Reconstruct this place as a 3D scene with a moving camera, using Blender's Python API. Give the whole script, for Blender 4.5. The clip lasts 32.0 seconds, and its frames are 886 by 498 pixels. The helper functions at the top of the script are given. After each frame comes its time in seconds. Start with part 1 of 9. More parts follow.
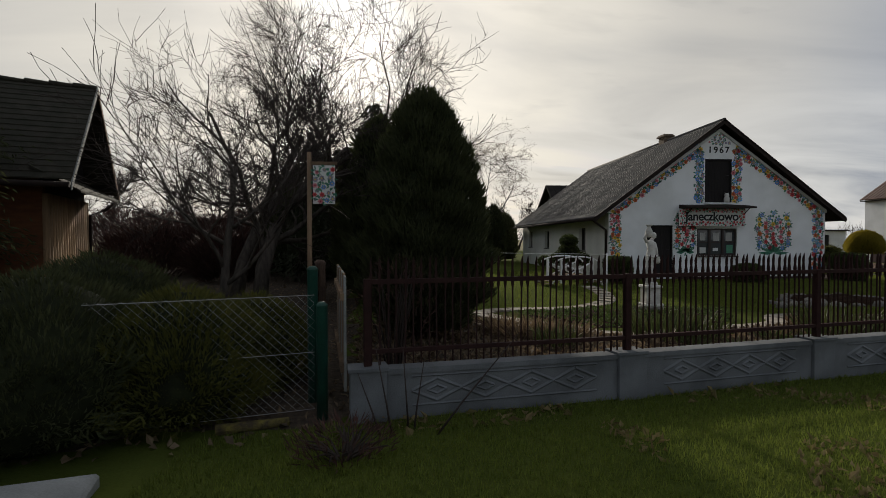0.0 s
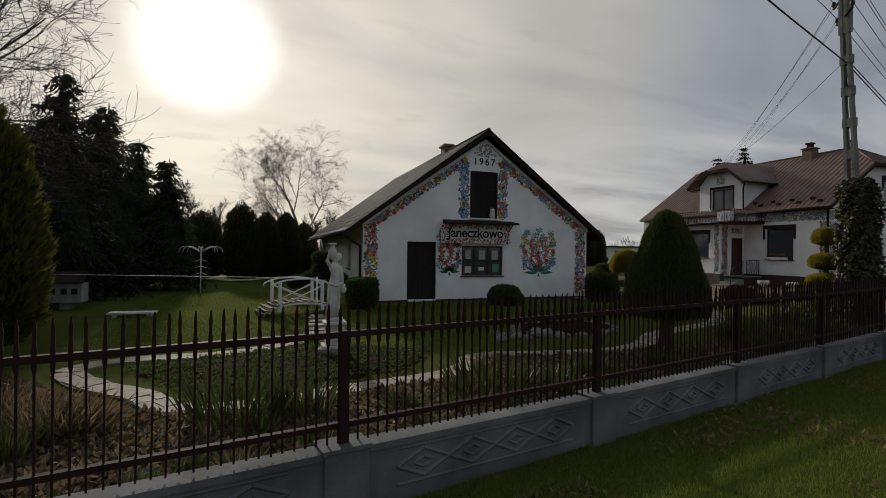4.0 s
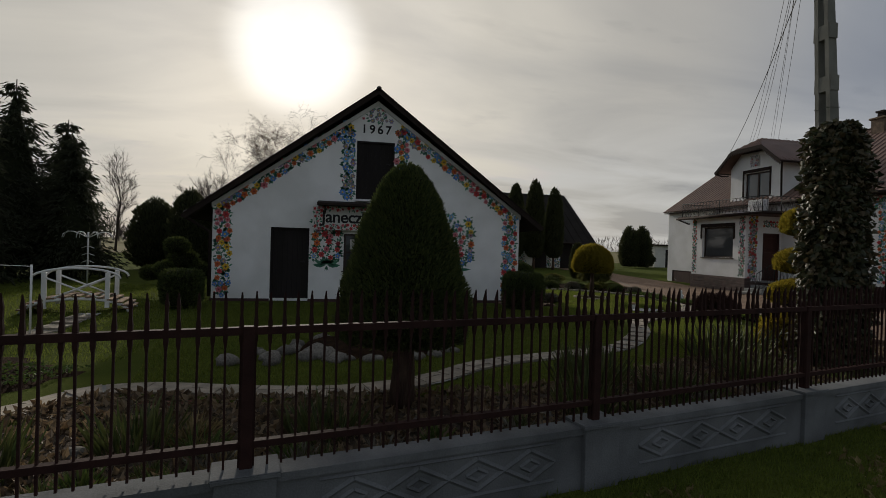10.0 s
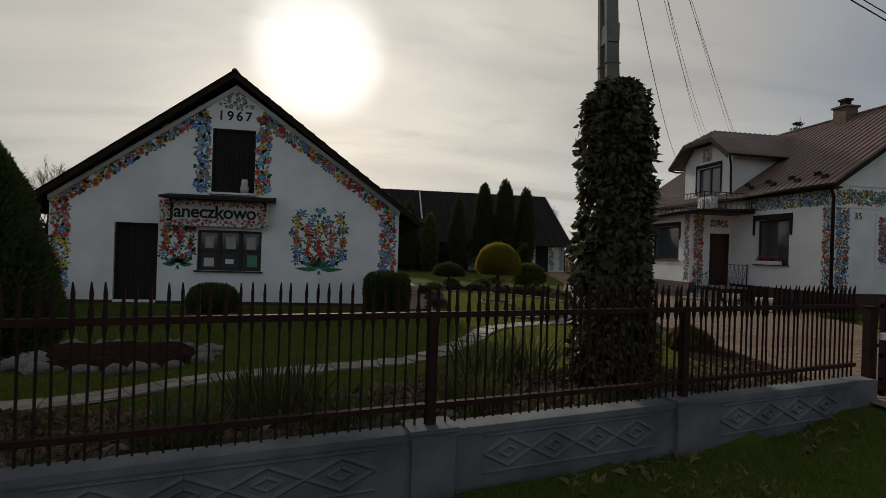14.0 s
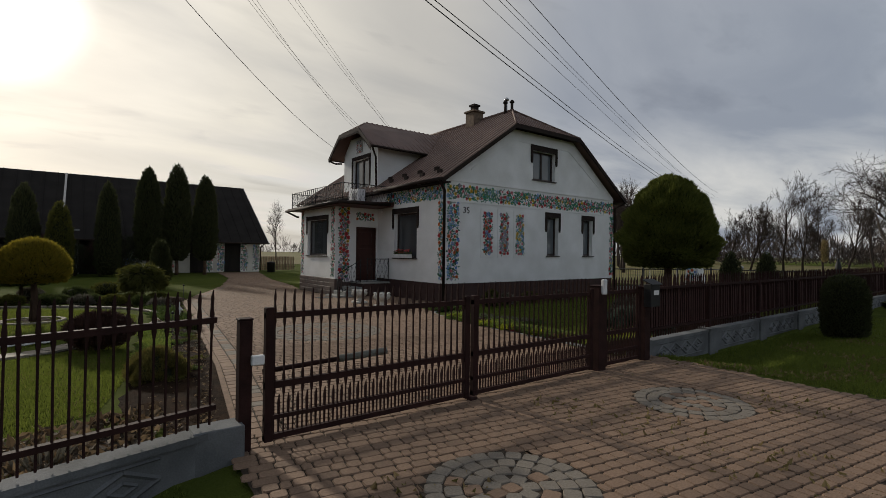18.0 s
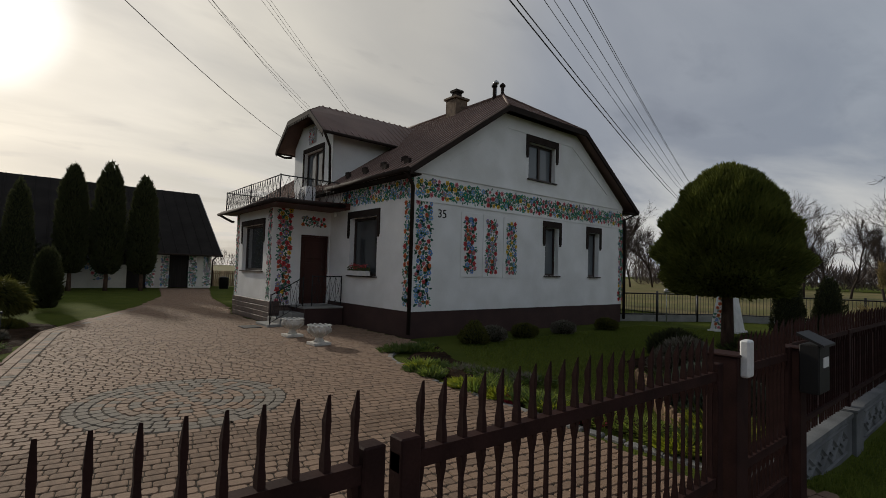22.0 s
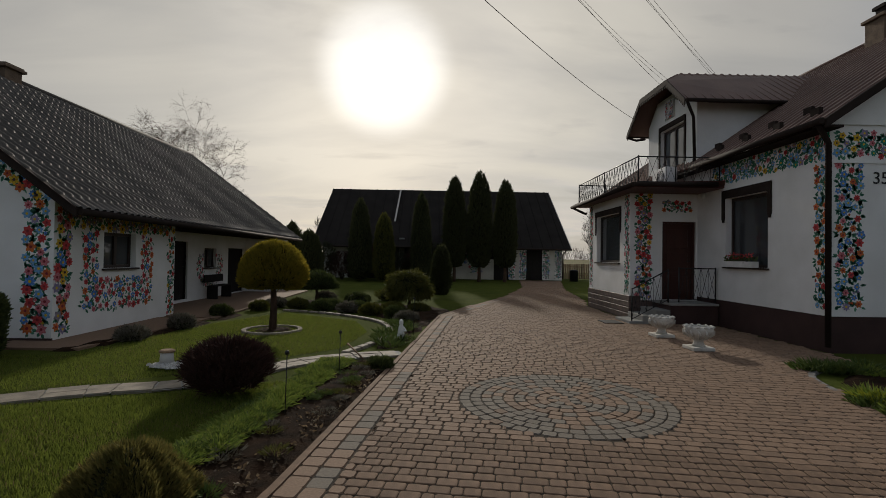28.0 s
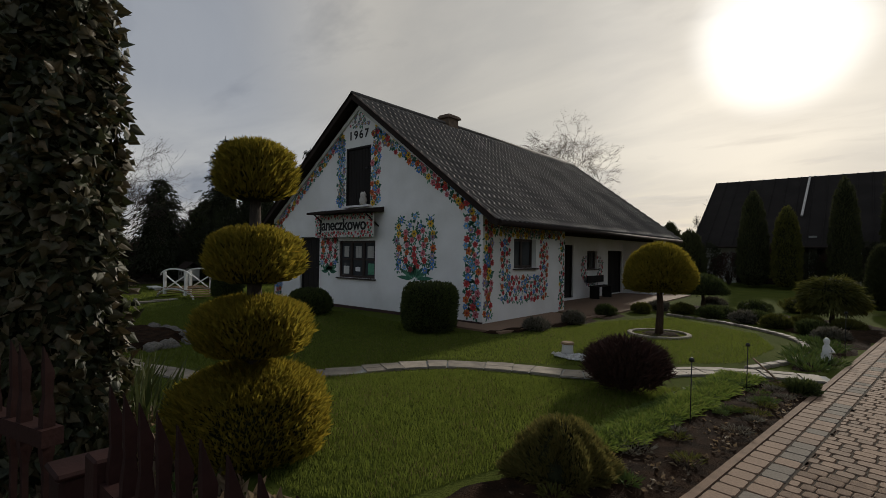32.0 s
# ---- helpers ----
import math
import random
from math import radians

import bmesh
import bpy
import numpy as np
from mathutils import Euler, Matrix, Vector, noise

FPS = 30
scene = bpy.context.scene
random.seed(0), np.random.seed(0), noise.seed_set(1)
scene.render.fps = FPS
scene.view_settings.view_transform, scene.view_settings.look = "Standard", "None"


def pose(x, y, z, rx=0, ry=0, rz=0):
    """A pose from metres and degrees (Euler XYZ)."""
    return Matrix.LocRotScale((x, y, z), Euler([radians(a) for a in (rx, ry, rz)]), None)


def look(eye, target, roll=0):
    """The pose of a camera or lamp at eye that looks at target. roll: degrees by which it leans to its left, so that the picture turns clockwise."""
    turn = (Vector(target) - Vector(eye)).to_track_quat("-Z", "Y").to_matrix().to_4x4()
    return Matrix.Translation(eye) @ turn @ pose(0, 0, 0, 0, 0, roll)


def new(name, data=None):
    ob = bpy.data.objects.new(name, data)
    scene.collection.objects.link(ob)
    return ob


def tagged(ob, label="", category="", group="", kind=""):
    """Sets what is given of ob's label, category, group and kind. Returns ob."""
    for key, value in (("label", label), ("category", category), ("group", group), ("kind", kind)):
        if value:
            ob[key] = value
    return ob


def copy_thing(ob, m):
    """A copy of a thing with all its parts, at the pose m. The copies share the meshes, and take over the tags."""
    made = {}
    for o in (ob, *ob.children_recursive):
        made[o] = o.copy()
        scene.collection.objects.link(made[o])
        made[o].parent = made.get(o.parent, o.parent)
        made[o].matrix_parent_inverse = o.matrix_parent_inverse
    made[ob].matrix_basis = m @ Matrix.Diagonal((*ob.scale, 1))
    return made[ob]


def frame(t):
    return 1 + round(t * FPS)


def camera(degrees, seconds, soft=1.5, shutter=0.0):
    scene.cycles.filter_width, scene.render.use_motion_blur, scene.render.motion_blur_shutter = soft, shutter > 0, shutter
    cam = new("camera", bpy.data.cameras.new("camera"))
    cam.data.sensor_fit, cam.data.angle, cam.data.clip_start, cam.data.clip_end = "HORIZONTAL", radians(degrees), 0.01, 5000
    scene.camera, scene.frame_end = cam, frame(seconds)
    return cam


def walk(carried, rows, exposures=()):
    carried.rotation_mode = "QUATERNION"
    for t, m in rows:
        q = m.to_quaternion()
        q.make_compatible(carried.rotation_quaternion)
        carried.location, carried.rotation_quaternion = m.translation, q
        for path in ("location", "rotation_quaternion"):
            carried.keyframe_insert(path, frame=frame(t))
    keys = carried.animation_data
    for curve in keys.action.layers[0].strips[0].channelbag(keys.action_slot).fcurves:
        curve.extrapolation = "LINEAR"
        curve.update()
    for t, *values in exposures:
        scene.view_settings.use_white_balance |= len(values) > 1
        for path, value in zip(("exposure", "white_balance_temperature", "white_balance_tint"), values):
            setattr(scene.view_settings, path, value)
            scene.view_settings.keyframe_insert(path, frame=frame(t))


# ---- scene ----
# camera: seconds, x, y, z, yaw, pitch, roll
cam = camera(84.4, 32.0, 0.5)
ROWS = [
    (0.0, 0.292, -0.165, 1.487, -4.21, -1.17, 0.07),
    (0.5, 1.021, 0.183, 1.476, 7.91, -0.37, -0.16),
    (1.0, 1.676, 0.478, 1.469, 3.56, -1.07, 0.37),
    (1.5, 2.213, 0.725, 1.480, -3.21, -1.58, 0.74),
    (2.0, 2.738, 0.942, 1.521, -9.68, -1.82, 0.48),
    (2.5, 3.233, 1.186, 1.589, -13.88, -0.96, 0.26),
    (3.0, 3.780, 1.447, 1.663, -16.00, -0.13, -0.12),
    (3.5, 4.289, 1.660, 1.704, -18.71, 0.10, -0.48),
    (4.0, 4.812, 1.841, 1.718, -19.90, 0.12, -0.68),
    (4.5, 5.397, 1.995, 1.722, -20.18, 0.24, -0.74),
    (6.5, 7.557, 2.499, 1.574, -16.54, 0.78, -0.87),
    (7.0, 8.055, 2.644, 1.584, -10.54, 0.58, -0.61),
    (7.5, 8.480, 2.790, 1.591, -3.55, 0.56, -0.59),
    (8.0, 8.900, 2.938, 1.596, 1.80, 1.14, -0.66),
    (8.5, 9.452, 3.083, 1.599, -0.51, 1.08, -1.07),
    (9.0, 10.074, 3.221, 1.604, -5.61, 0.53, -1.51),
    (9.5, 10.711, 3.382, 1.610, -9.40, -0.05, -1.79),
    (10.0, 11.276, 3.571, 1.612, -10.88, -0.36, -1.69),
    (10.5, 11.789, 3.801, 1.606, -10.75, -0.23, -1.73),
    (11.0, 12.266, 4.039, 1.594, -10.49, -0.08, -1.75),
    (11.5, 12.690, 4.221, 1.577, -10.45, -0.14, -1.55),
    (12.0, 13.174, 4.326, 1.568, -10.45, -0.09, -1.51),
    (12.5, 13.687, 4.324, 1.569, -10.33, 0.11, -1.43),
    (13.0, 14.239, 4.277, 1.571, -9.68, 0.10, -1.42),
    (13.5, 14.831, 4.215, 1.566, -8.74, 0.04, -1.88),
    (14.0, 15.401, 4.187, 1.561, -8.80, 0.10, -1.90),
    (14.5, 16.001, 4.212, 1.565, -13.19, 0.67, -2.33),
    (15.0, 16.592, 4.249, 1.572, -20.76, 1.10, -2.71),
    (15.5, 17.203, 4.315, 1.582, -28.28, 1.19, -2.22),
    (17.5, 19.515, 4.674, 1.628, -36.67, 0.40, -0.60),
    (18.0, 20.024, 4.912, 1.621, -37.59, 0.44, -0.71),
    (18.5, 20.523, 5.189, 1.617, -38.56, 0.59, -0.75),
    (19.0, 21.002, 5.532, 1.623, -39.55, 0.76, -1.02),
    (19.5, 21.412, 5.925, 1.619, -39.74, 0.89, -0.96),
    (20.0, 21.771, 6.309, 1.595, -39.59, 1.01, -1.14),
    (20.5, 22.054, 6.740, 1.574, -39.46, 1.25, -1.20),
    (21.0, 22.346, 7.141, 1.590, -39.25, 1.78, -1.29),
    (21.5, 22.630, 7.523, 1.616, -39.28, 2.21, -1.68),
    (22.0, 22.802, 7.855, 1.622, -39.53, 2.53, -1.69),
    (22.5, 22.904, 8.132, 1.621, -39.23, 2.89, -1.43),
    (23.0, 23.000, 8.395, 1.639, -38.80, 3.04, -1.37),
    (23.5, 23.034, 8.637, 1.636, -36.83, 3.09, -1.43),
    (24.0, 22.964, 8.787, 1.621, -32.58, 3.07, -1.35),
    (24.5, 22.933, 8.862, 1.607, -28.14, 2.90, -1.32),
    (25.0, 22.923, 8.896, 1.591, -23.70, 2.54, -1.23),
    (25.5, 22.882, 8.919, 1.578, -19.42, 2.25, -1.00),
    (27.5, 22.779, 8.903, 1.556, -5.38, 1.18, -0.85),
    (28.0, 22.747, 8.915, 1.556, -0.99, 0.89, -0.88),
    (28.5, 22.719, 8.909, 1.559, 3.86, 0.72, -0.56),
    (29.0, 22.692, 8.870, 1.565, 9.23, 0.81, -0.41),
    (29.5, 22.657, 8.837, 1.571, 14.79, 0.89, -0.38),
    (30.0, 22.620, 8.803, 1.573, 20.25, 0.97, -0.43),
    (30.5, 22.590, 8.761, 1.574, 25.64, 0.91, -0.53),
    (31.0, 22.565, 8.723, 1.575, 31.39, 0.71, -0.51),
    (31.5, 22.553, 8.703, 1.575, 36.96, 0.56, -0.70),
    (32.0, 22.540, 8.689, 1.571, 40.60, 0.44, -0.83),
]
walk(cam, [(t, pose(x, y, z, 90 + pitch, roll, yaw)) for t, x, y, z, yaw, pitch, roll in ROWS],
     [(0.0, 0.46), (2.0, 0.43), (4.0, 0.18), (7.0, 0.0), (10.0, 0.03), (12.0, 0.10), (15.0, 0.10), (18.0, 0.40), (20.0, 0.40), (22.0, 0.24), (23.0, 0.16), (25.0, 0.0), (28.0, 0.05), (30.0, -0.01), (32.0, 0.16)])

# ---- sky and sun: a hazy low winter sun behind thin cloud ----
SUN_AZ, SUN_EL = radians(-6.2), radians(20.8)
SUN_DIR = Vector((math.sin(SUN_AZ) * math.cos(SUN_EL), math.cos(SUN_AZ) * math.cos(SUN_EL), math.sin(SUN_EL)))


def make_world():
    world = bpy.data.worlds.new("hazy_sky")
    scene.world = world
    world.use_nodes = True
    nt = world.node_tree
    nt.nodes.clear()
    N, L = nt.nodes.new, nt.links.new
    out, bg = N("ShaderNodeOutputWorld"), N("ShaderNodeBackground")
    sky = N("ShaderNodeTexSky")
    sky.sky_type, sky.sun_disc = "NISHITA", False
    sky.sun_elevation, sky.sun_rotation = SUN_EL, SUN_AZ
    sky.air_density, sky.dust_density, sky.ozone_density = 1.0, 2.0, 1.0
    co = N("ShaderNodeTexCoord")
    # the thin cloud layer, stretched towards the horizon
    sep = N("ShaderNodeSeparateXYZ")
    L(co.outputs["Generated"], sep.inputs[0])
    den = N("ShaderNodeMath"); den.operation = "ADD"; den.inputs[1].default_value = 0.16
    L(sep.outputs[2], den.inputs[0])
    dx, dy = N("ShaderNodeMath"), N("ShaderNodeMath")
    for k, n in ((0, dx), (1, dy)):
        n.operation = "DIVIDE"
        L(sep.outputs[k], n.inputs[0])
        L(den.outputs[0], n.inputs[1])
    com = N("ShaderNodeCombineXYZ")
    L(dx.outputs[0], com.inputs[0])
    L(dy.outputs[0], com.inputs[1])
    mp = N("ShaderNodeMapping")
    mp.inputs["Scale"].default_value = (0.75, 1.5, 1.0)
    mp.inputs["Rotation"].default_value = (0, 0, 0.35)
    L(com.outputs[0], mp.inputs[0])
    nz = N("ShaderNodeTexNoise")
    nz.inputs["Scale"].default_value, nz.inputs["Detail"].default_value, nz.inputs["Roughness"].default_value = 0.9, 7.0, 0.52
    nz.inputs["Distortion"].default_value = 0.5
    L(mp.outputs[0], nz.inputs["Vector"])
    ramp = N("ShaderNodeValToRGB")
    ramp.color_ramp.elements[0].position, ramp.color_ramp.elements[0].color = 0.36, (0.74, 0.75, 0.79, 1)
    ramp.color_ramp.elements[1].position, ramp.color_ramp.elements[1].color = 0.62, (1.12, 1.10, 1.08, 1)
    L(nz.outputs["Fac"], ramp.inputs[0])
    wisp = N("ShaderNodeTexNoise")
    wisp.inputs["Scale"].default_value, wisp.inputs["Detail"].default_value, wisp.inputs["Roughness"].default_value = 1.7, 5.0, 0.55
    wisp.inputs["Distortion"].default_value = 0.3
    L(mp.outputs[0], wisp.inputs["Vector"])
    streak = N("ShaderNodeValToRGB")
    streak.color_ramp.elements[0].position, streak.color_ramp.elements[0].color = 0.57, (1, 1, 1, 1)
    streak.color_ramp.elements[1].position, streak.color_ramp.elements[1].color = 0.72, (0.70, 0.71, 0.74, 1)
    L(wisp.outputs["Fac"], streak.inputs[0])
    veil = N("ShaderNodeMixRGB"); veil.blend_type = "MULTIPLY"; veil.inputs[0].default_value = 1.0
    L(ramp.outputs[0], veil.inputs[1])
    L(streak.outputs[0], veil.inputs[2])
    # brightness of the haze falls off with the angle to the sun
    dot = N("ShaderNodeVectorMath"); dot.operation = "DOT_PRODUCT"
    dot.inputs[1].default_value = SUN_DIR
    L(co.outputs["Generated"], dot.inputs[0])
    halo = N("ShaderNodeValToRGB")
    cr = halo.color_ramp
    cr.interpolation = "EASE"
    for k, (p, c) in enumerate(HALO):
        e = cr.elements[k] if k < 2 else cr.elements.new(p)
        e.position, e.color = p, (*c, 1)
    mr = N("ShaderNodeMapRange")
    mr.inputs["From Min"].default_value, mr.inputs["From Max"].default_value = -1.0, 1.0
    L(dot.outputs["Value"], mr.inputs[0])
    L(mr.outputs[0], halo.inputs[0])
    mul = N("ShaderNodeMixRGB"); mul.blend_type = "MULTIPLY"; mul.inputs[0].default_value = 0.75
    L(halo.outputs[0], mul.inputs[1])
    L(veil.outputs[0], mul.inputs[2])
    # white core of the veiled sun
    core = N("ShaderNodeMapRange"); core.interpolation_type = "SMOOTHERSTEP"
    core.inputs["From Min"].default_value, core.inputs["From Max"].default_value = math.cos(radians(8.6)), math.cos(radians(0.8))
    core.inputs["To Max"].default_value = 0.44
    L(dot.outputs["Value"], core.inputs[0])
    add = N("ShaderNodeMixRGB"); add.blend_type = "ADD"; add.inputs[0].default_value = 1.0
    L(mul.outputs[0], add.inputs[1])
    cc = N("ShaderNodeCombineXYZ")
    for k in range(3):
        L(core.outputs[0], cc.inputs[k])
    L(cc.outputs[0], add.inputs[2])
    sc = N("ShaderNodeMixRGB"); sc.blend_type = "MULTIPLY"; sc.inputs[0].default_value = 1.0
    sc.inputs[2].default_value = (0.07, 0.07, 0.07, 1)
    L(sky.outputs[0], sc.inputs[1])
    mix = N("ShaderNodeMixRGB"); mix.inputs[0].default_value = 0.93
    L(sc.outputs[0], mix.inputs[1])
    # pale cloud bank low over the horizon
    low = N("ShaderNodeMapRange"); low.interpolation_type = "SMOOTHSTEP"
    low.inputs["From Min"].default_value, low.inputs["From Max"].default_value = 0.30, 0.10
    L(sep.outputs[2], low.inputs[0])
    bank = N("ShaderNodeMapRange")
    bank.inputs["From Min"].default_value, bank.inputs["From Max"].default_value = 0.38, 0.62
    L(nz.outputs["Fac"], bank.inputs[0])
    amount = N("ShaderNodeMath"); amount.operation = "MULTIPLY"
    L(low.outputs[0], amount.inputs[0])
    L(bank.outputs[0], amount.inputs[1])
    lighten = N("ShaderNodeMixRGB"); lighten.blend_type = "LIGHTEN"
    lighten.inputs[2].default_value = (0.50, 0.495, 0.48, 1)
    L(amount.outputs[0], lighten.inputs[0])
    L(add.outputs[0], lighten.inputs[1])
    L(lighten.outputs[0], mix.inputs[2])
    L(mix.outputs[0], bg.inputs[0])
    bg.inputs[1].default_value = SKY_STRENGTH
    L(bg.outputs[0], out.inputs[0])


SKY_STRENGTH = 1.0
HALO = [(0.0, (0.255, 0.285, 0.325)), (0.5, (0.255, 0.285, 0.330)), (0.78, (0.275, 0.295, 0.330)),
        (0.90, (0.425, 0.41, 0.375)), (0.965, (0.55, 0.525, 0.465)), (0.99, (0.61, 0.585, 0.525)), (1.0, (0.63, 0.61, 0.55))]
make_world()
sun = new("sun", bpy.data.lights.new("sun", "SUN"))
sun.data.energy, sun.data.angle, sun.data.color = 2.3, radians(3.0), (1.0, 0.92, 0.79)
sun.matrix_world = look(SUN_DIR * 50, (0, 0, 0))

# ---- materials ----
def mat(name, col, rough=0.8, col2=None, scale=6.0, fine=60.0, bump=0.15, metal=0.0, vary=0.0, stretch=(1, 1, 1), spec=0.3, stain=0.5, sheen=0.0):
    """A surface of two colours mixed by coarse and fine noise, with bump; vary shifts each object's brightness."""
    m = bpy.data.materials.new(name)
    m.use_nodes = True
    nt = m.node_tree
    N, L = nt.nodes.new, nt.links.new
    b = nt.nodes["Principled BSDF"]
    b.inputs["Roughness"].default_value, b.inputs["Metallic"].default_value = rough, metal
    b.inputs["Specular IOR Level"].default_value = spec
    co = N("ShaderNodeTexCoord")
    mp = N("ShaderNodeMapping")
    mp.inputs["Scale"].default_value = stretch
    L(co.outputs["Object"], mp.inputs[0])
    n1, n2 = N("ShaderNodeTexNoise"), N("ShaderNodeTexNoise")
    n1.inputs["Scale"].default_value, n1.inputs["Detail"].default_value = scale, 5
    n2.inputs["Scale"].default_value, n2.inputs["Detail"].default_value = fine, 3
    L(mp.outputs[0], n1.inputs["Vector"])
    L(mp.outputs[0], n2.inputs["Vector"])
    col2 = col2 or tuple(c * 0.7 for c in col)
    r = N("ShaderNodeMapRange")
    r.inputs["From Min"].default_value, r.inputs["From Max"].default_value = 0.5 - 0.25 * stain - 0.02, 0.5 + 0.3 * stain
    L(n1.outputs["Fac"], r.inputs[0])
    mx = N("ShaderNodeMixRGB")
    mx.inputs[1].default_value, mx.inputs[2].default_value = (*col2, 1), (*col, 1)
    L(r.outputs[0], mx.inputs[0])
    f = N("ShaderNodeMixRGB"); f.blend_type = "OVERLAY"; f.inputs[0].default_value = 0.25
    L(mx.outputs[0], f.inputs[1])
    L(n2.outputs["Fac"], f.inputs[2])
    last = f.outputs[0]
    if vary:
        oi = N("ShaderNodeObjectInfo")
        hv = N("ShaderNodeHueSaturation")
        mr = N("ShaderNodeMapRange")
        mr.inputs["To Min"].default_value, mr.inputs["To Max"].default_value = 1 - vary, 1 + vary
        L(oi.outputs["Random"], mr.inputs[0])
        L(mr.outputs[0], hv.inputs["Value"])
        L(last, hv.inputs["Color"])
        last = hv.outputs[0]
    L(last, b.inputs["Base Color"])
    if bump:
        bp = N("ShaderNodeBump")
        bp.inputs["Strength"].default_value, bp.inputs["Distance"].default_value = bump, 0.02
        ad = N("ShaderNodeMath"); ad.operation = "ADD"
        L(n1.outputs["Fac"], ad.inputs[0])
        L(n2.outputs["Fac"], ad.inputs[1])
        L(ad.outputs[0], bp.inputs["Height"])
        L(bp.outputs[0], b.inputs["Normal"])
    return m


def island_mat(name, cols, rough=0.7, spec=0.3, scale=30.0, bump=0.2, trans=0.0):
    """A surface whose loose pieces take different shades of the given colours."""
    m = bpy.data.materials.new(name)
    m.use_nodes = True
    nt = m.node_tree
    N, L = nt.nodes.new, nt.links.new
    b = nt.nodes["Principled BSDF"]
    b.inputs["Roughness"].default_value = rough
    b.inputs["Specular IOR Level"].default_value = spec
    g = N("ShaderNodeNewGeometry")
    rp = N("ShaderNodeValToRGB")
    for k, c in enumerate(cols):
        e = rp.color_ramp.elements[k] if k < 2 else rp.color_ramp.elements.new(0.5)
        e.position, e.color = k / max(1, len(cols) - 1), (*c, 1)
    L(g.outputs["Random Per Island"], rp.inputs[0])
    co, n1 = N("ShaderNodeTexCoord"), N("ShaderNodeTexNoise")
    n1.inputs["Scale"].default_value = scale
    L(co.outputs["Object"], n1.inputs["Vector"])
    f = N("ShaderNodeMixRGB"); f.blend_type = "OVERLAY"; f.inputs[0].default_value = 0.35
    L(rp.outputs[0], f.inputs[1])
    L(n1.outputs["Fac"], f.inputs[2])
    L(f.outputs[0], b.inputs["Base Color"])
    if bump:
        bp = N("ShaderNodeBump")
        bp.inputs["Strength"].default_value, bp.inputs["Distance"].default_value = bump, 0.01
        L(n1.outputs["Fac"], bp.inputs["Height"])
        L(bp.outputs[0], b.inputs["Normal"])
    if trans:
        t = N("ShaderNodeBsdfTranslucent")
        L(f.outputs[0], t.inputs[0])
        ms = N("ShaderNodeMixShader"); ms.inputs[0].default_value = trans
        L(b.outputs[0], ms.inputs[1])
        L(t.outputs[0], ms.inputs[2])
        L(ms.outputs[0], nt.nodes["Material Output"].inputs[0])
    return m


def glass_mat(name, col=(0.05, 0.055, 0.06)):
    m = bpy.data.materials.new(name)
    m.use_nodes = True
    b = m.node_tree.nodes["Principled BSDF"]
    b.inputs["Base Color"].default_value = (*col, 1)
    b.inputs["Roughness"].default_value = 0.04
    b.inputs["Specular IOR Level"].default_value = 0.6
    return m


WHITE = mat("white_render", (0.80, 0.80, 0.79), 0.9, (0.70, 0.70, 0.68), 1.3, 90, 0.08, spec=0.15)
CREAM = mat("cream_render", (0.72, 0.71, 0.66), 0.9, (0.62, 0.61, 0.56), 1.1, 90, 0.08, spec=0.15)
OLDWHITE = mat("old_limewash", (0.66, 0.66, 0.63), 0.9, (0.5, 0.5, 0.47), 0.9, 70, 0.12, spec=0.15)
PLINTH = mat("brown_plinth", (0.06, 0.032, 0.028), 0.75, (0.045, 0.024, 0.022), 2.0, 120, 0.2)
PLINTH_P = mat("brown_plinth_tiles", (0.11, 0.075, 0.065), 0.6, (0.07, 0.05, 0.045), 5.0, 90, 0.2)
ROOF_G = mat("dark_grey_tile_sheet", (0.115, 0.105, 0.095), 0.74, (0.080, 0.074, 0.068), 1.2, 80, 0.05, metal=0.0, spec=0.18)
ROOF_B = mat("brown_ribbed_sheet", (0.150, 0.092, 0.073), 0.58, (0.118, 0.072, 0.058), 1.5, 50, 0.05, metal=0.0, spec=0.3)
ROOF_BARN = mat("black_felt_roof", (0.021, 0.0185, 0.017), 0.9, (0.015, 0.013, 0.012), 1.2, 60, 0.1, spec=0.1)
FASCIA = mat("dark_brown_fascia", (0.034, 0.025, 0.021), 0.8, (0.024, 0.018, 0.016), 4, 60, 0.05, spec=0.08)
BROWNPAINT = mat("dark_brown_window_paint", (0.035, 0.022, 0.018), 0.5, (0.026, 0.017, 0.015), 5, 80, 0.05)
DOOR_D = mat("dark_door_boards", (0.022, 0.019, 0.018), 0.75, (0.016, 0.014, 0.013), 3, 60, 0.15, stretch=(1, 1, 0.15), spec=0.15)
DOOR_B = mat("mahogany_door", (0.06, 0.022, 0.016), 0.4, (0.04, 0.015, 0.012), 3, 60, 0.08, stretch=(1, 1, 0.15))
STEEL = mat("brown_fence_enamel", (0.036, 0.0175, 0.0155), 0.72, (0.024, 0.0125, 0.0115), 8, 90, 0.06, metal=0.0, spec=0.06)
SHEET = mat("brown_sheet_behind_fence", (0.085, 0.036, 0.031), 0.7, (0.064, 0.028, 0.025), 2, 60, 0.05, spec=0.25)
CONC = mat("grey_painted_concrete", (0.150, 0.156, 0.162), 0.9, (0.088, 0.092, 0.095), 2.2, 80, 0.2, spec=0.2)
CONC_D = mat("weathered_concrete", (0.30, 0.30, 0.28), 0.9, (0.2, 0.2, 0.19), 2.0, 60, 0.3, spec=0.2)
STONE = mat("pale_path_stone", (0.30, 0.26, 0.205), 0.8, (0.19, 0.163, 0.13), 5, 60, 0.3, vary=0.18, spec=0.25)
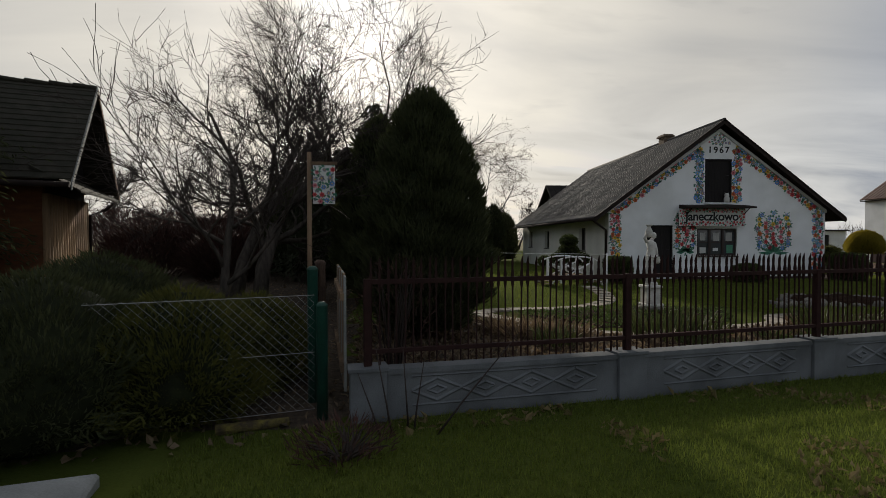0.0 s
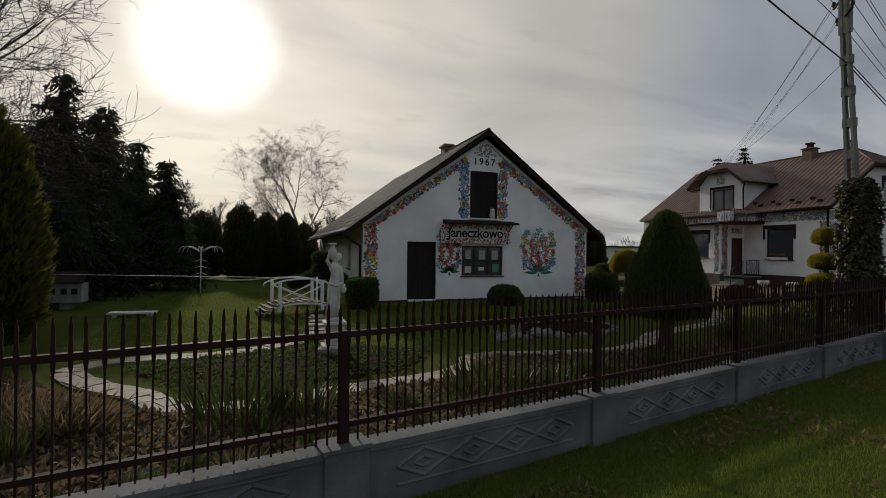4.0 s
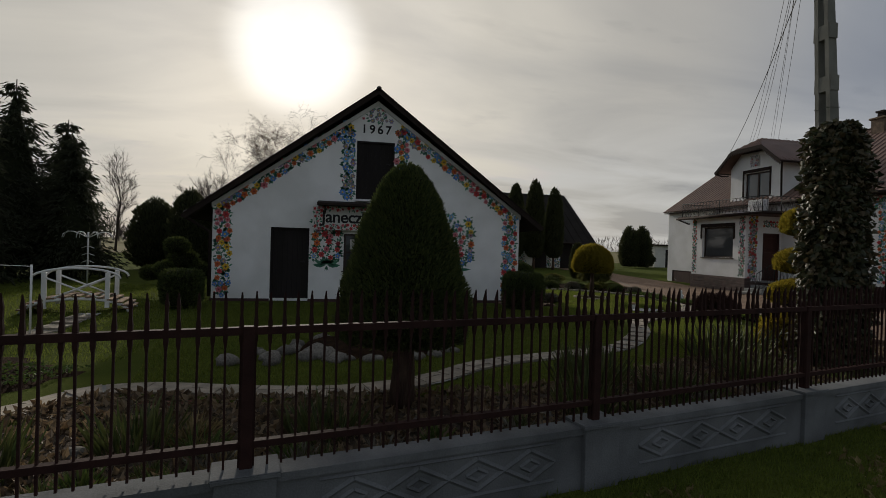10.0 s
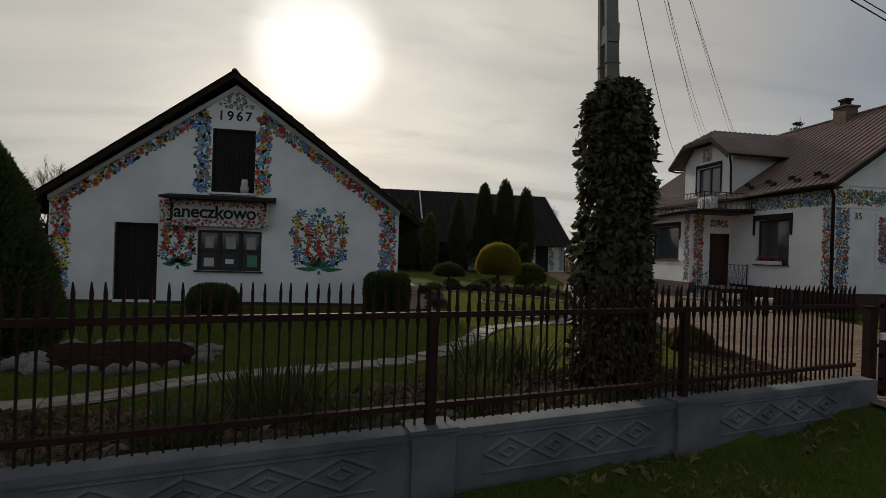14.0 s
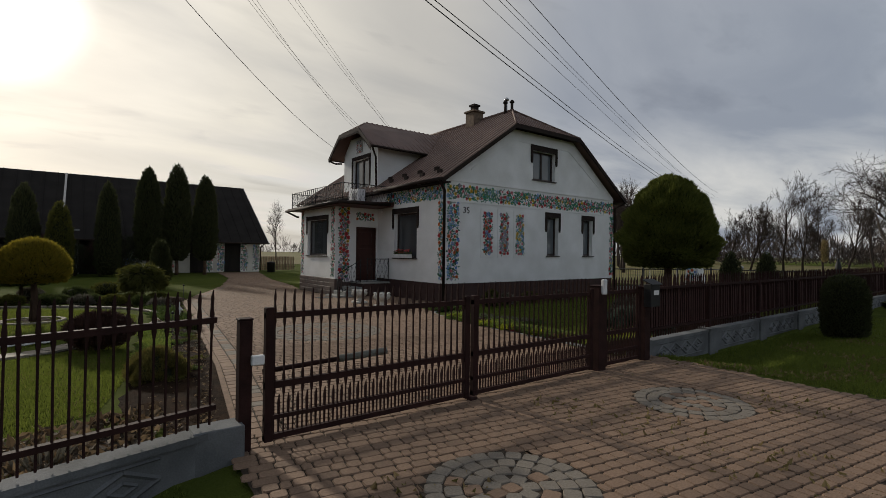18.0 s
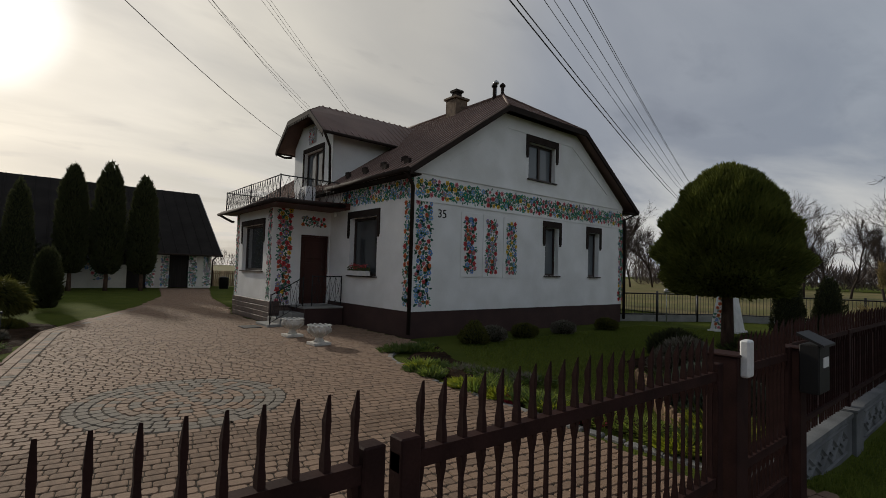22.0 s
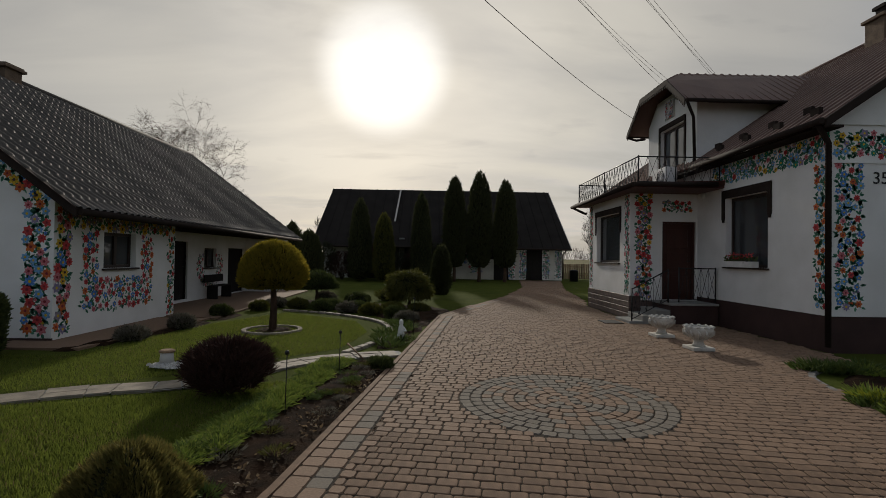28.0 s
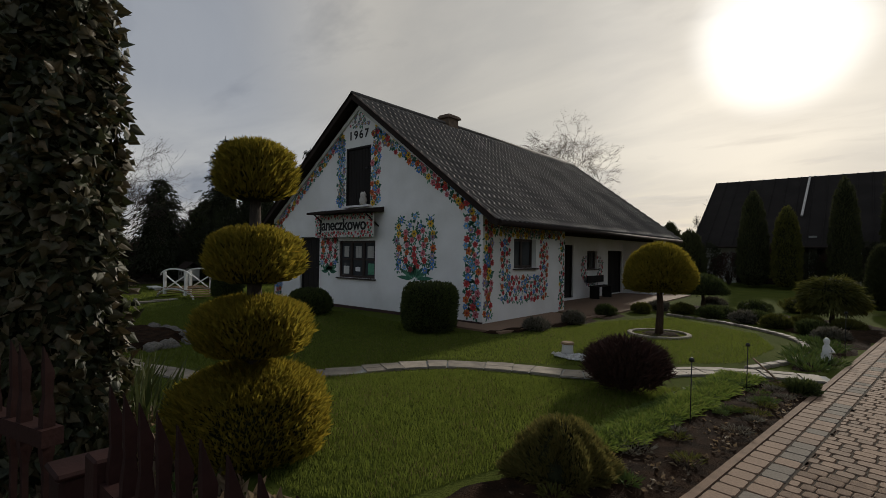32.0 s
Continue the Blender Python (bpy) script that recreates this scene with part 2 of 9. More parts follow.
ROCK = mat("field_boulder", (0.19, 0.175, 0.15), 0.9, (0.10, 0.092, 0.08), 6, 60, 0.4, vary=0.25)
PAVER = mat("brown_concrete_block", (0.205, 0.136, 0.093), 0.85, (0.15, 0.102, 0.072), 9, 160, 0.3, vary=0.14, spec=0.12)
PAVER_G = mat("grey_concrete_block", (0.20, 0.195, 0.185), 0.72, (0.15, 0.147, 0.14), 9, 160, 0.35, vary=0.15, spec=0.35)
PAVER_J = island_mat("brown_block_field", [(0.158, 0.106, 0.074), (0.205, 0.136, 0.093), (0.183, 0.121, 0.083), (0.225, 0.149, 0.101)], 0.85, 0.2, 60, 0.3)
PAVER_JG = island_mat("grey_block_field", [(0.165, 0.143, 0.118), (0.20, 0.174, 0.143), (0.18, 0.157, 0.13)], 0.9, 0.12, 60, 0.3)
JOINT = mat("sand_joint", (0.062, 0.048, 0.036), 0.95, (0.04, 0.032, 0.024), 5, 150, 0.3, spec=0.1)
SOIL = mat("bare_garden_soil", (0.034, 0.019, 0.011), 1.0, (0.014, 0.009, 0.006), 7, 70, 1.0, spec=0.04)
LITTER = mat("leaf_strewn_soil", (0.075, 0.055, 0.038), 0.95, (0.03, 0.023, 0.017), 14, 60, 0.9, spec=0.15)
GRASS = mat("winter_lawn", (0.078, 0.092, 0.018), 1.0, (0.048, 0.064, 0.013), 1.1, 45, 0.9, spec=0.02, stain=0.9)
FIELD = mat("dry_field", (0.16, 0.13, 0.06), 0.95, (0.10, 0.10, 0.035), 0.25, 12, 0.6, spec=0.1)
ASPHALT = mat("road_asphalt", (0.06, 0.06, 0.06), 0.9, (0.045, 0.045, 0.045), 3, 120, 0.4)
GRAVEL = mat("pale_gravel", (0.40, 0.39, 0.37), 0.9, (0.22, 0.21, 0.20), 40, 120, 0.9)
BARK = mat("grey_bark", (0.085, 0.07, 0.058), 0.95, (0.045, 0.038, 0.032), 12, 60, 0.8, stretch=(1, 1, 0.3), spec=0.1)
BARK_R = mat("reddish_thuja_bark", (0.10, 0.065, 0.048), 0.95, (0.05, 0.033, 0.026), 14, 60, 0.8, stretch=(1, 1, 0.25), spec=0.1)
BIRCH = mat("birch_bark", (0.42, 0.40, 0.37), 0.85, (0.09, 0.085, 0.08), 5, 40, 0.3, stretch=(1, 1, 2.5))
TWIG = mat("dark_twigs", (0.055, 0.042, 0.036), 0.9, (0.035, 0.028, 0.025), 9, 60, 0.0, spec=0.1)
TWIG_P = mat("pale_birch_twigs", (0.22, 0.18, 0.15), 0.9, (0.14, 0.11, 0.095), 9, 60, 0.0, spec=0.1)
POLEC = mat("pole_concrete", (0.20, 0.20, 0.175), 0.9, (0.14, 0.14, 0.12), 3, 70, 0.3)
WIRE = mat("black_cable", (0.015, 0.015, 0.016), 0.6, None, 5, 50, 0.0)
STATUE = mat("statue_plaster", (0.62, 0.60, 0.55), 0.85, (0.42, 0.40, 0.36), 5, 60, 0.25)
WHITEP = mat("white_paint", (0.75, 0.75, 0.73), 0.6, (0.62, 0.62, 0.6), 4, 60, 0.08)
BLACKP = mat("black_paint", (0.012, 0.012, 0.013), 0.6, None, 4, 60, 0.05)
IRON = mat("black_wrought_iron", (0.016, 0.016, 0.017), 0.5, None, 6, 80, 0.05, metal=0.3, spec=0.5)
GREENSTEEL = mat("green_enamel", (0.012, 0.060, 0.042), 0.5, (0.010, 0.042, 0.03), 6, 60, 0.08)
PLANK = mat("weathered_planks", (0.25, 0.165, 0.10), 0.9, (0.14, 0.092, 0.057), 5, 60, 0.5, stretch=(1, 1, 0.12), vary=0.3)
ORANGEWALL = mat("stained_log_wall", (0.15, 0.058, 0.023), 0.85, (0.10, 0.04, 0.018), 3, 60, 0.3, stretch=(1, 1, 3))
SHINGLE = mat("mossy_shingles", (0.042, 0.036, 0.026), 0.95, (0.026, 0.025, 0.016), 4, 60, 0.6)
ZINC = mat("zinc_flashing", (0.45, 0.45, 0.45), 0.35, (0.35, 0.35, 0.35), 4, 60, 0.05, metal=0.8, spec=0.5)
BRICKM = mat("chimney_brick", (0.20, 0.145, 0.10), 0.9, (0.13, 0.095, 0.07), 8, 90, 0.4, vary=0.2)
GLASS = glass_mat("window_glass")
GLASS_B = glass_mat("window_glass_light", (0.10, 0.115, 0.125))
CURTAIN = mat("net_curtain", (0.45, 0.44, 0.41), 0.95, (0.3, 0.29, 0.27), 9, 60, 0.1, stretch=(6, 6, 0.3))
EARTHRED = mat("red_clay_mulch", (0.17, 0.062, 0.04), 0.95, (0.10, 0.04, 0.028), 20, 80, 0.8)
PLASTIC_W = mat("white_plastic", (0.7, 0.7, 0.7), 0.4, (0.6, 0.6, 0.6), 3, 50, 0.02)
# painted flower colours
PAINTS = [mat("paint_" + n, c, 0.85, tuple(0.72 * v for v in c), 18, 90, 0.0, spec=0.15) for n, c in (
    ("leaf_dark", (0.060, 0.185, 0.125)), ("leaf_light", (0.11, 0.29, 0.19)), ("red", (0.56, 0.075, 0.075)), ("rose", (0.62, 0.22, 0.25)),
    ("orange", (0.60, 0.17, 0.05)), ("yellow", (0.72, 0.50, 0.05)), ("blue", (0.10, 0.25, 0.62)), ("sky", (0.20, 0.42, 0.68)),
    ("mauve", (0.32, 0.28, 0.44)), ("grey_violet", (0.28, 0.26, 0.31)), ("maroon", (0.27, 0.045, 0.055)), ("dark", (0.10, 0.07, 0.06)), ("teal", (0.03, 0.30, 0.22)))]
# foliage
THUJA = island_mat("thuja_sprays", [(0.036, 0.042, 0.020), (0.064, 0.070, 0.030), (0.050, 0.056, 0.024)], 0.85, 0.15, 40, 0, 0.30)
SPRUCE = island_mat("spruce_needles", [(0.026, 0.030, 0.018), (0.045, 0.050, 0.028), (0.034, 0.040, 0.022)], 0.85, 0.15, 40, 0, 0.25)
GOLD = island_mat("golden_thuja_sprays", [(0.15, 0.135, 0.018), (0.32, 0.24, 0.03), (0.47, 0.30, 0.035), (0.21, 0.18, 0.025)], 0.8, 0.2, 40, 0, 0.55)
BOX = island_mat("box_leaves", [(0.038, 0.052, 0.018), (0.066, 0.086, 0.026), (0.10, 0.115, 0.034)], 0.7, 0.25, 40, 0, 0.30)
YEW = island_mat("yew_needles", [(0.055, 0.060, 0.016), (0.115, 0.112, 0.024), (0.19, 0.165, 0.036), (0.075, 0.080, 0.02)], 0.75, 0.2, 40, 0, 0.35)
IVY = island_mat("ivy_leaves", [(0.024, 0.030, 0.014), (0.042, 0.048, 0.02), (0.08, 0.072, 0.034), (0.09, 0.065, 0.032)], 0.5, 0.3, 40, 0, 0.2)
BLADE = island_mat("grass_blades", [(0.095, 0.130, 0.021), (0.158, 0.188, 0.035), (0.235, 0.216, 0.057), (0.13, 0.163, 0.028)], 0.8, 0.2, 10, 0, 0.55)
DRYLEAF = island_mat("dead_leaves", [(0.10, 0.062, 0.034), (0.24, 0.175, 0.105), (0.46, 0.39, 0.29), (0.055, 0.037, 0.024)], 0.65, 0.4, 20, 0, 0.4)
REED = island_mat("iris_leaves", [(0.04, 0.06, 0.02), (0.09, 0.10, 0.03), (0.14, 0.12, 0.05), (0.05, 0.07, 0.02)], 0.6, 0.35, 20, 0, 0.25)
REDTWIG = island_mat("red_barberry_twigs", [(0.045, 0.022, 0.018), (0.075, 0.036, 0.027), (0.03, 0.016, 0.013)], 0.8, 0.2, 20, 0, 0.0)
GROUNDC = island_mat("ground_cover_leaves", [(0.05, 0.085, 0.02), (0.10, 0.13, 0.03), (0.19, 0.19, 0.03), (0.06, 0.10, 0.03)], 0.75, 0.25, 20, 0, 0.25)
PEBBLE = island_mat("white_pebbles", [(0.35, 0.34, 0.32), (0.5, 0.5, 0.48), (0.28, 0.27, 0.25)], 0.6, 0.3, 20, 0.1)
DRYGRASS = island_mat("straw_grass", [(0.16, 0.12, 0.055), (0.26, 0.20, 0.10), (0.11, 0.10, 0.035)], 0.9, 0.1, 20, 0, 0.3)
FARWOOD = island_mat("bare_far_wood", [(0.075, 0.06, 0.052), (0.10, 0.08, 0.068), (0.06, 0.05, 0.045)], 0.95, 0.05, 5, 0, 0.0)

BLUEGREEN = island_mat("bluish_juniper_sprays", [(0.05, 0.075, 0.06), (0.085, 0.11, 0.085), (0.12, 0.14, 0.11)], 0.8, 0.2, 40, 0, 0.25)
FRESH = island_mat("fresh_spring_leaves", [(0.10, 0.152, 0.028), (0.165, 0.225, 0.04), (0.13, 0.183, 0.035), (0.21, 0.24, 0.055)], 0.75, 0.25, 20, 0, 0.45)
JUNIPER = island_mat("juniper_sprays", [(0.10, 0.105, 0.03), (0.19, 0.155, 0.045), (0.28, 0.20, 0.07), (0.13, 0.12, 0.035)], 0.8, 0.2, 40, 0, 0.4)
LIME = island_mat("lime_spurge_leaves", [(0.17, 0.21, 0.02), (0.29, 0.31, 0.03), (0.23, 0.26, 0.03)], 0.7, 0.25, 20, 0, 0.4)
DRYSHRUB = island_mat("dry_shrub_leaves", [(0.12, 0.11, 0.085), (0.19, 0.175, 0.14), (0.08, 0.07, 0.05)], 0.85, 0.2, 20, 0, 0.2)
WARMPLANK = mat("golden_brown_planks", (0.40, 0.26, 0.14), 0.85, (0.22, 0.14, 0.075), 5, 60, 0.5, stretch=(1, 1, 0.12), vary=0.25)
DOMEGREEN = island_mat("yellow_green_yew_needles", [(0.065, 0.082, 0.018), (0.135, 0.15, 0.03), (0.21, 0.20, 0.042), (0.09, 0.105, 0.022)], 0.75, 0.2, 40, 0, 0.35)

# ---- builders ----
class Geo:
    """Collects vertices and faces, each face with a material slot."""

    def __init__(self):
        self.v, self.f, self.m, self.s = [], [], [], []

    def face(self, pts, slot=0, smooth=False):
        n = len(self.v)
        self.v += [tuple(p) for p in pts]
        self.f.append(tuple(range(n, n + len(pts))))
        self.m.append(slot)
        self.s.append(smooth)

    def box(self, x0, x1, y0, y1, z0, z1, slot=0):
        self.hexa([(x0, y0), (x1, y0), (x1, y1), (x0, y1)], [z0] * 4, [z1] * 4, slot)

    def hexa(self, base, zb, zt, slot=0):
        n, k = len(self.v), len(base)
        self.v += [(p[0], p[1], z) for p, z in zip(base, zb)] + [(p[0], p[1], z) for p, z in zip(base, zt)]
        fs = [tuple(n + i for i in reversed(range(k))), tuple(n + k + i for i in range(k))]
        fs += [(n + i, n + (i + 1) % k, n + k + (i + 1) % k, n + k + i) for i in range(k)]
        self.f += fs
        self.m += [slot] * len(fs)
        self.s += [False] * len(fs)

    def prism(self, poly, off, slot=0):
        """A planar polygon of 3D points pushed along off."""
        n, k = len(self.v), len(poly)
        o = Vector(off)
        self.v += [tuple(p) for p in poly] + [tuple(Vector(p) + o) for p in poly]
        fs = [tuple(n + i for i in range(k)), tuple(n + k + i for i in reversed(range(k)))]
        fs += [(n + (i + 1) % k, n + i, n + k + i, n + k + (i + 1) % k) for i in range(k)]
        self.f += fs
        self.m += [slot] * len(fs)
        self.s += [False] * len(fs)

    def tube(self, path, radii, sides=6, slot=0, smooth=True, cap=True):
        pts = [Vector(p) for p in path]
        if not hasattr(radii, "__len__"):
            radii = [radii] * len(pts)
        base = len(self.v)
        ref = Vector((0.31, 0.17, 0.93))
        for i, p in enumerate(pts):
            d = (pts[min(i + 1, len(pts) - 1)] - pts[max(i - 1, 0)])
            d = d.normalized() if d.length > 1e-9 else Vector((0, 0, 1))
            r0 = ref if abs(d.dot(ref)) < 0.95 else Vector((1, 0, 0))
            a = d.cross(r0).normalized()
            b = d.cross(a)
            for k in range(sides):
                t = 2 * math.pi * k / sides
                self.v.append(tuple(p + radii[i] * (math.cos(t) * a + math.sin(t) * b)))
        for i in range(len(pts) - 1):
            for k in range(sides):
                k2 = (k + 1) % sides
                self.f.append((base + i * sides + k, base + i * sides + k2, base + (i + 1) * sides + k2, base + (i + 1) * sides + k))
                self.m.append(slot)
                self.s.append(smooth)
        if cap:
            e = base + (len(pts) - 1) * sides
            self.f += [tuple(base + k for k in reversed(range(sides))), tuple(e + k for k in range(sides))]
            self.m += [slot] * 2
            self.s += [False] * 2

    def lathe(self, prof, sides=16, at=(0, 0, 0), slot=0, squash=1.0):
        base = len(self.v)
        for r, z in prof:
            for k in range(sides):
                t = 2 * math.pi * k / sides
                self.v.append((at[0] + r * math.cos(t), at[1] + squash * r * math.sin(t), at[2] + z))
        for i in range(len(prof) - 1):
            for k in range(sides):
                k2 = (k + 1) % sides
                self.f.append((base + i * sides + k, base + i * sides + k2, base + (i + 1) * sides + k2, base + (i + 1) * sides + k))
                self.m.append(slot)
                self.s.append(True)
        e = base + (len(prof) - 1) * sides
        self.f += [tuple(base + k for k in reversed(range(sides))), tuple(e + k for k in range(sides))]
        self.m += [slot] * 2
        self.s += [False] * 2

    def mesh(self, name, mats, bevel=0.0, weld=False):
        me = bpy.data.meshes.new(name)
        me.from_pydata(self.v, [], self.f)
        for m in (mats if isinstance(mats, (list, tuple)) else [mats]):
            me.materials.append(m)
        me.polygons.foreach_set("material_index", self.m)
        me.polygons.foreach_set("use_smooth", self.s)
        if bevel:
            bm = bmesh.new()
            bm.from_mesh(me)
            bmesh.ops.bevel(bm, geom=bm.edges[:], offset=bevel, segments=1, affect="EDGES", clamp_overlap=True)
            bm.to_mesh(me)
            bm.free()
        if weld:
            bm = bmesh.new()
            bm.from_mesh(me)
            bmesh.ops.remove_doubles(bm, verts=bm.verts[:], dist=0.0005)
            bm.to_mesh(me)
            bm.free()
        me.update()
        return me


def part(name, geo, mats, parent=None, label="", bevel=0.0, kind=""):
    me = geo.mesh(name, mats, bevel, name in ("render_coat", "wall", "north_wall", "log_wall")) if isinstance(geo, Geo) else geo
    ob = new(name, me)
    if parent is not None:
        ob.parent = parent
    return tagged(ob, label, kind=kind)


def thing(name, at, label, category, group="", kind="", rz=0.0):
    ob = new(name)
    ob.empty_display_size = 0.2
    ob.matrix_basis = pose(at[0], at[1], at[2], 0, 0, rz)
    return tagged(ob, label, category, group, kind)


def single(name, geo, mats, label, category, group="", kind="", bevel=0.0):
    ob = new(name, geo.mesh(name, mats, bevel) if isinstance(geo, Geo) else geo)
    return tagged(ob, label, category, group, kind)


def array_mesh(name, verts, faces, material, smooth=False):
    """A large mesh from arrays: verts (n, 3), faces (m, k)."""
    me = bpy.data.meshes.new(name)
    n, k = faces.shape
    me.vertices.add(len(verts))
    me.vertices.foreach_set("co", np.ascontiguousarray(verts, dtype=np.float32).ravel())
    me.loops.add(n * k)
    me.loops.foreach_set("vertex_index", np.ascontiguousarray(faces, dtype=np.int32).ravel())
    me.polygons.add(n)
    me.polygons.foreach_set("loop_start", np.arange(0, n * k, k, dtype=np.int32))
    me.polygons.foreach_set("loop_total", np.full(n, k, dtype=np.int32))
    me.polygons.foreach_set("use_smooth", np.full(n, smooth))
    me.materials.append(material)
    me.update(calc_edges=True)
    return me


def slab_wall(g, along, fixed, thick, u0, u1, z0, top, holes=(), slot=0):
    """A wall along x ('x') or y ('y') at the fixed coordinate; top(u) gives its height; holes are (u0, u1, z0, z1)."""
    cuts = {u0, u1, *[h[0] for h in holes], *[h[1] for h in holes], *[k for k in knots_of(top) if u0 < k < u1]}
    cuts = sorted(cuts)
    for a, b in zip(cuts, cuts[1:]):
        if b - a < 1e-6:
            continue
        mid = 0.5 * (a + b)
        spans, low = [], z0
        for h in sorted((h for h in holes if h[0] < mid < h[1]), key=lambda h: h[2]):
            spans.append((low, low, h[2], h[2]))
            low = h[3]
        spans.append((low, low, top(a), top(b)))
        for la, lb, ha, hb in spans:
            if max(ha - la, hb - lb) < 1e-4:
                continue
            if along == "x":
                base = [(a, fixed), (b, fixed), (b, fixed + thick), (a, fixed + thick)]
                g.hexa(base, [la, lb, lb, la], [ha, hb, hb, ha], slot)
            else:
                base = [(fixed, a), (fixed + thick, a), (fixed + thick, b), (fixed, b)]
                g.hexa(base, [la, la, lb, lb], [ha, ha, hb, hb], slot)


KNOTS = {}


def knots_of(fn):
    return KNOTS.get(fn, ())


def level(z):
    def fn(u):
        return z
    return fn


def polyline(pts):
    us, zs = [p[0] for p in pts], [p[1] for p in pts]

    def fn(u):
        return float(np.interp(u, us, zs))
    KNOTS[fn] = tuple(us)
    return fn


# ---- painted flowers ----
def rosette(g, P, u, v, r, slot, core, turn, petals=6):
    n = petals * 4
    ring = [(u + r * (0.82 + 0.2 * math.cos(petals * (2 * math.pi * k / n))) * math.cos(turn + 2 * math.pi * k / n),
             v + r * (0.82 + 0.2 * math.cos(petals * (2 * math.pi * k / n))) * math.sin(turn + 2 * math.pi * k / n)) for k in range(n)]
    g.face([P(a, b, 0.005) for a, b in ring], slot)
    for k in range(petals):
        t = turn + 2 * math.pi * (k + 0.5) / petals
        c, s = math.cos(t), math.sin(t)
        g.face([P(u + r * (0.38 * c - 0.05 * s), v + r * (0.38 * s + 0.05 * c), 0.0065), P(u + r * (0.38 * c + 0.05 * s), v + r * (0.38 * s - 0.05 * c), 0.0065),
                P(u + r * 0.8 * c, v + r * 0.8 * s, 0.0065)], {2: 10, 3: 2, 4: 2, 5: 4, 6: 7, 7: 6, 8: 9, 9: 8}.get(slot, 11))
    g.face([P(u + 0.27 * r * math.cos(2 * math.pi * k / 8), v + 0.27 * r * math.sin(2 * math.pi * k / 8), 0.008) for k in range(8)], core)


def leaf(g, P, u, v, ln, wd, turn, slot):
    c, s = math.cos(turn), math.sin(turn)
    pts = [(0, 0), (0.35, -0.5), (0.7, -0.38), (1, 0), (0.7, 0.38), (0.35, 0.5)]
    g.face([P(u + ln * a * c - wd * b * s, v + ln * a * s + wd * b * c, 0.003) for a, b in pts], slot)


def flowers(name, parent, P, inside, box, spacing, size, seed, palette=(2, 3, 2, 4, 5, 6, 7, 8, 3, 9, 6, 4), leaves=10, leafc=(0, 1), label="painted folk-art flowers in many colours"):
    """Blossoms and leaves on a wall: P(u, v, lift) maps to space, inside(u, v) bounds the field."""
    rnd = random.Random(seed)
    g, kept = Geo(), []
    area = (box[1] - box[0]) * (box[3] - box[2])
    for _ in range(int(area / spacing ** 2 * 30)):
        u, v = rnd.uniform(box[0], box[1]), rnd.uniform(box[2], box[3])
        if inside(u, v) and all((u - a) ** 2 + (v - b) ** 2 > spacing ** 2 for a, b in kept):
            kept.append((u, v))
    cl = 0
    for i, (u, v) in enumerate(kept):
        for k in range(leaves):
            t = rnd.uniform(0, 6.28)
            d = rnd.uniform(0.4, 0.62) * spacing
            a, b = u + d * math.cos(t), v + d * math.sin(t)
            if inside(a, b):
                leaf(g, P, a, b, spacing * rnd.uniform(0.55, 0.9), spacing * rnd.uniform(0.24, 0.38), t + rnd.uniform(-0.8, 0.8), leafc[rnd.random() < 0.35])
        if rnd.random() < 0.45:
            cl = palette[rnd.randrange(len(palette))]
        cl = cl or palette[0]
        rosette(g, P, u, v, size * rnd.uniform(0.75, 1.15), cl, 5 if cl in (6, 7, 8, 9, 12) else 11 if cl == 5 else 10, rnd.uniform(0, 6), rnd.choice((5, 6, 6, 8)))
    for _ in range(len(kept)):
        u, v = rnd.uniform(box[0], box[1]), rnd.uniform(box[2], box[3])
        if inside(u, v) and min((u - a) ** 2 + (v - b) ** 2 for a, b in kept) > (spacing * 0.45) ** 2:
            rosette(g, P, u, v, size * 0.35, palette[rnd.randrange(len(palette))], 11, 0, 5)
    return part(name, g, PAINTS, parent, label)


def bouquet(parent, P, cx, z0, rows, width, step, r, seed):
    """A painted bouquet: rows of blossoms from the bottom up, leaves between them and a fan of broad leaves at the foot."""
    rnd = random.Random(seed)
    g = Geo()
    for i, cols in enumerate(rows):
        n = len(cols)
        for k, c in enumerate(cols):
            u = cx + width * ((k + 0.5) / n - 0.5) + rnd.uniform(-0.05, 0.05)
            v = z0 + step * i + rnd.uniform(-0.03, 0.03) + (0.05 if k % 2 else 0)
            for m in range(11):
                t = rnd.uniform(0, 6.28)
                leaf(g, P, u + 0.75 * r * math.cos(t), v + 0.75 * r * math.sin(t), rnd.uniform(0.8, 1.25) * r, rnd.uniform(0.38, 0.55) * r, t + rnd.uniform(-0.6, 0.6), m % 3 == 0)
            rosette(g, P, u, v, r * rnd.uniform(0.85, 1.2) * (0.85 if c in (6, 7) else 1.0), c, 5 if c in (6, 7, 8) else 11 if c == 5 else 10, rnd.uniform(0, 6), 5 if c in (6, 7, 8) else 6)
    for k in range(9):
        t = radians(4 + 21.5 * k)
        leaf(g, P, cx + 0.04 * math.cos(t), z0 - 1.35 * step + 0.04 * math.sin(t), 0.40 * width if k in (0, 1, 7, 8) else 0.26 * width, 0.11, t, k % 2)
    for k in (-1, 0, 1):
        leaf(g, P, cx, z0 - 1.3 * step, 0.15, 0.03, radians(-90 + 18 * k), 0)
    return part("flower_mural", g, PAINTS, parent, "painted folk-art bouquet")


def band(p, q, width):
    """inside() for a straight strip from p to q."""
    dx, dy = q[0] - p[0], q[1] - p[1]
    ln = math.hypot(dx, dy)
    ex, ey = dx / ln, dy / ln

    def fn(u, v):
        a, b = (u - p[0]) * ex + (v - p[1]) * ey, -(u - p[0]) * ey + (v - p[1]) * ex
        return -0.02 <= a <= ln + 0.02 and abs(b) <= width / 2
    return fn


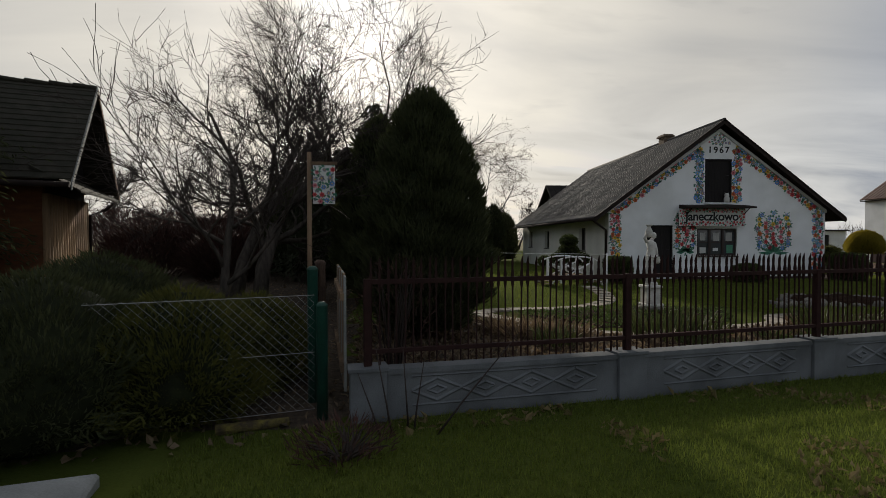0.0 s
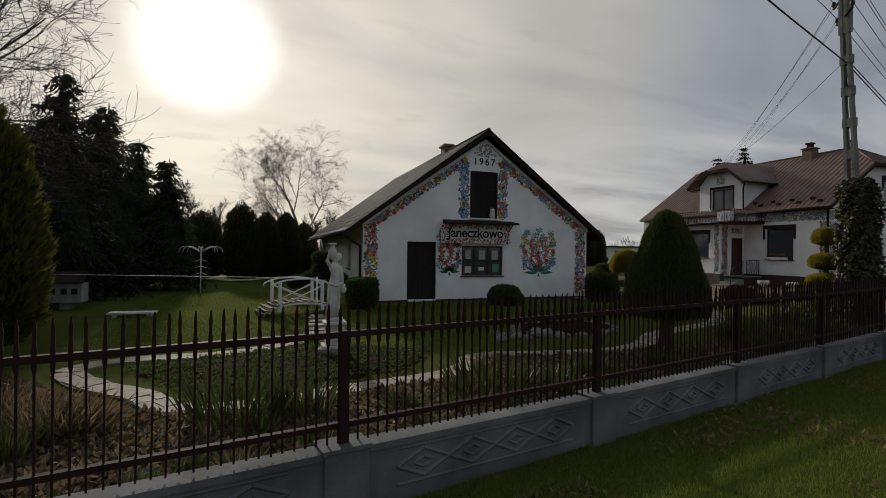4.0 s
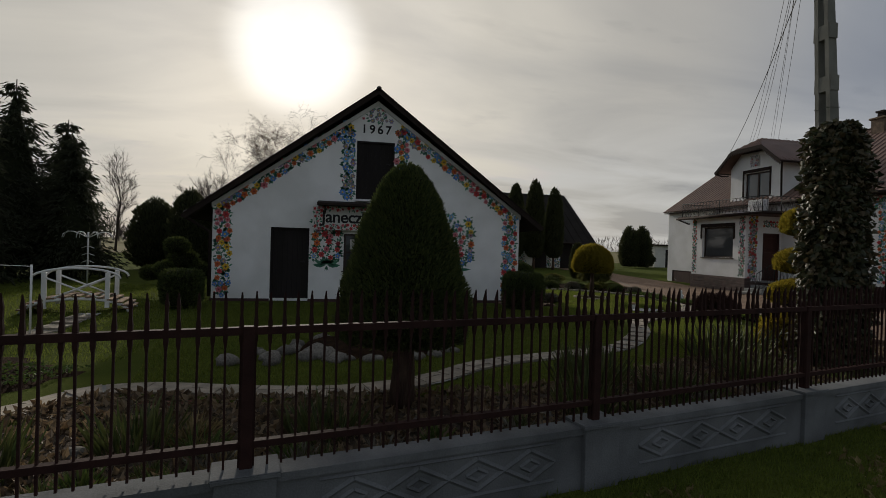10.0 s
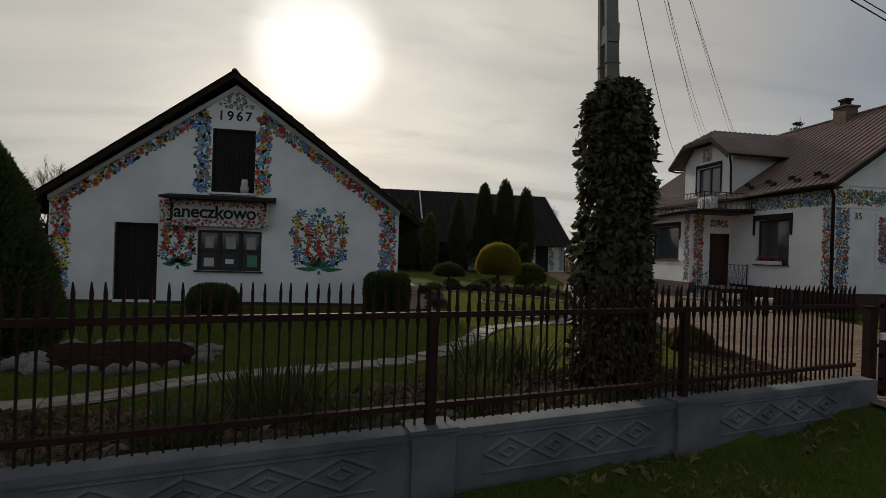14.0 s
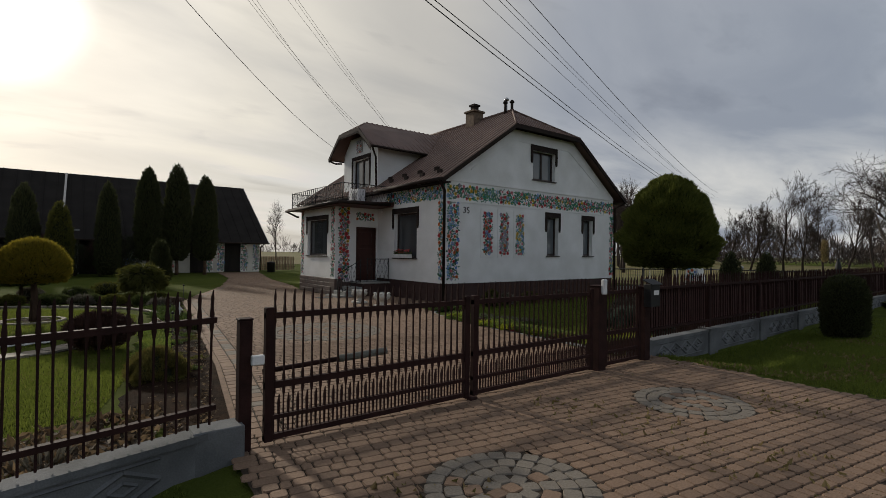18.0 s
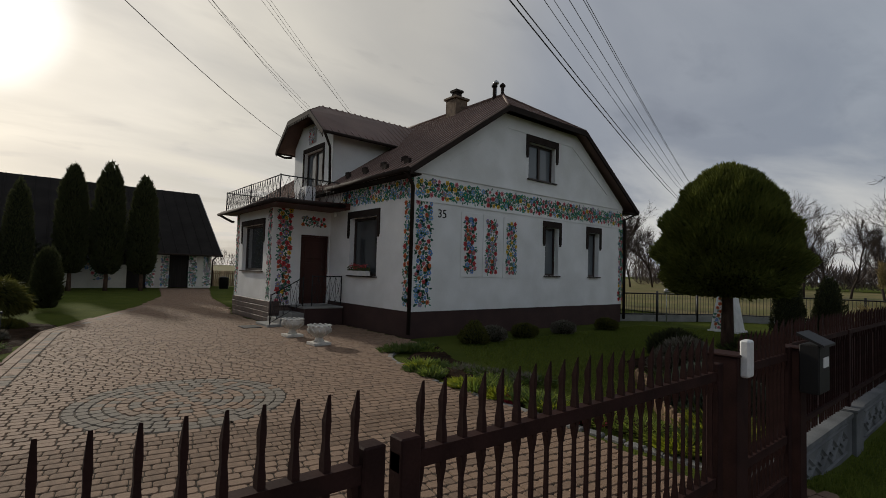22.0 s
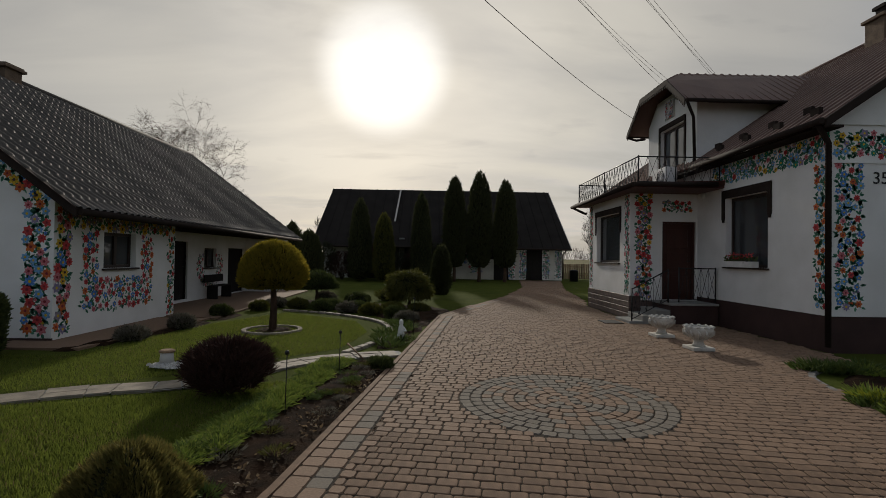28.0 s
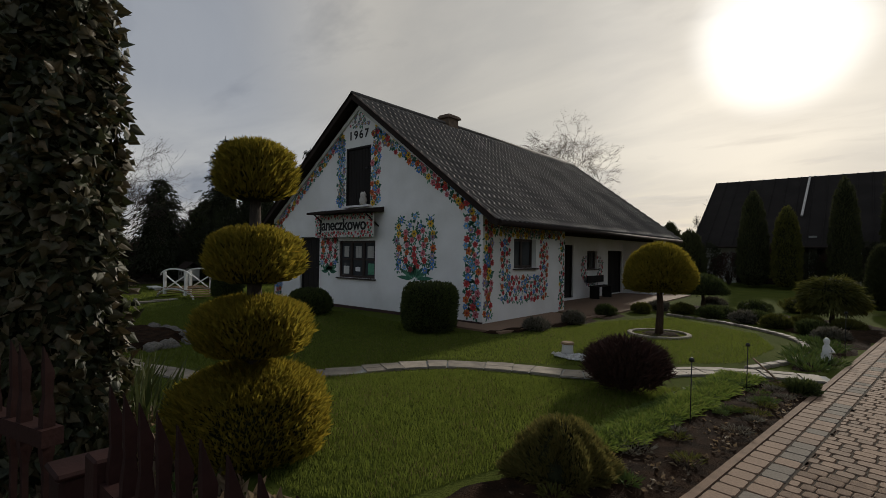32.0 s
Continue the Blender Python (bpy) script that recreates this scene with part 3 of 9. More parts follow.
def strip(name, parent, P, p, q, width, seed, spacing=0.14, size=0.075, **kw):
    w = width / 2
    return flowers(name, parent, P, band(p, q, width), (min(p[0], q[0]) - w, max(p[0], q[0]) + w, min(p[1], q[1]) - w, max(p[1], q[1]) + w), spacing, size, seed, **kw)


# ---- windows and doors ----
def window(parent, along, fixed, out, u0, u1, z0, z1, mull=(0.5,), bars=(), frame_mat=BROWNPAINT, glass=GLASS, deep=0.12, sill=True, curtain=False):
    """A window set back in the wall; out is the sign of the outward direction."""
    w = part("window", Geo(), [], parent)

    def B(g, a, b, d0, d1, zz0, zz1):
        lo, hi = sorted((fixed - out * d0, fixed - out * d1))
        (g.box(a, b, lo, hi, zz0, zz1) if along == "x" else g.box(lo, hi, a, b, zz0, zz1))
    fw = 0.065
    g = Geo()
    for a, b, c, d in ((u0, u0 + fw, z0, z1), (u1 - fw, u1, z0, z1), (u0 + fw, u1 - fw, z0, z0 + fw), (u0 + fw, u1 - fw, z1 - fw, z1)):
        B(g, a, b, deep, deep + 0.07, c, d)
    for m in mull:
        c = u0 + (u1 - u0) * m
        B(g, c - 0.045, c + 0.045, deep - 0.005, deep + 0.065, z0 + fw, z1 - fw)
    for m in bars:
        c = z0 + (z1 - z0) * m
        B(g, u0 + fw, u1 - fw, deep + 0.005, deep + 0.06, c - 0.025, c + 0.025)
    part("frame", g, frame_mat, w)
    edges = [u0 + fw] + [u0 + (u1 - u0) * m for m in mull] + [u1 - fw]
    for a, b in zip(edges, edges[1:]):
        g = Geo()
        B(g, a, b, deep + 0.03, deep + 0.04, z0 + fw, z1 - fw)
        part("pane", g, glass, w)
    if sill:
        g = Geo()
        B(g, u0 - 0.05, u1 + 0.05, -0.06, deep, z0 - 0.04, z0 - 0.003)
        part("sill", g, frame_mat, w)
    if curtain:
        g = Geo()
        B(g, u0 + fw, u1 - fw, deep + 0.12, deep + 0.13, z0 + 0.25 * (z1 - z0), z1 - fw)
        part("curtain", g, CURTAIN, w, "white net curtain")
    g = Geo()
    B(g, u0 - 0.02, u1 + 0.02, 0.5, 0.52, z0 - 0.02, z1 + 0.02)
    part("dark_room", g, BLACKP, w)
    return w


def surround(parent, along, fixed, out, u0, u1, z1, drop, wd=0.1, th=0.035):
    """A brown wooden head with two hanging ends over a window."""
    g = Geo()

    def B(a, b, c, d):
        lo, hi = sorted((fixed + out * 0.002, fixed + out * th))
        (g.box(a, b, lo, hi, c, d) if along == "x" else g.box(lo, hi, a, b, c, d))
    B(u0 - wd, u1 + wd, z1, z1 + 1.6 * wd)
    B(u0 - wd, u0 - 0.02, z1 - drop, z1)
    B(u1 + 0.02, u1 + wd, z1 - drop, z1)
    B(u0 - wd + 0.02, u0 - 0.04, z1 - drop - 0.06, z1 - drop)
    B(u1 + 0.04, u1 + wd - 0.02, z1 - drop - 0.06, z1 - drop)
    part("window_head", g, FASCIA, parent)


def door(parent, along, fixed, out, u0, u1, z0, z1, material, panels=0, deep=0.12):
    d = part("door", Geo(), [], parent)

    def B(g, a, b, d0, d1, zz0, zz1):
        lo, hi = sorted((fixed - out * d0, fixed - out * d1))
        (g.box(a, b, lo, hi, zz0, zz1) if along == "x" else g.box(lo, hi, a, b, zz0, zz1))
    g = Geo()
    B(g, u0 + 0.05, u1 - 0.05, deep, deep + 0.05, z0, z1 - 0.05)
    part("leaf", g, material, d)
    if panels:
        g = Geo()
        for k in range(panels):
            a = z0 + 0.12 + k * (z1 - z0 - 0.2) / panels
            B(g, u0 + 0.16, u1 - 0.16, deep - 0.02, deep, a, a + (z1 - z0 - 0.2) / panels - 0.12)
        part("panel", g, material, d, bevel=0.008)
    else:
        n = max(4, int((u1 - u0) / 0.13))
        for k in range(n):
            g = Geo()
            a = u0 + 0.05 + (u1 - u0 - 0.1) * k / n
            B(g, a + 0.004, a + (u1 - u0 - 0.1) / n - 0.004, deep - 0.015, deep, z0 + 0.01, z1 - 0.06)
            part("board", g, material, d)
    g = Geo()
    for a, b, c, e in ((u0, u0 + 0.05, z0, z1), (u1 - 0.05, u1, z0, z1), (u0 + 0.05, u1 - 0.05, z1 - 0.05, z1)):
        B(g, a, b, deep - 0.06, deep + 0.06, c, e)
    part("frame", g, material, d)
    g = Geo()
    hx = u1 - 0.13
    B(g, hx - 0.012, hx + 0.012, deep - 0.06, deep - 0.03, z0 + 1.0, z0 + 1.03)
    B(g, hx - 0.1, hx + 0.012, deep - 0.075, deep - 0.055, z0 + 1.005, z0 + 1.025)
    part("handle", g, IRON, d, "dark metal lever handle")
    return d


def text_mesh(name, body, size, material, parent, m, thick=0.004, bold=0.0, space=1.0):
    cu = bpy.data.curves.new(name, "FONT")
    cu.body, cu.size, cu.extrude, cu.align_x, cu.align_y = body, size, thick, "CENTER", "CENTER"
    cu.offset, cu.space_character = bold, space
    tmp = bpy.data.objects.new(name, cu)
    scene.collection.objects.link(tmp)
    dg = bpy.context.evaluated_depsgraph_get()
    me = bpy.data.meshes.new_from_object(tmp.evaluated_get(dg))
    bpy.data.objects.remove(tmp)
    bpy.data.curves.remove(cu)
    me.materials.clear()
    me.materials.append(material)
    ob = new(name, me)
    ob.parent = parent
    ob.matrix_basis = m
    return ob


# ---- plants ----
def leaves_mesh(name, pos, dirs, ln, wd, material, rnd, bend=0.25, droop=0.0):
    """Many small pointed leaves or sprays, two triangles each folded on the midrib."""
    n = len(pos)
    d = dirs / np.maximum(np.linalg.norm(dirs, axis=1, keepdims=True), 1e-6)
    r = rnd.normal(size=(n, 3))
    side = np.cross(d, r)
    side /= np.maximum(np.linalg.norm(side, axis=1, keepdims=True), 1e-6)
    L = (ln * rnd.uniform(0.6, 1.3, n))[:, None]
    W = (wd * rnd.uniform(0.7, 1.2, n))[:, None]
    nrm = np.cross(d, side)
    mid = pos + d * L * 0.45 + nrm * L * bend * 0.4
    tip = pos + d * L - np.array([0, 0, 1.0]) * L * droop
    v = np.stack([pos, mid + side * W * 0.5, tip, mid - side * W * 0.5], 1).reshape(-1, 3)
    return array_mesh(name, v, np.arange(n * 4).reshape(n, 4), material)


def rough_profile(z, prof):
    return np.interp(z, [p[1] for p in prof], [p[0] for p in prof])


def lathe_bush(name, at, prof, count, ln, wd, material, label, category, seed, core=None, up=0.9, lump=0.12, trunk=None, group="", squash=1.0, lean=0.0, trunk_mat=BARK_R, waves=5):
    """A clipped or columnar evergreen: a dark inner body with many sprays on its uneven surface."""
    rnd = np.random.default_rng(seed)
    top = thing(name, at, label, category, group)
    zs = np.array([p[1] for p in prof])
    w = np.maximum(rough_profile(np.linspace(zs[0], zs[-1], 200), prof), 0.03)
    zz = rnd.choice(np.linspace(zs[0], zs[-1], 200), count, p=w / w.sum()) + rnd.normal(0, (zs[-1] - zs[0]) / 300, count)
    th = rnd.uniform(0, 2 * np.pi, count)
    ph = rnd.uniform(0, 6.28, 8)
    bump = 1 + lump * (np.sin(waves * th + ph[0] + 3 * zz) * 0.35 + np.sin((waves + 4) * th + ph[1] - 7 * zz) * 0.3 + np.sin(3 * th + 11 * zz + ph[2]) * 0.35)
    r = rough_profile(zz, prof) * bump * rnd.uniform(0.86, 1.03, count)
    pos = np.stack([r * np.cos(th), squash * r * np.sin(th), zz], 1)
    slope = np.gradient(rough_profile(np.linspace(zs[0], zs[-1], 200), prof), np.linspace(zs[0], zs[-1], 200))
    sl = np.interp(zz, np.linspace(zs[0], zs[-1], 200), slope)
    dirs = np.stack([np.cos(th), np.sin(th), np.clip(-sl, -0.6, 1.2) + up], 1) + rnd.normal(0, 0.35, (count, 3))
    part("foliage", leaves_mesh("foliage", pos, dirs, ln, wd, material, rnd), None, top)
    # solid filler body; its dark colour gives the shade behind the sprays
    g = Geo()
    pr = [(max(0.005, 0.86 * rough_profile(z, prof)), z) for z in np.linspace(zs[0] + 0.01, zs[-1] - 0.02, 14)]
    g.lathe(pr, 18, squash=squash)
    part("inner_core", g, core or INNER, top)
    if trunk:
        g = Geo()
        g.tube([(0, 0, -0.05), (0.02, 0.01, trunk[1] * 0.5), (0, 0, trunk[1])], [trunk[0] * 1.25, trunk[0], trunk[0] * 0.8], 10)
        part("trunk", g, trunk_mat, top, "reddish-brown bare trunk")
    return top


# near-black green of the solid plant cores: shade inside the foliage, as colour
INNER = mat("dark_foliage_shade", (0.026, 0.030, 0.014), 0.95, (0.016, 0.018, 0.010), 9, 60, 0.3, spec=0.05)


def branch_tree(seed, height, r0, levels=5, spread=0.55, first=0.25, kids=(3, 5), shrink=0.72, droop=0.0, twig=0.006, gnarl=0.18, up=0.25, lean=(0, 0), forks=None):
    """Tapered trunk and limbs as tubes; returns two Geos: the wood and the fine twigs."""
    rnd = random.Random(seed)
    wood, twigs = Geo(), Geo()

    def grow(p, d, ln, r, lv):
        n = 5 if lv < 2 else 4 if lv < levels - 1 else 3
        pts, rr, q, e = [p.copy()], [r], p.copy(), d.copy()
        for i in range(n):
            e = (e + Vector((rnd.gauss(0, gnarl), rnd.gauss(0, gnarl), rnd.gauss(0, gnarl) + (up if lv else 0.1) * 0.3 - (droop * (lv >= levels - 2))))).normalized()
            q = q + e * (ln / n)
            pts.append(q.copy())
            rr.append(max(twig * 0.6, r * (1 - 0.62 * (i + 1) / n)))
        (wood if lv < 3 else twigs).tube(pts, rr, 8 if lv == 0 else 5 if lv < 3 else 3, cap=lv < 2)
        if lv >= levels:
            return
        m = rnd.randint(*kids) + (2 if lv == 0 else 0)
        for k in range(m):
            t = first + (1 - first) * (k + rnd.uniform(0.1, 0.9)) / m if lv == 0 else rnd.uniform(0.2, 1.0)
            f = t * n
            i = min(int(f), n - 1)
            b = pts[i].lerp(pts[i + 1], f - i)
            ax = (pts[i + 1] - pts[i]).normalized()
            s = ax.cross(Vector((rnd.gauss(0, 1), rnd.gauss(0, 1), rnd.gauss(0, 1)))).normalized()
            a = rnd.uniform(0.6, 1.25) * spread * 1.4
            nd = (ax * math.cos(a) + s * math.sin(a)).normalized()
            grow(b, nd, ln * shrink * rnd.uniform(0.65, 1.1) * (1.15 - 0.5 * t if lv == 0 else 1), max(twig, rr[i] * rnd.uniform(0.45, 0.68)), lv + 1)
    grow(Vector((0, 0, -0.1)), Vector((lean[0], lean[1], 1)).normalized(), height * 0.62, r0, 0)
    return wood, twigs


def tree(name, at, label, seed, height, r0, wood_mat=BARK, twig_mat=TWIG, group="", rz=0.0, category="tree", **kw):
    top = thing(name, at, label, category, group, rz=rz)
    wood, twigs = branch_tree(seed, height, r0, **kw)
    part("trunk", wood, wood_mat, top)
    if twigs.f:
        part("crown", twigs, twig_mat, top, "leafless crown of fine twigs")
    return top


def conifer(name, at, height, radius, seed, label, material=SPRUCE, layers=26, group="", droop=0.35, base=0.4, rag=0.3, count=46, spray=(0.24, 0.065)):
    """A ragged spire: whorls of drooping limbs clad in needle sprays."""
    rnd = np.random.default_rng(seed)
    top = thing(name, at, label, "tree", group)
    g = Geo()
    g.tube([(0, 0, -0.1), (0, 0, height * 0.5), (0.05, 0, height)], [0.05 * radius + 0.09, 0.07, 0.015], 8)
    pos, dirs = [], []
    for i in range(layers):
        f = i / layers
        z = base + (height - base) * f ** 0.9
        R = radius * (1 - f) ** 0.8 * (0.75 + 0.5 * rnd.random()) + 0.12
        for k in range(6 if f < 0.8 else 4):
            t = rnd.uniform(0, 2 * np.pi)
            rr = R * rnd.uniform(1 - rag, 1 + rag * 0.6)
            path = [(0, 0, z)]
            for s in np.linspace(0.25, 1, 4):
                path.append((rr * s * np.cos(t), rr * s * np.sin(t), z + 0.10 * rr * s - droop * rr * s * s))
            if i % 2 == 0 and k < 3:
                g.tube(path, [0.03, 0.024, 0.018, 0.012, 0.005], 4, cap=False)
            m = int(count * (0.4 + rr / radius))
            s = rnd.uniform(0.1, 1.0, m)
            wob = rnd.normal(0, 0.10, (m, 3)) * (0.5 + rr)
            pp = np.stack([rr * s * np.cos(t), rr * s * np.sin(t), z + 0.10 * rr * s - droop * rr * s * s], 1) + wob * [1, 1, 0.6]
            pos.append(pp)
            dirs.append(np.stack([np.cos(t) + rnd.normal(0, 0.5, m), np.sin(t) + rnd.normal(0, 0.5, m), -0.35 - droop + rnd.normal(0, 0.35, m)], 1))
    part("trunk", g, BARK, top)
    part("foliage", leaves_mesh("foliage", np.concatenate(pos), np.concatenate(dirs), spray[0], spray[1], material, rnd), None, top)
    # solid dark cone, coloured as the shade between the limbs
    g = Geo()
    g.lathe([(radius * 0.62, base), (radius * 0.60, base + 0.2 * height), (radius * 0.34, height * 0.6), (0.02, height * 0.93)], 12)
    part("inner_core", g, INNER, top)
    return top


def blades_in(poly_fn, box, count, h, w, material, seed, name, label, category, zfn=None, lean=0.5, kind="stuff"):
    rnd = np.random.default_rng(seed)
    x, y = rnd.uniform(box[0], box[1], count * 3), rnd.uniform(box[2], box[3], count * 3)
    keep = np.array([poly_fn(a, b) for a, b in zip(x, y)], dtype=bool)
    x, y = x[keep][:count], y[keep][:count]
    n = len(x)
    z = np.array([zfn(a, b) for a, b in zip(x, y)]) if zfn else np.zeros(n)
    t = rnd.uniform(0, 2 * np.pi, n)
    H = h * rnd.uniform(0.5, 1.3, n)
    a = np.stack([x + w * np.cos(t), y + w * np.sin(t), z - 0.01], 1)
    b = np.stack([x - w * np.cos(t), y - w * np.sin(t), z - 0.01], 1)
    c = np.stack([x + lean * H * rnd.normal(0, 0.7, n), y + lean * H * rnd.normal(0, 0.7, n), z + H], 1)
    me = array_mesh(name, np.stack([a, b, c], 1).reshape(-1, 3), np.arange(n * 3).reshape(n, 3), material)
    return tagged(new(name, me), label, category, "", kind)


def in_poly(poly):
    xs, ys = [p[0] for p in poly], [p[1] for p in poly]
    n = len(poly)

    def fn(x, y):
        c, j = False, n - 1
        for i in range(n):
            if (ys[i] > y) != (ys[j] > y) and x < (xs[j] - xs[i]) * (y - ys[i]) / (ys[j] - ys[i]) + xs[i]:
                c = not c
            j = i
        return c
    return fn


def smooth_line(pts, step=0.15):
    """A rounded line through the points."""
    P = [Vector((*p, 0)) for p in pts]
    out = []
    for i in range(len(P) - 1):
        a, b, c, d = P[max(i - 1, 0)], P[i], P[i + 1], P[min(i + 2, len(P) - 1)]
        n = max(2, int((c - b).length / step))
        for k in range(n):
            t = k / n
            q = 0.5 * ((2 * b) + (c - a) * t + (2 * a - 5 * b + 4 * c - d) * t * t + (3 * b - a - 3 * c + d) * t ** 3)
            out.append((q.x, q.y))
    out.append(tuple(P[-1][:2]))
    return out


def bed(name, poly, z, material, label, category, seed=0, rise=0.05, res=0.22, kind="structure"):
    """A low mound of soil or mulch over a polygon."""
    fn = in_poly(poly)
    xs = np.arange(min(p[0] for p in poly), max(p[0] for p in poly) + res, res)
    ys = np.arange(min(p[1] for p in poly), max(p[1] for p in poly) + res, res)
    ins = np.array([[fn(a, b) for a in xs] for b in ys])
    idx, v, f = {}, [], []

    def vert(i, j):
        if (i, j) not in idx:
            a, b = xs[i], ys[j]
            around = [ins[jj][ii] for ii in range(max(0, i - 1), min(len(xs), i + 2)) for jj in range(max(0, j - 1), min(len(ys), j + 2))]
            edge = all(around)
            idx[i, j] = len(v)
            v.append((a + 0.4 * res * noise.noise((a * 3, b * 3, 7)), b + 0.4 * res * noise.noise((a * 3, b * 3, 3)), z + (rise * (1 + 0.8 * noise.noise((a * 2.2, b * 2.2, seed))) if edge else -0.02)))
        return idx[i, j]
    for j in range(len(ys) - 1):
        for i in range(len(xs) - 1):
            if ins[j][i] or ins[j + 1][i] or ins[j][i + 1] or ins[j + 1][i + 1]:
                f.append((vert(i, j), vert(i + 1, j), vert(i + 1, j + 1), vert(i, j + 1)))
    me = array_mesh(name, np.array(v), np.array(f), material, True)
    return tagged(new(name, me), label, category, "", kind)

# ---- ground ----
POSTS = [(-0.09, 4.55), (2.70, 5.02), (5.37, 5.54), (8.05, 6.06), (10.71, 6.62), (13.23, 7.16), (15.90, 7.78), (18.36, 8.36), (20.95, 9.00)]
GATE_Y = 9.01
RIGHT = [(27.27 + 2.45 * k, 9.18 + 0.022 * k) for k in range(10)]


def fence_y(x):
    return float(np.interp(x, [-60, -0.09, 20.95, 21.2, 27.3, 60], [-8.0, 4.55, 9.0, GATE_Y, 9.18, 9.5]))


def ground_z(x, y):
    d = y - fence_y(x)
    if d > 0.05:
        kx, ky = min(1.0, max(0.0, (18.5 - x) / 4.0)), min(1.0, max(0.0, (15.5 - y) / 4.0))
        return -0.22 * kx * kx * (3 - 2 * kx) * ky * ky * (3 - 2 * ky) - 0.02
    k = min(1.0, max(0.0, (abs(x - 24.4) - 3.3) / 1.2))
    dip = -0.24 + 0.22 * min(1.0, max(0.0, (-d - 0.7) / 2.6)) ** 0.7
    return (dip + 0.025 * noise.noise((x * 0.9, y * 0.9, 0.3))) * k - 0.02 * (1 - k)


def build_ground():
    def axis(lo, hi, a, b, fine):
        far1 = [lo * (0.55 ** k) for k in range(6)]
        xs = [v for v in far1 if v < a - 3] + list(np.arange(a, b + fine, fine))
        xs += sorted(v for v in [hi * (0.55 ** k) for k in range(6)] if v > b + 3)
        return xs
    xs, ys = axis(-900, 900, -14, 50, 0.35), axis(-900, 900, -6, 44, 0.35)
    v = np.array([(a, b, ground_z(a, b)) for b in ys for a in xs])
    n = len(xs)
    f = np.array([(j * n + i, j * n + i + 1, (j + 1) * n + i + 1, (j + 1) * n + i) for j in range(len(ys) - 1) for i in range(n - 1)])
    tagged(new("ground", array_mesh("ground", v, f, GRASS, True)), "short green winter lawn and grass verge", "ground", "", "structure")


build_ground()
g = Geo()
g.face([(-60, -19.5, 0.012), (-60, -13.4, 0.012), (60, 3.0, 0.012), (60, -3.1, 0.012)])
g.face([(-60, -13.4, 0.012), (-60, -13.3, -0.3), (60, 3.1, -0.3), (60, 3.0, 0.012)])
single("road", g, ASPHALT, "narrow grey asphalt village road", "road", kind="structure")
g = Geo()
for k in range(24):
    x = -300 + 25 * k
    g.face([(x, 60 + 3 * math.sin(k), 0.02), (x + 25, 60 + 3 * math.sin(k + 1), 0.02), (x + 25, 700, 0.02), (x, 700, 0.02)])
single("field", g, FIELD, "dry yellow-brown field beyond the gardens", "field", kind="structure")
g = Geo()
g.face([(42, -2, 0.03), (120, 6, 0.03), (140, 60, 0.025), (46, 60, 0.025), (45, 24, 0.025)])
single("meadow", g, FIELD, "rough yellowish winter meadow", "meadow", kind="structure")

# ---- driveway ----
CIRCLES = [((24.18, 14.22), 1.08), ((25.5, 7.5), 0.53), ((22.47, 7.28), 0.54)]


def octagon(x, y, c):
    return [(-x + c, -y), (x - c, -y), (x, -y + c), (x, y - c), (x - c, y), (-x + c, y), (-x, y - c), (-x, -y + c)]


def paver_mesh(w, l, h, name, material, ch=0.007):
    g = Geo()
    x, y = w / 2 - 0.004, l / 2 - 0.004
    a, b = octagon(x, y, 0.015), octagon(x - ch, y - ch, 0.015)
    g.v = [(*p, -0.03) for p in a] + [(*p, h - 0.5 * ch) for p in a] + [(*p, h) for p in b]
    g.f = [tuple(range(16, 24))] + [(i, (i + 1) % 8, 8 + (i + 1) % 8, 8 + i) for i in range(8)] + [(8 + i, 8 + (i + 1) % 8, 16 + (i + 1) % 8, 16 + i) for i in range(8)]
    g.m, g.s = [0] * 17, [False] * 17
    return g.mesh(name, material)


DRIVE_L = [(21.25, 9.3), (21.74, 12.2), (22.22, 16.0), (22.92, 21.7), (24.0, 24.6), (25.6, 28.4), (27.4, 34.5), (28.6, 42.4)]
DRIVE_R = [(26.9, 9.3), (27.25, 11.5), (27.3, 13.1), (27.55, 14.6), (28.05, 15.75), (29.3, 16.4), (29.45, 17.0), (29.45, 20.3), (27.7, 22.0), (27.7, 24.6), (28.3, 27.0), (29.2, 33.0), (31.4, 42.4)]
drive_poly = DRIVE_L + DRIVE_R[::-1]
in_drive = in_poly(drive_poly)


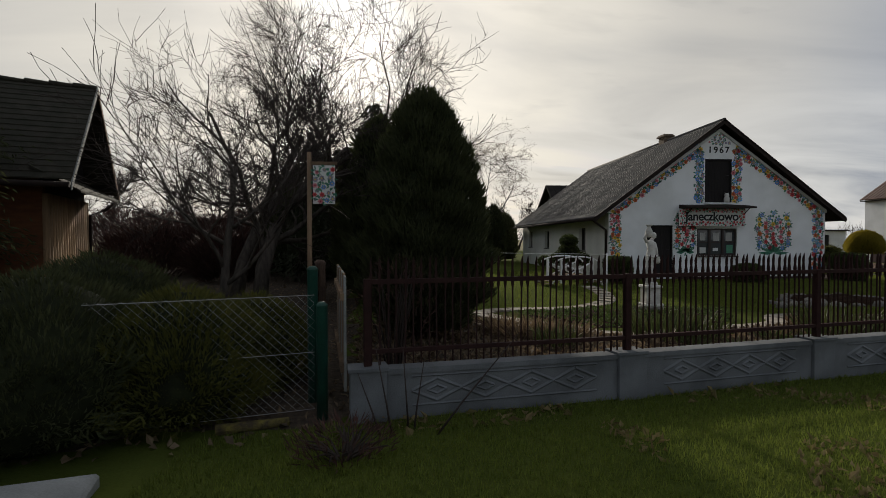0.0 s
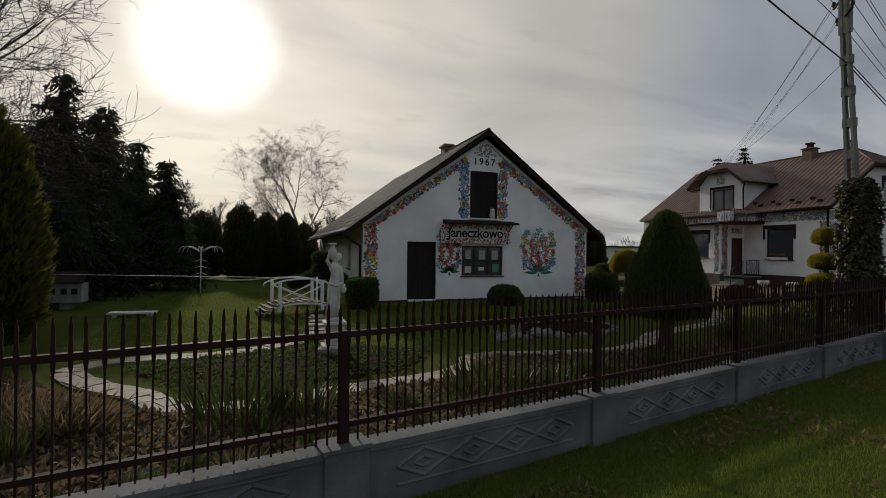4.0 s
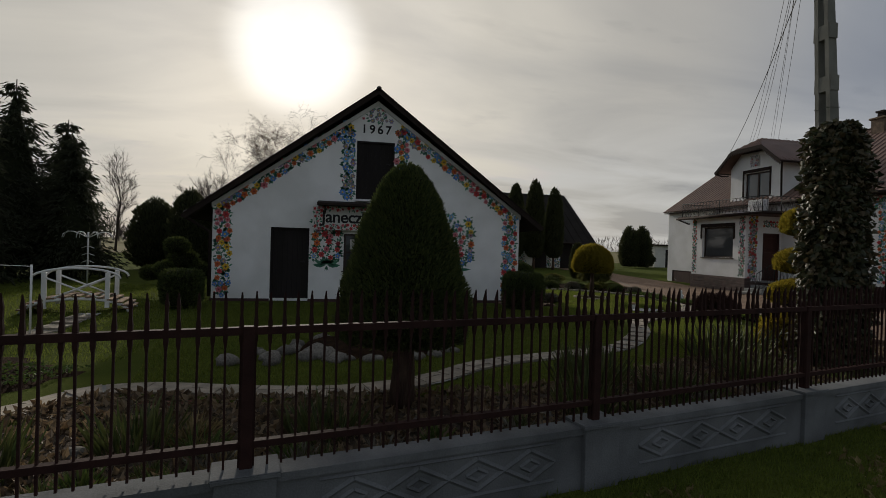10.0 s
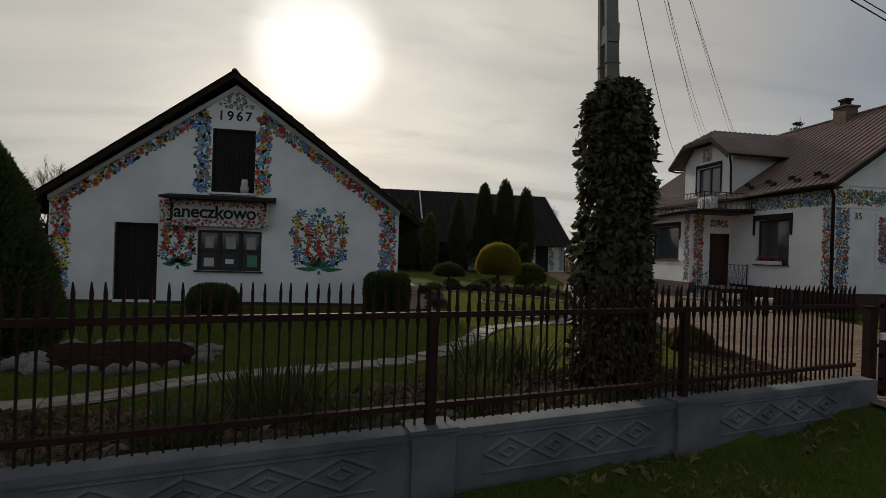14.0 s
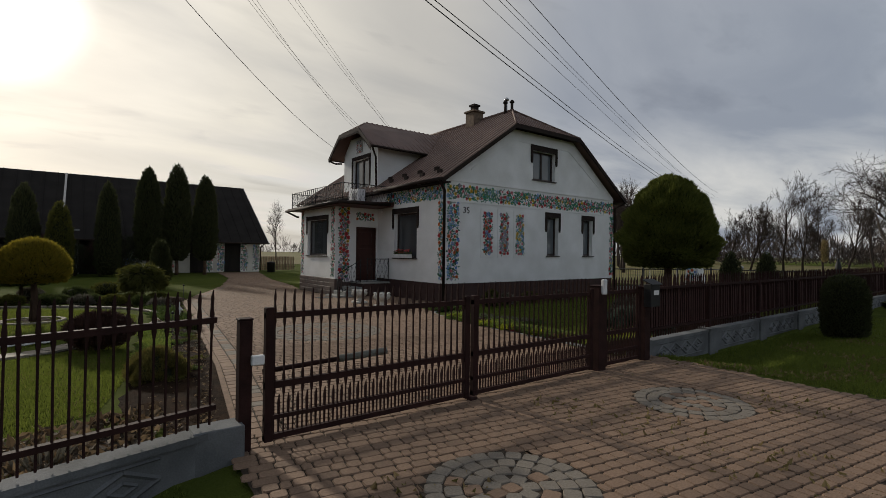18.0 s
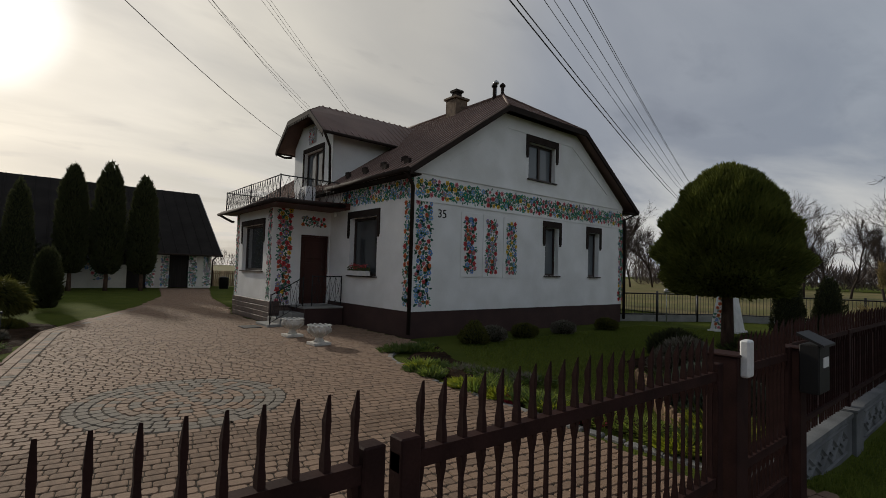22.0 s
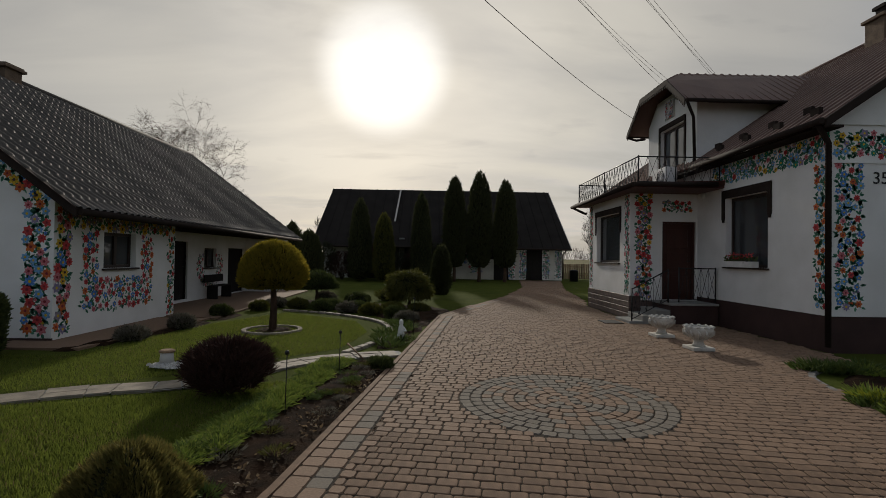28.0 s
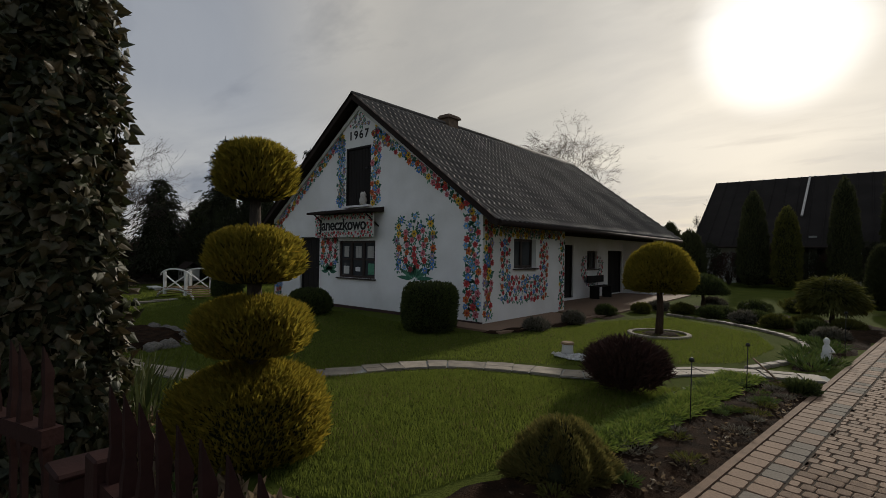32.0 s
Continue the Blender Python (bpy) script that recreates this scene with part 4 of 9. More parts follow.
def build_pavers():
    base = thing("driveway", (0, 0, 0), "driveway of tumbled brown concrete paving blocks with grey rings", "driveway", kind="structure")
    g = Geo()
    g.face([(*p, 0.008) for p in drive_poly])
    apron = [(20.85, 5.5), (27.4, 5.9), (27.5, 9.31), (21.1, 9.31)]
    g.face([(*p, 0.004) for p in apron])
    part("joint_bed", g, JOINT, base)
    in_apron = in_poly(apron)
    sizes = [(0.115, 0.150), (0.115, 0.120), (0.115, 0.085), (0.115, 0.185)]
    meshes = [paver_mesh(w, l, 0.016, "paver", PAVER) for w, l in sizes]
    rnd = random.Random(5)
    near, far = [], Geo()
    grey = Geo()
    # rows run across the drive, along its left edge's direction
    ang = math.atan2(22.30 - 21.25, 16.0 - 9.3)
    ca, sa = math.cos(ang), math.sin(ang)

    def put(geo, cx, cy, w, l, turn, lift):
        c, s = math.cos(turn), math.sin(turn)
        x, y, ch = w / 2 - 0.004, l / 2 - 0.004, 0.006
        lo, hi = octagon(x, y, 0.015), octagon(x - ch, y - ch, 0.015)
        n = len(geo.v)
        for q, z in ((lo, 0.006), (hi, 0.016 + lift)):
            geo.v += [(cx + c * a - s * b, cy + s * a + c * b, z) for a, b in q]
        geo.f += [tuple(range(n + 8, n + 16))] + [(n + i, n + (i + 1) % 8, n + 8 + (i + 1) % 8, n + 8 + i) for i in range(8)]
        geo.m += [0] * 9
        geo.s += [False] * 9
    ys, xs = [p[1] for p in DRIVE_L], [p[0] for p in DRIVE_L]

    def at(u, v):
        return 21.1 + ca * u + sa * v, 9.3 - sa * u + ca * v

    def row_start(v):
        """Where the row meets the square edging blocks of the drive."""
        u = 0.5
        for _ in range(6):
            x, y = at(u, v)
            if y > 27.5 or y < 9.3:
                return -9.0
            u += (float(np.interp(y, ys, xs)) + 0.338 - x) / ca
        return u

    for r in range(-37, 294):
        v = r * 0.115
        u = -2.0 - rnd.uniform(0, 0.2)
        first = row_start(v)
        gaps = []
        for c, rad in CIRCLES:
            cu, cv = ca * (c[0] - 21.1) - sa * (c[1] - 9.3), sa * (c[0] - 21.1) + ca * (c[1] - 9.3)
            q = (rad * (1 + 0.5 / int(rad / 0.118)) + 0.004) ** 2 - (v - cv) ** 2
            if q > 0:
                gaps.append((cu - math.sqrt(q), cu + math.sqrt(q)))
        while u < 11:
            k = rnd.choices((0, 1, 2, 3), (5, 4, 1.6, 2))[0]
            w = sizes[k][1]
            u0, u1 = max(u, first), u + w
            u += w
            for g0, g1 in gaps:
                if u0 < g0 < u1:
                    u1 = g0
                elif g0 <= u0 < g1:
                    u0 = g1
            if u1 - u0 < 0.025:
                continue
            x, y = at((u0 + u1) / 2, v)
            whole = u1 - u0 > w - 0.001
            if in_drive(x, y) and y > 9.32:
                if whole and y < 16.5 and abs(y - 13.2) < 1.3 and len(near) < 300:
                    near.append((x, y, k))
                else:
                    put(far, x, y, u1 - u0, 0.115, -ang, rnd.uniform(-0.002, 0.003))
            elif in_apron(x, y) and y <= 9.32:
                put(far, x, y, u1 - u0, 0.115, -ang, rnd.uniform(-0.002, 0.003))
    # edging of two rows of square blocks beside the garden bed
    s = 0.0
    for a, b in zip(DRIVE_L, DRIVE_L[1:]):
        ln = math.hypot(b[0] - a[0], b[1] - a[1])
        tn = math.atan2(b[1] - a[1], b[0] - a[0])
        k = 0
        while k * 0.165 < ln - 0.08 and a[1] < 27:
            f = (k + 0.5) * 0.165
            for off, tgt in ((0.085, far), (0.25, grey if rnd.random() < 0.45 else far)):
                x, y = a[0] + f * math.cos(tn) + off * math.sin(tn), a[1] + f * math.sin(tn) - off * math.cos(tn)
                put(tgt, x, y, 0.165, 0.165, tn, rnd.uniform(-0.001, 0.002))
            k += 1
    for c, rad in CIRCLES:
        n_r = int(rad / 0.118)
        put(far, c[0], c[1], 0.13, 0.13, 0, 0.001)
        for k in range(1, n_r + 1):
            rr = k * rad / n_r
            n = max(7, int(2 * math.pi * rr / 0.135))
            for i in range(n):
                tgt = grey if rnd.random() < (0.95 if k >= n_r - 1 else 0.6) else far
                t2 = 2 * math.pi * (i + 0.5 * (k % 2)) / n
                put(tgt, c[0] + rr * math.cos(t2), c[1] + rr * math.sin(t2), rad / n_r, 2 * math.pi * rr / n, t2, rnd.uniform(-0.002, 0.003))
    for x, y, k in near:
        ob = new("paver", meshes[k])
        ob.parent = base
        ob.matrix_basis = pose(x, y, 0.0 + rnd.uniform(-0.002, 0.002), rnd.uniform(-0.5, 0.5), rnd.uniform(-0.5, 0.5), 90 - math.degrees(ang) + rnd.uniform(-0.6, 0.6))
    part("paver_field", far, PAVER_J, base, kind="stuff")
    part("grey_paver_field", grey, PAVER_JG, base, kind="stuff")
    # kerb between bed and drive
    g = Geo()
    for a, b in zip(DRIVE_L[:5], DRIVE_L[1:5]):
        tn = math.atan2(b[1] - a[1], b[0] - a[0])
        nx, ny = -math.sin(tn) * 0.06, math.cos(tn) * 0.06
        g.hexa([a, b, (b[0] + nx, b[1] + ny), (a[0] + nx, a[1] + ny)], [-0.1] * 4, [0.02] * 4)
    part("kerb", g, PAVER, base)


build_pavers()


# ---- street fence ----
def picket_mesh(z0, z1, w=0.026, d=0.034, swell=(1.08,)):
    g = Geo()
    prof = [(z0, 0.6)]
    for s in swell:
        prof += [(s - 0.10, 0.6), (s - 0.05, 1.15), (s + 0.05, 1.15), (s + 0.10, 0.75)]
    prof += [(z1 - 0.07, 0.95)]
    n0 = len(g.v)
    for z, k in prof:
        x, y = w * k / 2, d * k / 2
        g.v += [(-x, -y, z), (x, -y, z), (x, y, z), (-x, y, z)]
    for i in range(len(prof) - 1):
        for k in range(4):
            g.f.append((4 * i + k, 4 * i + (k + 1) % 4, 4 * i + 4 + (k + 1) % 4, 4 * i + 4 + k))
    b = 4 * (len(prof) - 1)
    g.v += [(-0.004, -d * 0.5, z1), (0.004, -d * 0.5, z1)]
    t = len(g.v) - 2
    g.f += [(b, b + 1, t + 1, t), (b + 1, b + 2, t + 1), (b + 2, b + 3, t, t + 1), (b + 3, b, t)]
    g.m, g.s = [0] * len(g.f), [False] * len(g.f)
    return g.mesh("picket", STEEL)


PICKET = picket_mesh(0.27, 1.31, 0.021, 0.024)


def rail_geo(ln, z0, z1, d=0.05):
    g = Geo()
    g.box(0, ln, -d / 2, d / 2, z0, z1)
    return g


def diamond_panel(ln):
    """One concrete plinth panel with its raised moulding of lozenges, on the street side (-y)."""
    g = Geo()
    g.box(0.0, ln, -0.075, 0.075, -0.45, 0.195)
    g.hexa([(0, -0.095), (ln, -0.095), (ln, 0.095), (0, 0.095)], [0.195] * 4, [0.225] * 4)
    g.hexa([(0, -0.095), (ln, -0.095), (ln, 0.095), (0, 0.095)], [0.225] * 4, [0.245, 0.245, 0.245, 0.245])
    a, b, y = 0.42, ln - 0.42, -0.075

    def ridge(p, q, w=0.02):
        d = Vector((q[0] - p[0], 0, q[1] - p[1]))
        if d.length < 1e-4:
            return
        n = Vector((-d.z, 0, d.x)).normalized() * w
        P, Q = Vector((p[0], y, p[1])), Vector((q[0], y, q[1]))
        o = Vector((0, -0.016, 0))
        k = len(g.v)
        g.v += [tuple(P - n), tuple(Q - n), tuple(Q + o), tuple(P + o), tuple(P + n), tuple(Q + n)]
        g.f += [(k, k + 1, k + 2, k + 3), (k + 3, k + 2, k + 5, k + 4)]
        g.m += [0, 0]
        g.s += [False, False]
    zt, zb = 0.13, -0.09
    ridge((a, zt + 0.03), (b, zt + 0.03), 0.012)
    ridge((a, zb - 0.03), (b, zb - 0.03), 0.012)
    n = 4
    zc = 0.5 * (zt + zb)
    for k in range(n):
        u0, u1 = a + (b - a) * k / n, a + (b - a) * (k + 1) / n
        um = 0.5 * (u0 + u1)
        for p, q in (((u0, zc), (um, zt)), ((um, zt), (u1, zc)), ((u1, zc), (um, zb)), ((um, zb), (u0, zc))):
            ridge(p, q)
        s = 0.38
        for p, q in (((um - s * (um - u0), zc), (um, zc + s * (zt - zc))), ((um, zc + s * (zt - zc)), (um + s * (um - u0), zc)), ((um + s * (um - u0), zc), (um, zc - s * (zc - zb))), ((um, zc - s * (zc - zb)), (um - s * (um - u0), zc))):
            ridge(p, q, 0.015)
    return g


def fence_bay(a, b):
    dx, dy = b[0] - a[0], b[1] - a[1]
    ln, rz = math.hypot(dx, dy), math.degrees(math.atan2(dy, dx))
    wl = thing("fence_plinth", (a[0], a[1], 0), "grey-painted concrete plinth panel with raised lozenge moulding", "fence wall", "street fence plinth", "", rz)
    g = diamond_panel(ln)
    part("panel", g, CONC, wl)
    g = Geo()
    x = 0.0
    g.box(x - 0.17, x + 0.17, -0.115, 0.115, -0.45, 0.235)
    g.hexa([(x - 0.19, -0.13), (x + 0.19, -0.13), (x + 0.19, 0.13), (x - 0.19, 0.13)], [0.235] * 4, [0.262] * 4)
    g.hexa([(x - 0.19, -0.13), (x + 0.19, -0.13), (x + 0.19, 0.13), (x - 0.19, 0.13)], [0.262] * 4, [0.27] * 4)
    part("pillar", g, CONC, wl, bevel=0.006)
    fp = thing("picket_fence", (a[0], a[1], 0), "dark brown steel fence panel of pointed pickets", "fence", "street fence panels", "", rz)
    part("top_rail", rail_geo(ln, 1.055, 1.10), STEEL, fp)
    part("bottom_rail", rail_geo(ln, 0.385, 0.425), STEEL, fp)
    g = Geo()
    g.box(-0.036, 0.036, -0.036, 0.036, 0.255, 1.105)
    part("post", g, STEEL, fp, bevel=0.006)
    n = round(ln / 0.081)
    for k in range(n):
        ob = new("picket", PICKET)
        ob.parent = fp
        ob.matrix_basis = pose(ln * (k + 0.5) / n, random.uniform(-0.003, 0.003), random.uniform(-0.004, 0.004), random.uniform(-0.5, 0.5), random.uniform(-0.6, 0.6), 0)
    return fp


for a, b in zip(POSTS, POSTS[1:]):
    fence_bay(a, b)
for a, b in zip(RIGHT, RIGHT[1:]):
    fp = fence_bay(a, b)
    ln = math.hypot(b[0] - a[0], b[1] - a[1])
    g = Geo()
    g.box(0.04, ln - 0.04, 0.026, 0.034, 0.40, 1.06)
    part("backing_sheet", g, SHEET, fp, "dark brown steel sheet behind the pickets")
# end pillar beside the gate
for x, y in ((20.95, 9.0),):
    g = Geo()
    g.box(x - 0.17, x + 0.2, y - 0.115, y + 0.115, -0.45, 0.255)
    single("gate_plinth", g, CONC, "grey concrete end pillar of the fence plinth", "fence wall", bevel=0.008)


GATE_PICK = picket_mesh(0.05, 1.30, 0.017, 0.024, swell=(0.50, 1.08))
SHORT_PICK = picket_mesh(0.10, 0.42, 0.021, 0.024, swell=())


def gate_leaf(x0, x1, name, label):
    y = GATE_Y
    gl = thing(name, (x0, y, 0), label, "gate")
    ln = x1 - x0
    for z0, z1 in ((0.05, 0.095), (0.215, 0.25), (0.475, 0.53), (1.055, 1.105)):
        part("rail", rail_geo(ln, z0, z1, 0.045), STEEL, gl)
    for x in (0.0, ln - 0.07):
        g = Geo()
        g.box(x, x + 0.07, -0.032, 0.032, 0.04, 1.15)
        part("stile", g, STEEL, gl, bevel=0.005)
    n = round(ln / 0.083)
    for k in range(1, n):
        ob = new("picket", GATE_PICK)
        ob.parent = gl
        ob.matrix_basis = pose(ln * k / n, 0, 0, 0, 0, 0)
    for k in range(n):
        ob = new("short_picket", SHORT_PICK)
        ob.parent = gl
        ob.matrix_basis = pose(ln * (k + 0.5) / n, 0, 0, 0, 0, 0)
    return gl


def gate_post(x, w, h, label):
    g = Geo()
    g.box(x - w / 2, x + w / 2, GATE_Y - w / 2, GATE_Y + w / 2, -0.1, h)
    g.box(x - w / 2 - 0.008, x + w / 2 + 0.008, GATE_Y - w / 2 - 0.008, GATE_Y + w / 2 + 0.008, h, h + 0.015)
    single("gate_post", g, STEEL, label, "post", "gate posts", bevel=0.006)


gate_post(21.17, 0.10, 1.06, "square brown steel gate post beside the plinth")
gate_post(25.92, 0.17, 1.18, "square brown steel post between gate and wicket")
gate_post(27.10, 0.15, 1.13, "square brown steel wicket post")
gl = gate_leaf(21.33, 23.55, "double_gate", "closed brown steel driveway gate leaf with pointed pickets and motor arm")
gate_leaf(23.60, 25.79, "double_gate", "closed brown steel driveway gate leaf with pointed pickets")
gate_leaf(26.04, 27.0, "wicket_gate", "closed narrow brown steel wicket gate")
g = Geo()
g.tube([(0.02, 0.10, 0.60), (0.72, 0.07, 0.63)], 0.022, 8)
part("drive_arm", g, STEEL, gl)
g = Geo()
g.tube([(0.70, 0.07, 0.63), (1.2, 0.06, 0.65)], 0.035, 10)
part("motor", g, POLEC, gl, "metal gate motor tube")
g = Geo()
g.box(21.20, 21.30, 8.90, 8.95, 0.70, 0.78)
single("gate_sensor", g, PLASTIC_W, "small white plastic gate sensor box on the post", "sensor", bevel=0.008)
g = Geo()
g.box(23.52, 23.63, 8.93, 9.09, -0.02, 0.045)
single("gate_stop", g, STEEL, "low steel gate stop on the paving", "gate stop", bevel=0.01)
mb = thing("mailbox", (27.10, GATE_Y - 0.14, 1.12), "black metal mailbox with a sloping lid on the wicket post", "mailbox")
g = Geo()
g.box(-0.13, 0.13, -0.06, 0.06, -0.28, 0.06)
part("case", g, BLACKP, mb, bevel=0.008)
g = Geo()
g.hexa([(-0.15, -0.09), (0.15, -0.09), (0.15, 0.07), (-0.15, 0.07)], [0.05, 0.05, 0.12, 0.12], [0.065, 0.065, 0.14, 0.14])
part("lid", g, BLACKP, mb)
g = Geo()
g.box(-0.05, 0.09, -0.064, -0.06, -0.10, -0.03)
part("label", g, PLASTIC_W, mb, "small white paper label")
ic = thing("intercom", (25.92, GATE_Y - 0.10, 1.13), "grey-white intercom box on the post beside the gate", "intercom")
g = Geo()
g.box(-0.042, 0.042, -0.03, 0.02, -0.06, 0.15)
part("case", g, PLASTIC_W, ic, bevel=0.01)

# ---- painted cottage ----
CX0, CX1, CY0, CY1, CA = 7.72, 16.22, 17.40, 30.4, 11.97
EAVE, APEX = 2.56, 5.58


def cottage_top(pad=0.0):
    return polyline([(CX0, EAVE), (CA, APEX), (CX1, EAVE)])


cot = thing("painted_cottage", (0, 0, 0), "white rendered cottage with grey tiled roof and painted folk-art flowers", "house")
gable = part("gable_wall", Geo(), [], cot)
g = Geo()
slab_wall(g, "x", CY0, 0.35, CX0, CX1, 0.0, cottage_top(), [(9.19, 10.20, 0.06, 1.99), (11.42, 12.47, 2.84, 4.47), (11.13, 12.69, 0.84, 1.87)])
part("render_coat", g, WHITE, gable)
g = Geo()
for a, b in ((CX0, 9.17), (10.22, CX1)):
    g.box(a - 0.02, b + 0.02, CY0 - 0.03, CY0 + 0.001, -0.2, 0.055)
part("base_strip", g, PLINTH, gable)
east = part("east_wall", Geo(), [], cot)
g = Geo()
slab_wall(g, "y", CX1 - 0.35, 0.35, CY0 + 0.352, 21.3, 0.0, level(2.42), [(18.67, 19.71, 1.22, 1.94)])
slab_wall(g, "x", 21.3 - 0.3, 0.3, 15.0, CX1 - 0.352, 0.0, level(2.42))
slab_wall(g, "y", 14.7, 0.3, 21.31, 29.0, 0.0, level(2.42), [(23.5, 24.4, 0.1, 1.9), (25.5, 26.4, 1.05, 1.72), (27.4, 28.9, 0.05, 1.75)])
slab_wall(g, "x", 29.0, 0.3, 14.7, CX1, 0.0, level(2.42))
slab_wall(g, "y", CX1 - 0.3, 0.3, 29.31, CY1, 0.0, level(2.42))
part("render_coat", g, WHITE, east)
west = part("west_wall", Geo(), [], cot)
g = Geo()
slab_wall(g, "y", CX0, 0.35, CY0 + 0.352, CY1, 0.0, level(2.42), [(19.75, 20.5, 1.0, 1.95), (25.0, 25.7, 1.0, 1.9), (28.4, 29.1, 1.0, 1.9)])
part("render_coat", g, CREAM, west)
g = Geo()
slab_wall(g, "x", CY1, 0.3, CX0, CX1, 0.0, cottage_top())
part("north_wall", g, CREAM, cot)
# loft floor, ceiling of the veranda
g = Geo()
g.box(CX0 + 0.36, CX1 + 0.25, CY0 + 0.36, CY1 - 0.01, 2.30, 2.36)
part("ceiling_boards", g, FASCIA, cot)
g = Geo()
g.box(CX1 - 0.10, CX1 - 0.001, 21.31, 28.99, 2.10, 2.29)
part("veranda_beam", g, FASCIA, cot)
door(cot, "x", CY0, -1, 9.19, 10.20, 0.06, 1.99, DOOR_D)
door(cot, "x", CY0, -1, 11.42, 12.47, 2.84, 4.47, DOOR_D, deep=0.06)
w = window(cot, "x", CY0, -1, 11.13, 12.69, 0.84, 1.87, (1 / 3, 2 / 3), (0.5,), BROWNPAINT, GLASS, 0.05, True)
# papers and flower pictures behind the panes
for a, b, c, d, m in ((11.28, 11.52, 0.94, 1.16, OLDWHITE), (11.8, 12.0, 1.02, 1.14, PLASTIC_W), (12.33, 12.58, 0.95, 1.25, PAINTS[1]), (11.3, 11.5, 1.42, 1.72, CURTAIN), (11.8, 12.05, 1.4, 1.72, CURTAIN), (12.3, 12.55, 1.4, 1.72, CURTAIN)):
    g = Geo()
    g.box(a, b, CY0 + 0.072, CY0 + 0.078, c, d)
    part("window_picture", g, m, w)
window(cot, "y", CX1, 1, 18.67, 19.71, 1.22, 1.94, (0.5,), (), BROWNPAINT, GLASS, 0.12)
door(cot, "y", 15.0, 1, 23.5, 24.4, 0.1, 1.9, DOOR_D)
door(cot, "y", 15.0, 1, 27.4, 28.9, 0.05, 1.75, DOOR_D)
window(cot, "y", 15.0, 1, 25.5, 26.4, 1.05, 1.72, (0.5,), (), BROWNPAINT, GLASS, 0.1)
for a, b in ((19.75, 20.5), (25.0, 25.7), (28.4, 29.1)):
    window(cot, "y", CX0, -1, a, b, 1.0, 1.95 if a < 20 else 1.9, (0.5,) if b - a > 0.6 else (), (), BROWNPAINT, GLASS, 0.12)
# raised white trim under the verge
g = Geo()
sl = (APEX - EAVE) / (CA - CX0)
for a, b in (((CX0 - 0.02, EAVE), (CA, APEX)), ((CA, APEX), (CX1 + 0.02, EAVE))):
    g.prism([(a[0], CY0 - 0.05, a[1] - 0.10), (b[0], CY0 - 0.05, b[1] - 0.10), (b[0], CY0 - 0.05, b[1] + 0.02), (a[0], CY0 - 0.05, a[1] + 0.02)], (0, 0.049, 0))
part("verge_trim", g, OLDWHITE, cot)


def tile_roof(parent, eave_x, ridge_x, ze, zr, y0, y1, name="roof_sheet"):
    """One pitch of a tile-profiled metal sheet: waves along y, steps down the slope."""
    run = abs(ridge_x - eave_x)
    ln = math.hypot(run, zr - ze)
    ny = int((y1 - y0) / 0.20) * 6
    steps = int(ln / 0.35)
    vs = []
    for k in range(steps):
        vs += [k / steps, (k + 0.06) / steps]
    vs += [1.0]
    y = np.linspace(y0, y1, ny + 1)
    wave = 0.024 * np.sin((y - y0) / 0.20 * 2 * np.pi)
    d = np.array([(ridge_x - eave_x) / ln, 0, (zr - ze) / ln])
    nrm = np.array([-(zr - ze) / ln * np.sign(ridge_x - eave_x), 0, run / ln])
    rows = []
    for i, t in enumerate(vs):
        lift = 0.034 * (1 - (t * steps) % 1.0) if i % 2 == 0 and i else 0.034 * (1 - (t * steps - math.floor(t * steps + 1e-6)))
        if i % 2 == 0 and i:
            lift = 0.0
        P = np.array([eave_x, 0, ze]) + d * ln * t
        rows.append(np.stack([np.full(ny + 1, P[0]) + nrm[0] * (lift + wave), y, np.full(ny + 1, P[2]) + nrm[2] * (lift + wave)], 1))
    v = np.concatenate(rows)
    n = ny + 1
    j, i = np.meshgrid(np.arange(len(vs) - 1), np.arange(ny), indexing="ij")
    a = (j * n + i).ravel()
    part(name, array_mesh(name, v, np.stack([a, a + 1, a + n + 1, a + n], 1), ROOF_G, True), None, parent)


roof = part("roof", Geo(), [], cot)
EX0, EX1, EZ, RZ = 7.10, 16.80, 2.26, 5.86
tile_roof(roof, EX0, CA, EZ, RZ, CY0 - 0.28, CY1 + 0.3)
tile_roof(roof, EX1, CA, EZ, RZ, CY0 - 0.28, CY1 + 0.3)
g = Geo()
for ex in (EX0, EX1):
    s = 1 if ex > CA else -1
    # boarding under the sheet
    g.prism([(ex, CY0 - 0.25, EZ - 0.06), (CA, CY0 - 0.25, RZ - 0.06), (CA, CY0 - 0.25, RZ - 0.10), (ex, CY0 - 0.25, EZ - 0.10)], (0, CY1 - CY0 + 0.5, 0))
part("boarding", g, FASCIA, roof)
g = Geo()
for ex in (EX0, EX1):
    g.prism([(ex, CY0 - 0.30, EZ + 0.02), (CA, CY0 - 0.30, RZ + 0.03), (CA, CY0 - 0.30, RZ - 0.14), (ex, CY0 - 0.30, EZ - 0.15)], (0, 0.045, 0))
    g.prism([(ex, CY0 - 0.33, EZ + 0.03), (CA, CY0 - 0.33, RZ + 0.04), (CA, CY0 - 0.33, RZ + 0.02), (ex, CY0 - 0.33, EZ + 0.01)], (0, 0.12, 0))
part("bargeboard", g, FASCIA, roof)
g = Geo()
g.tube([(CA, CY0 - 0.3, RZ + 0.015), (CA, CY1 + 0.3, RZ + 0.015)], 0.07, 8)
part("ridge_cap", g, ROOF_G, roof)
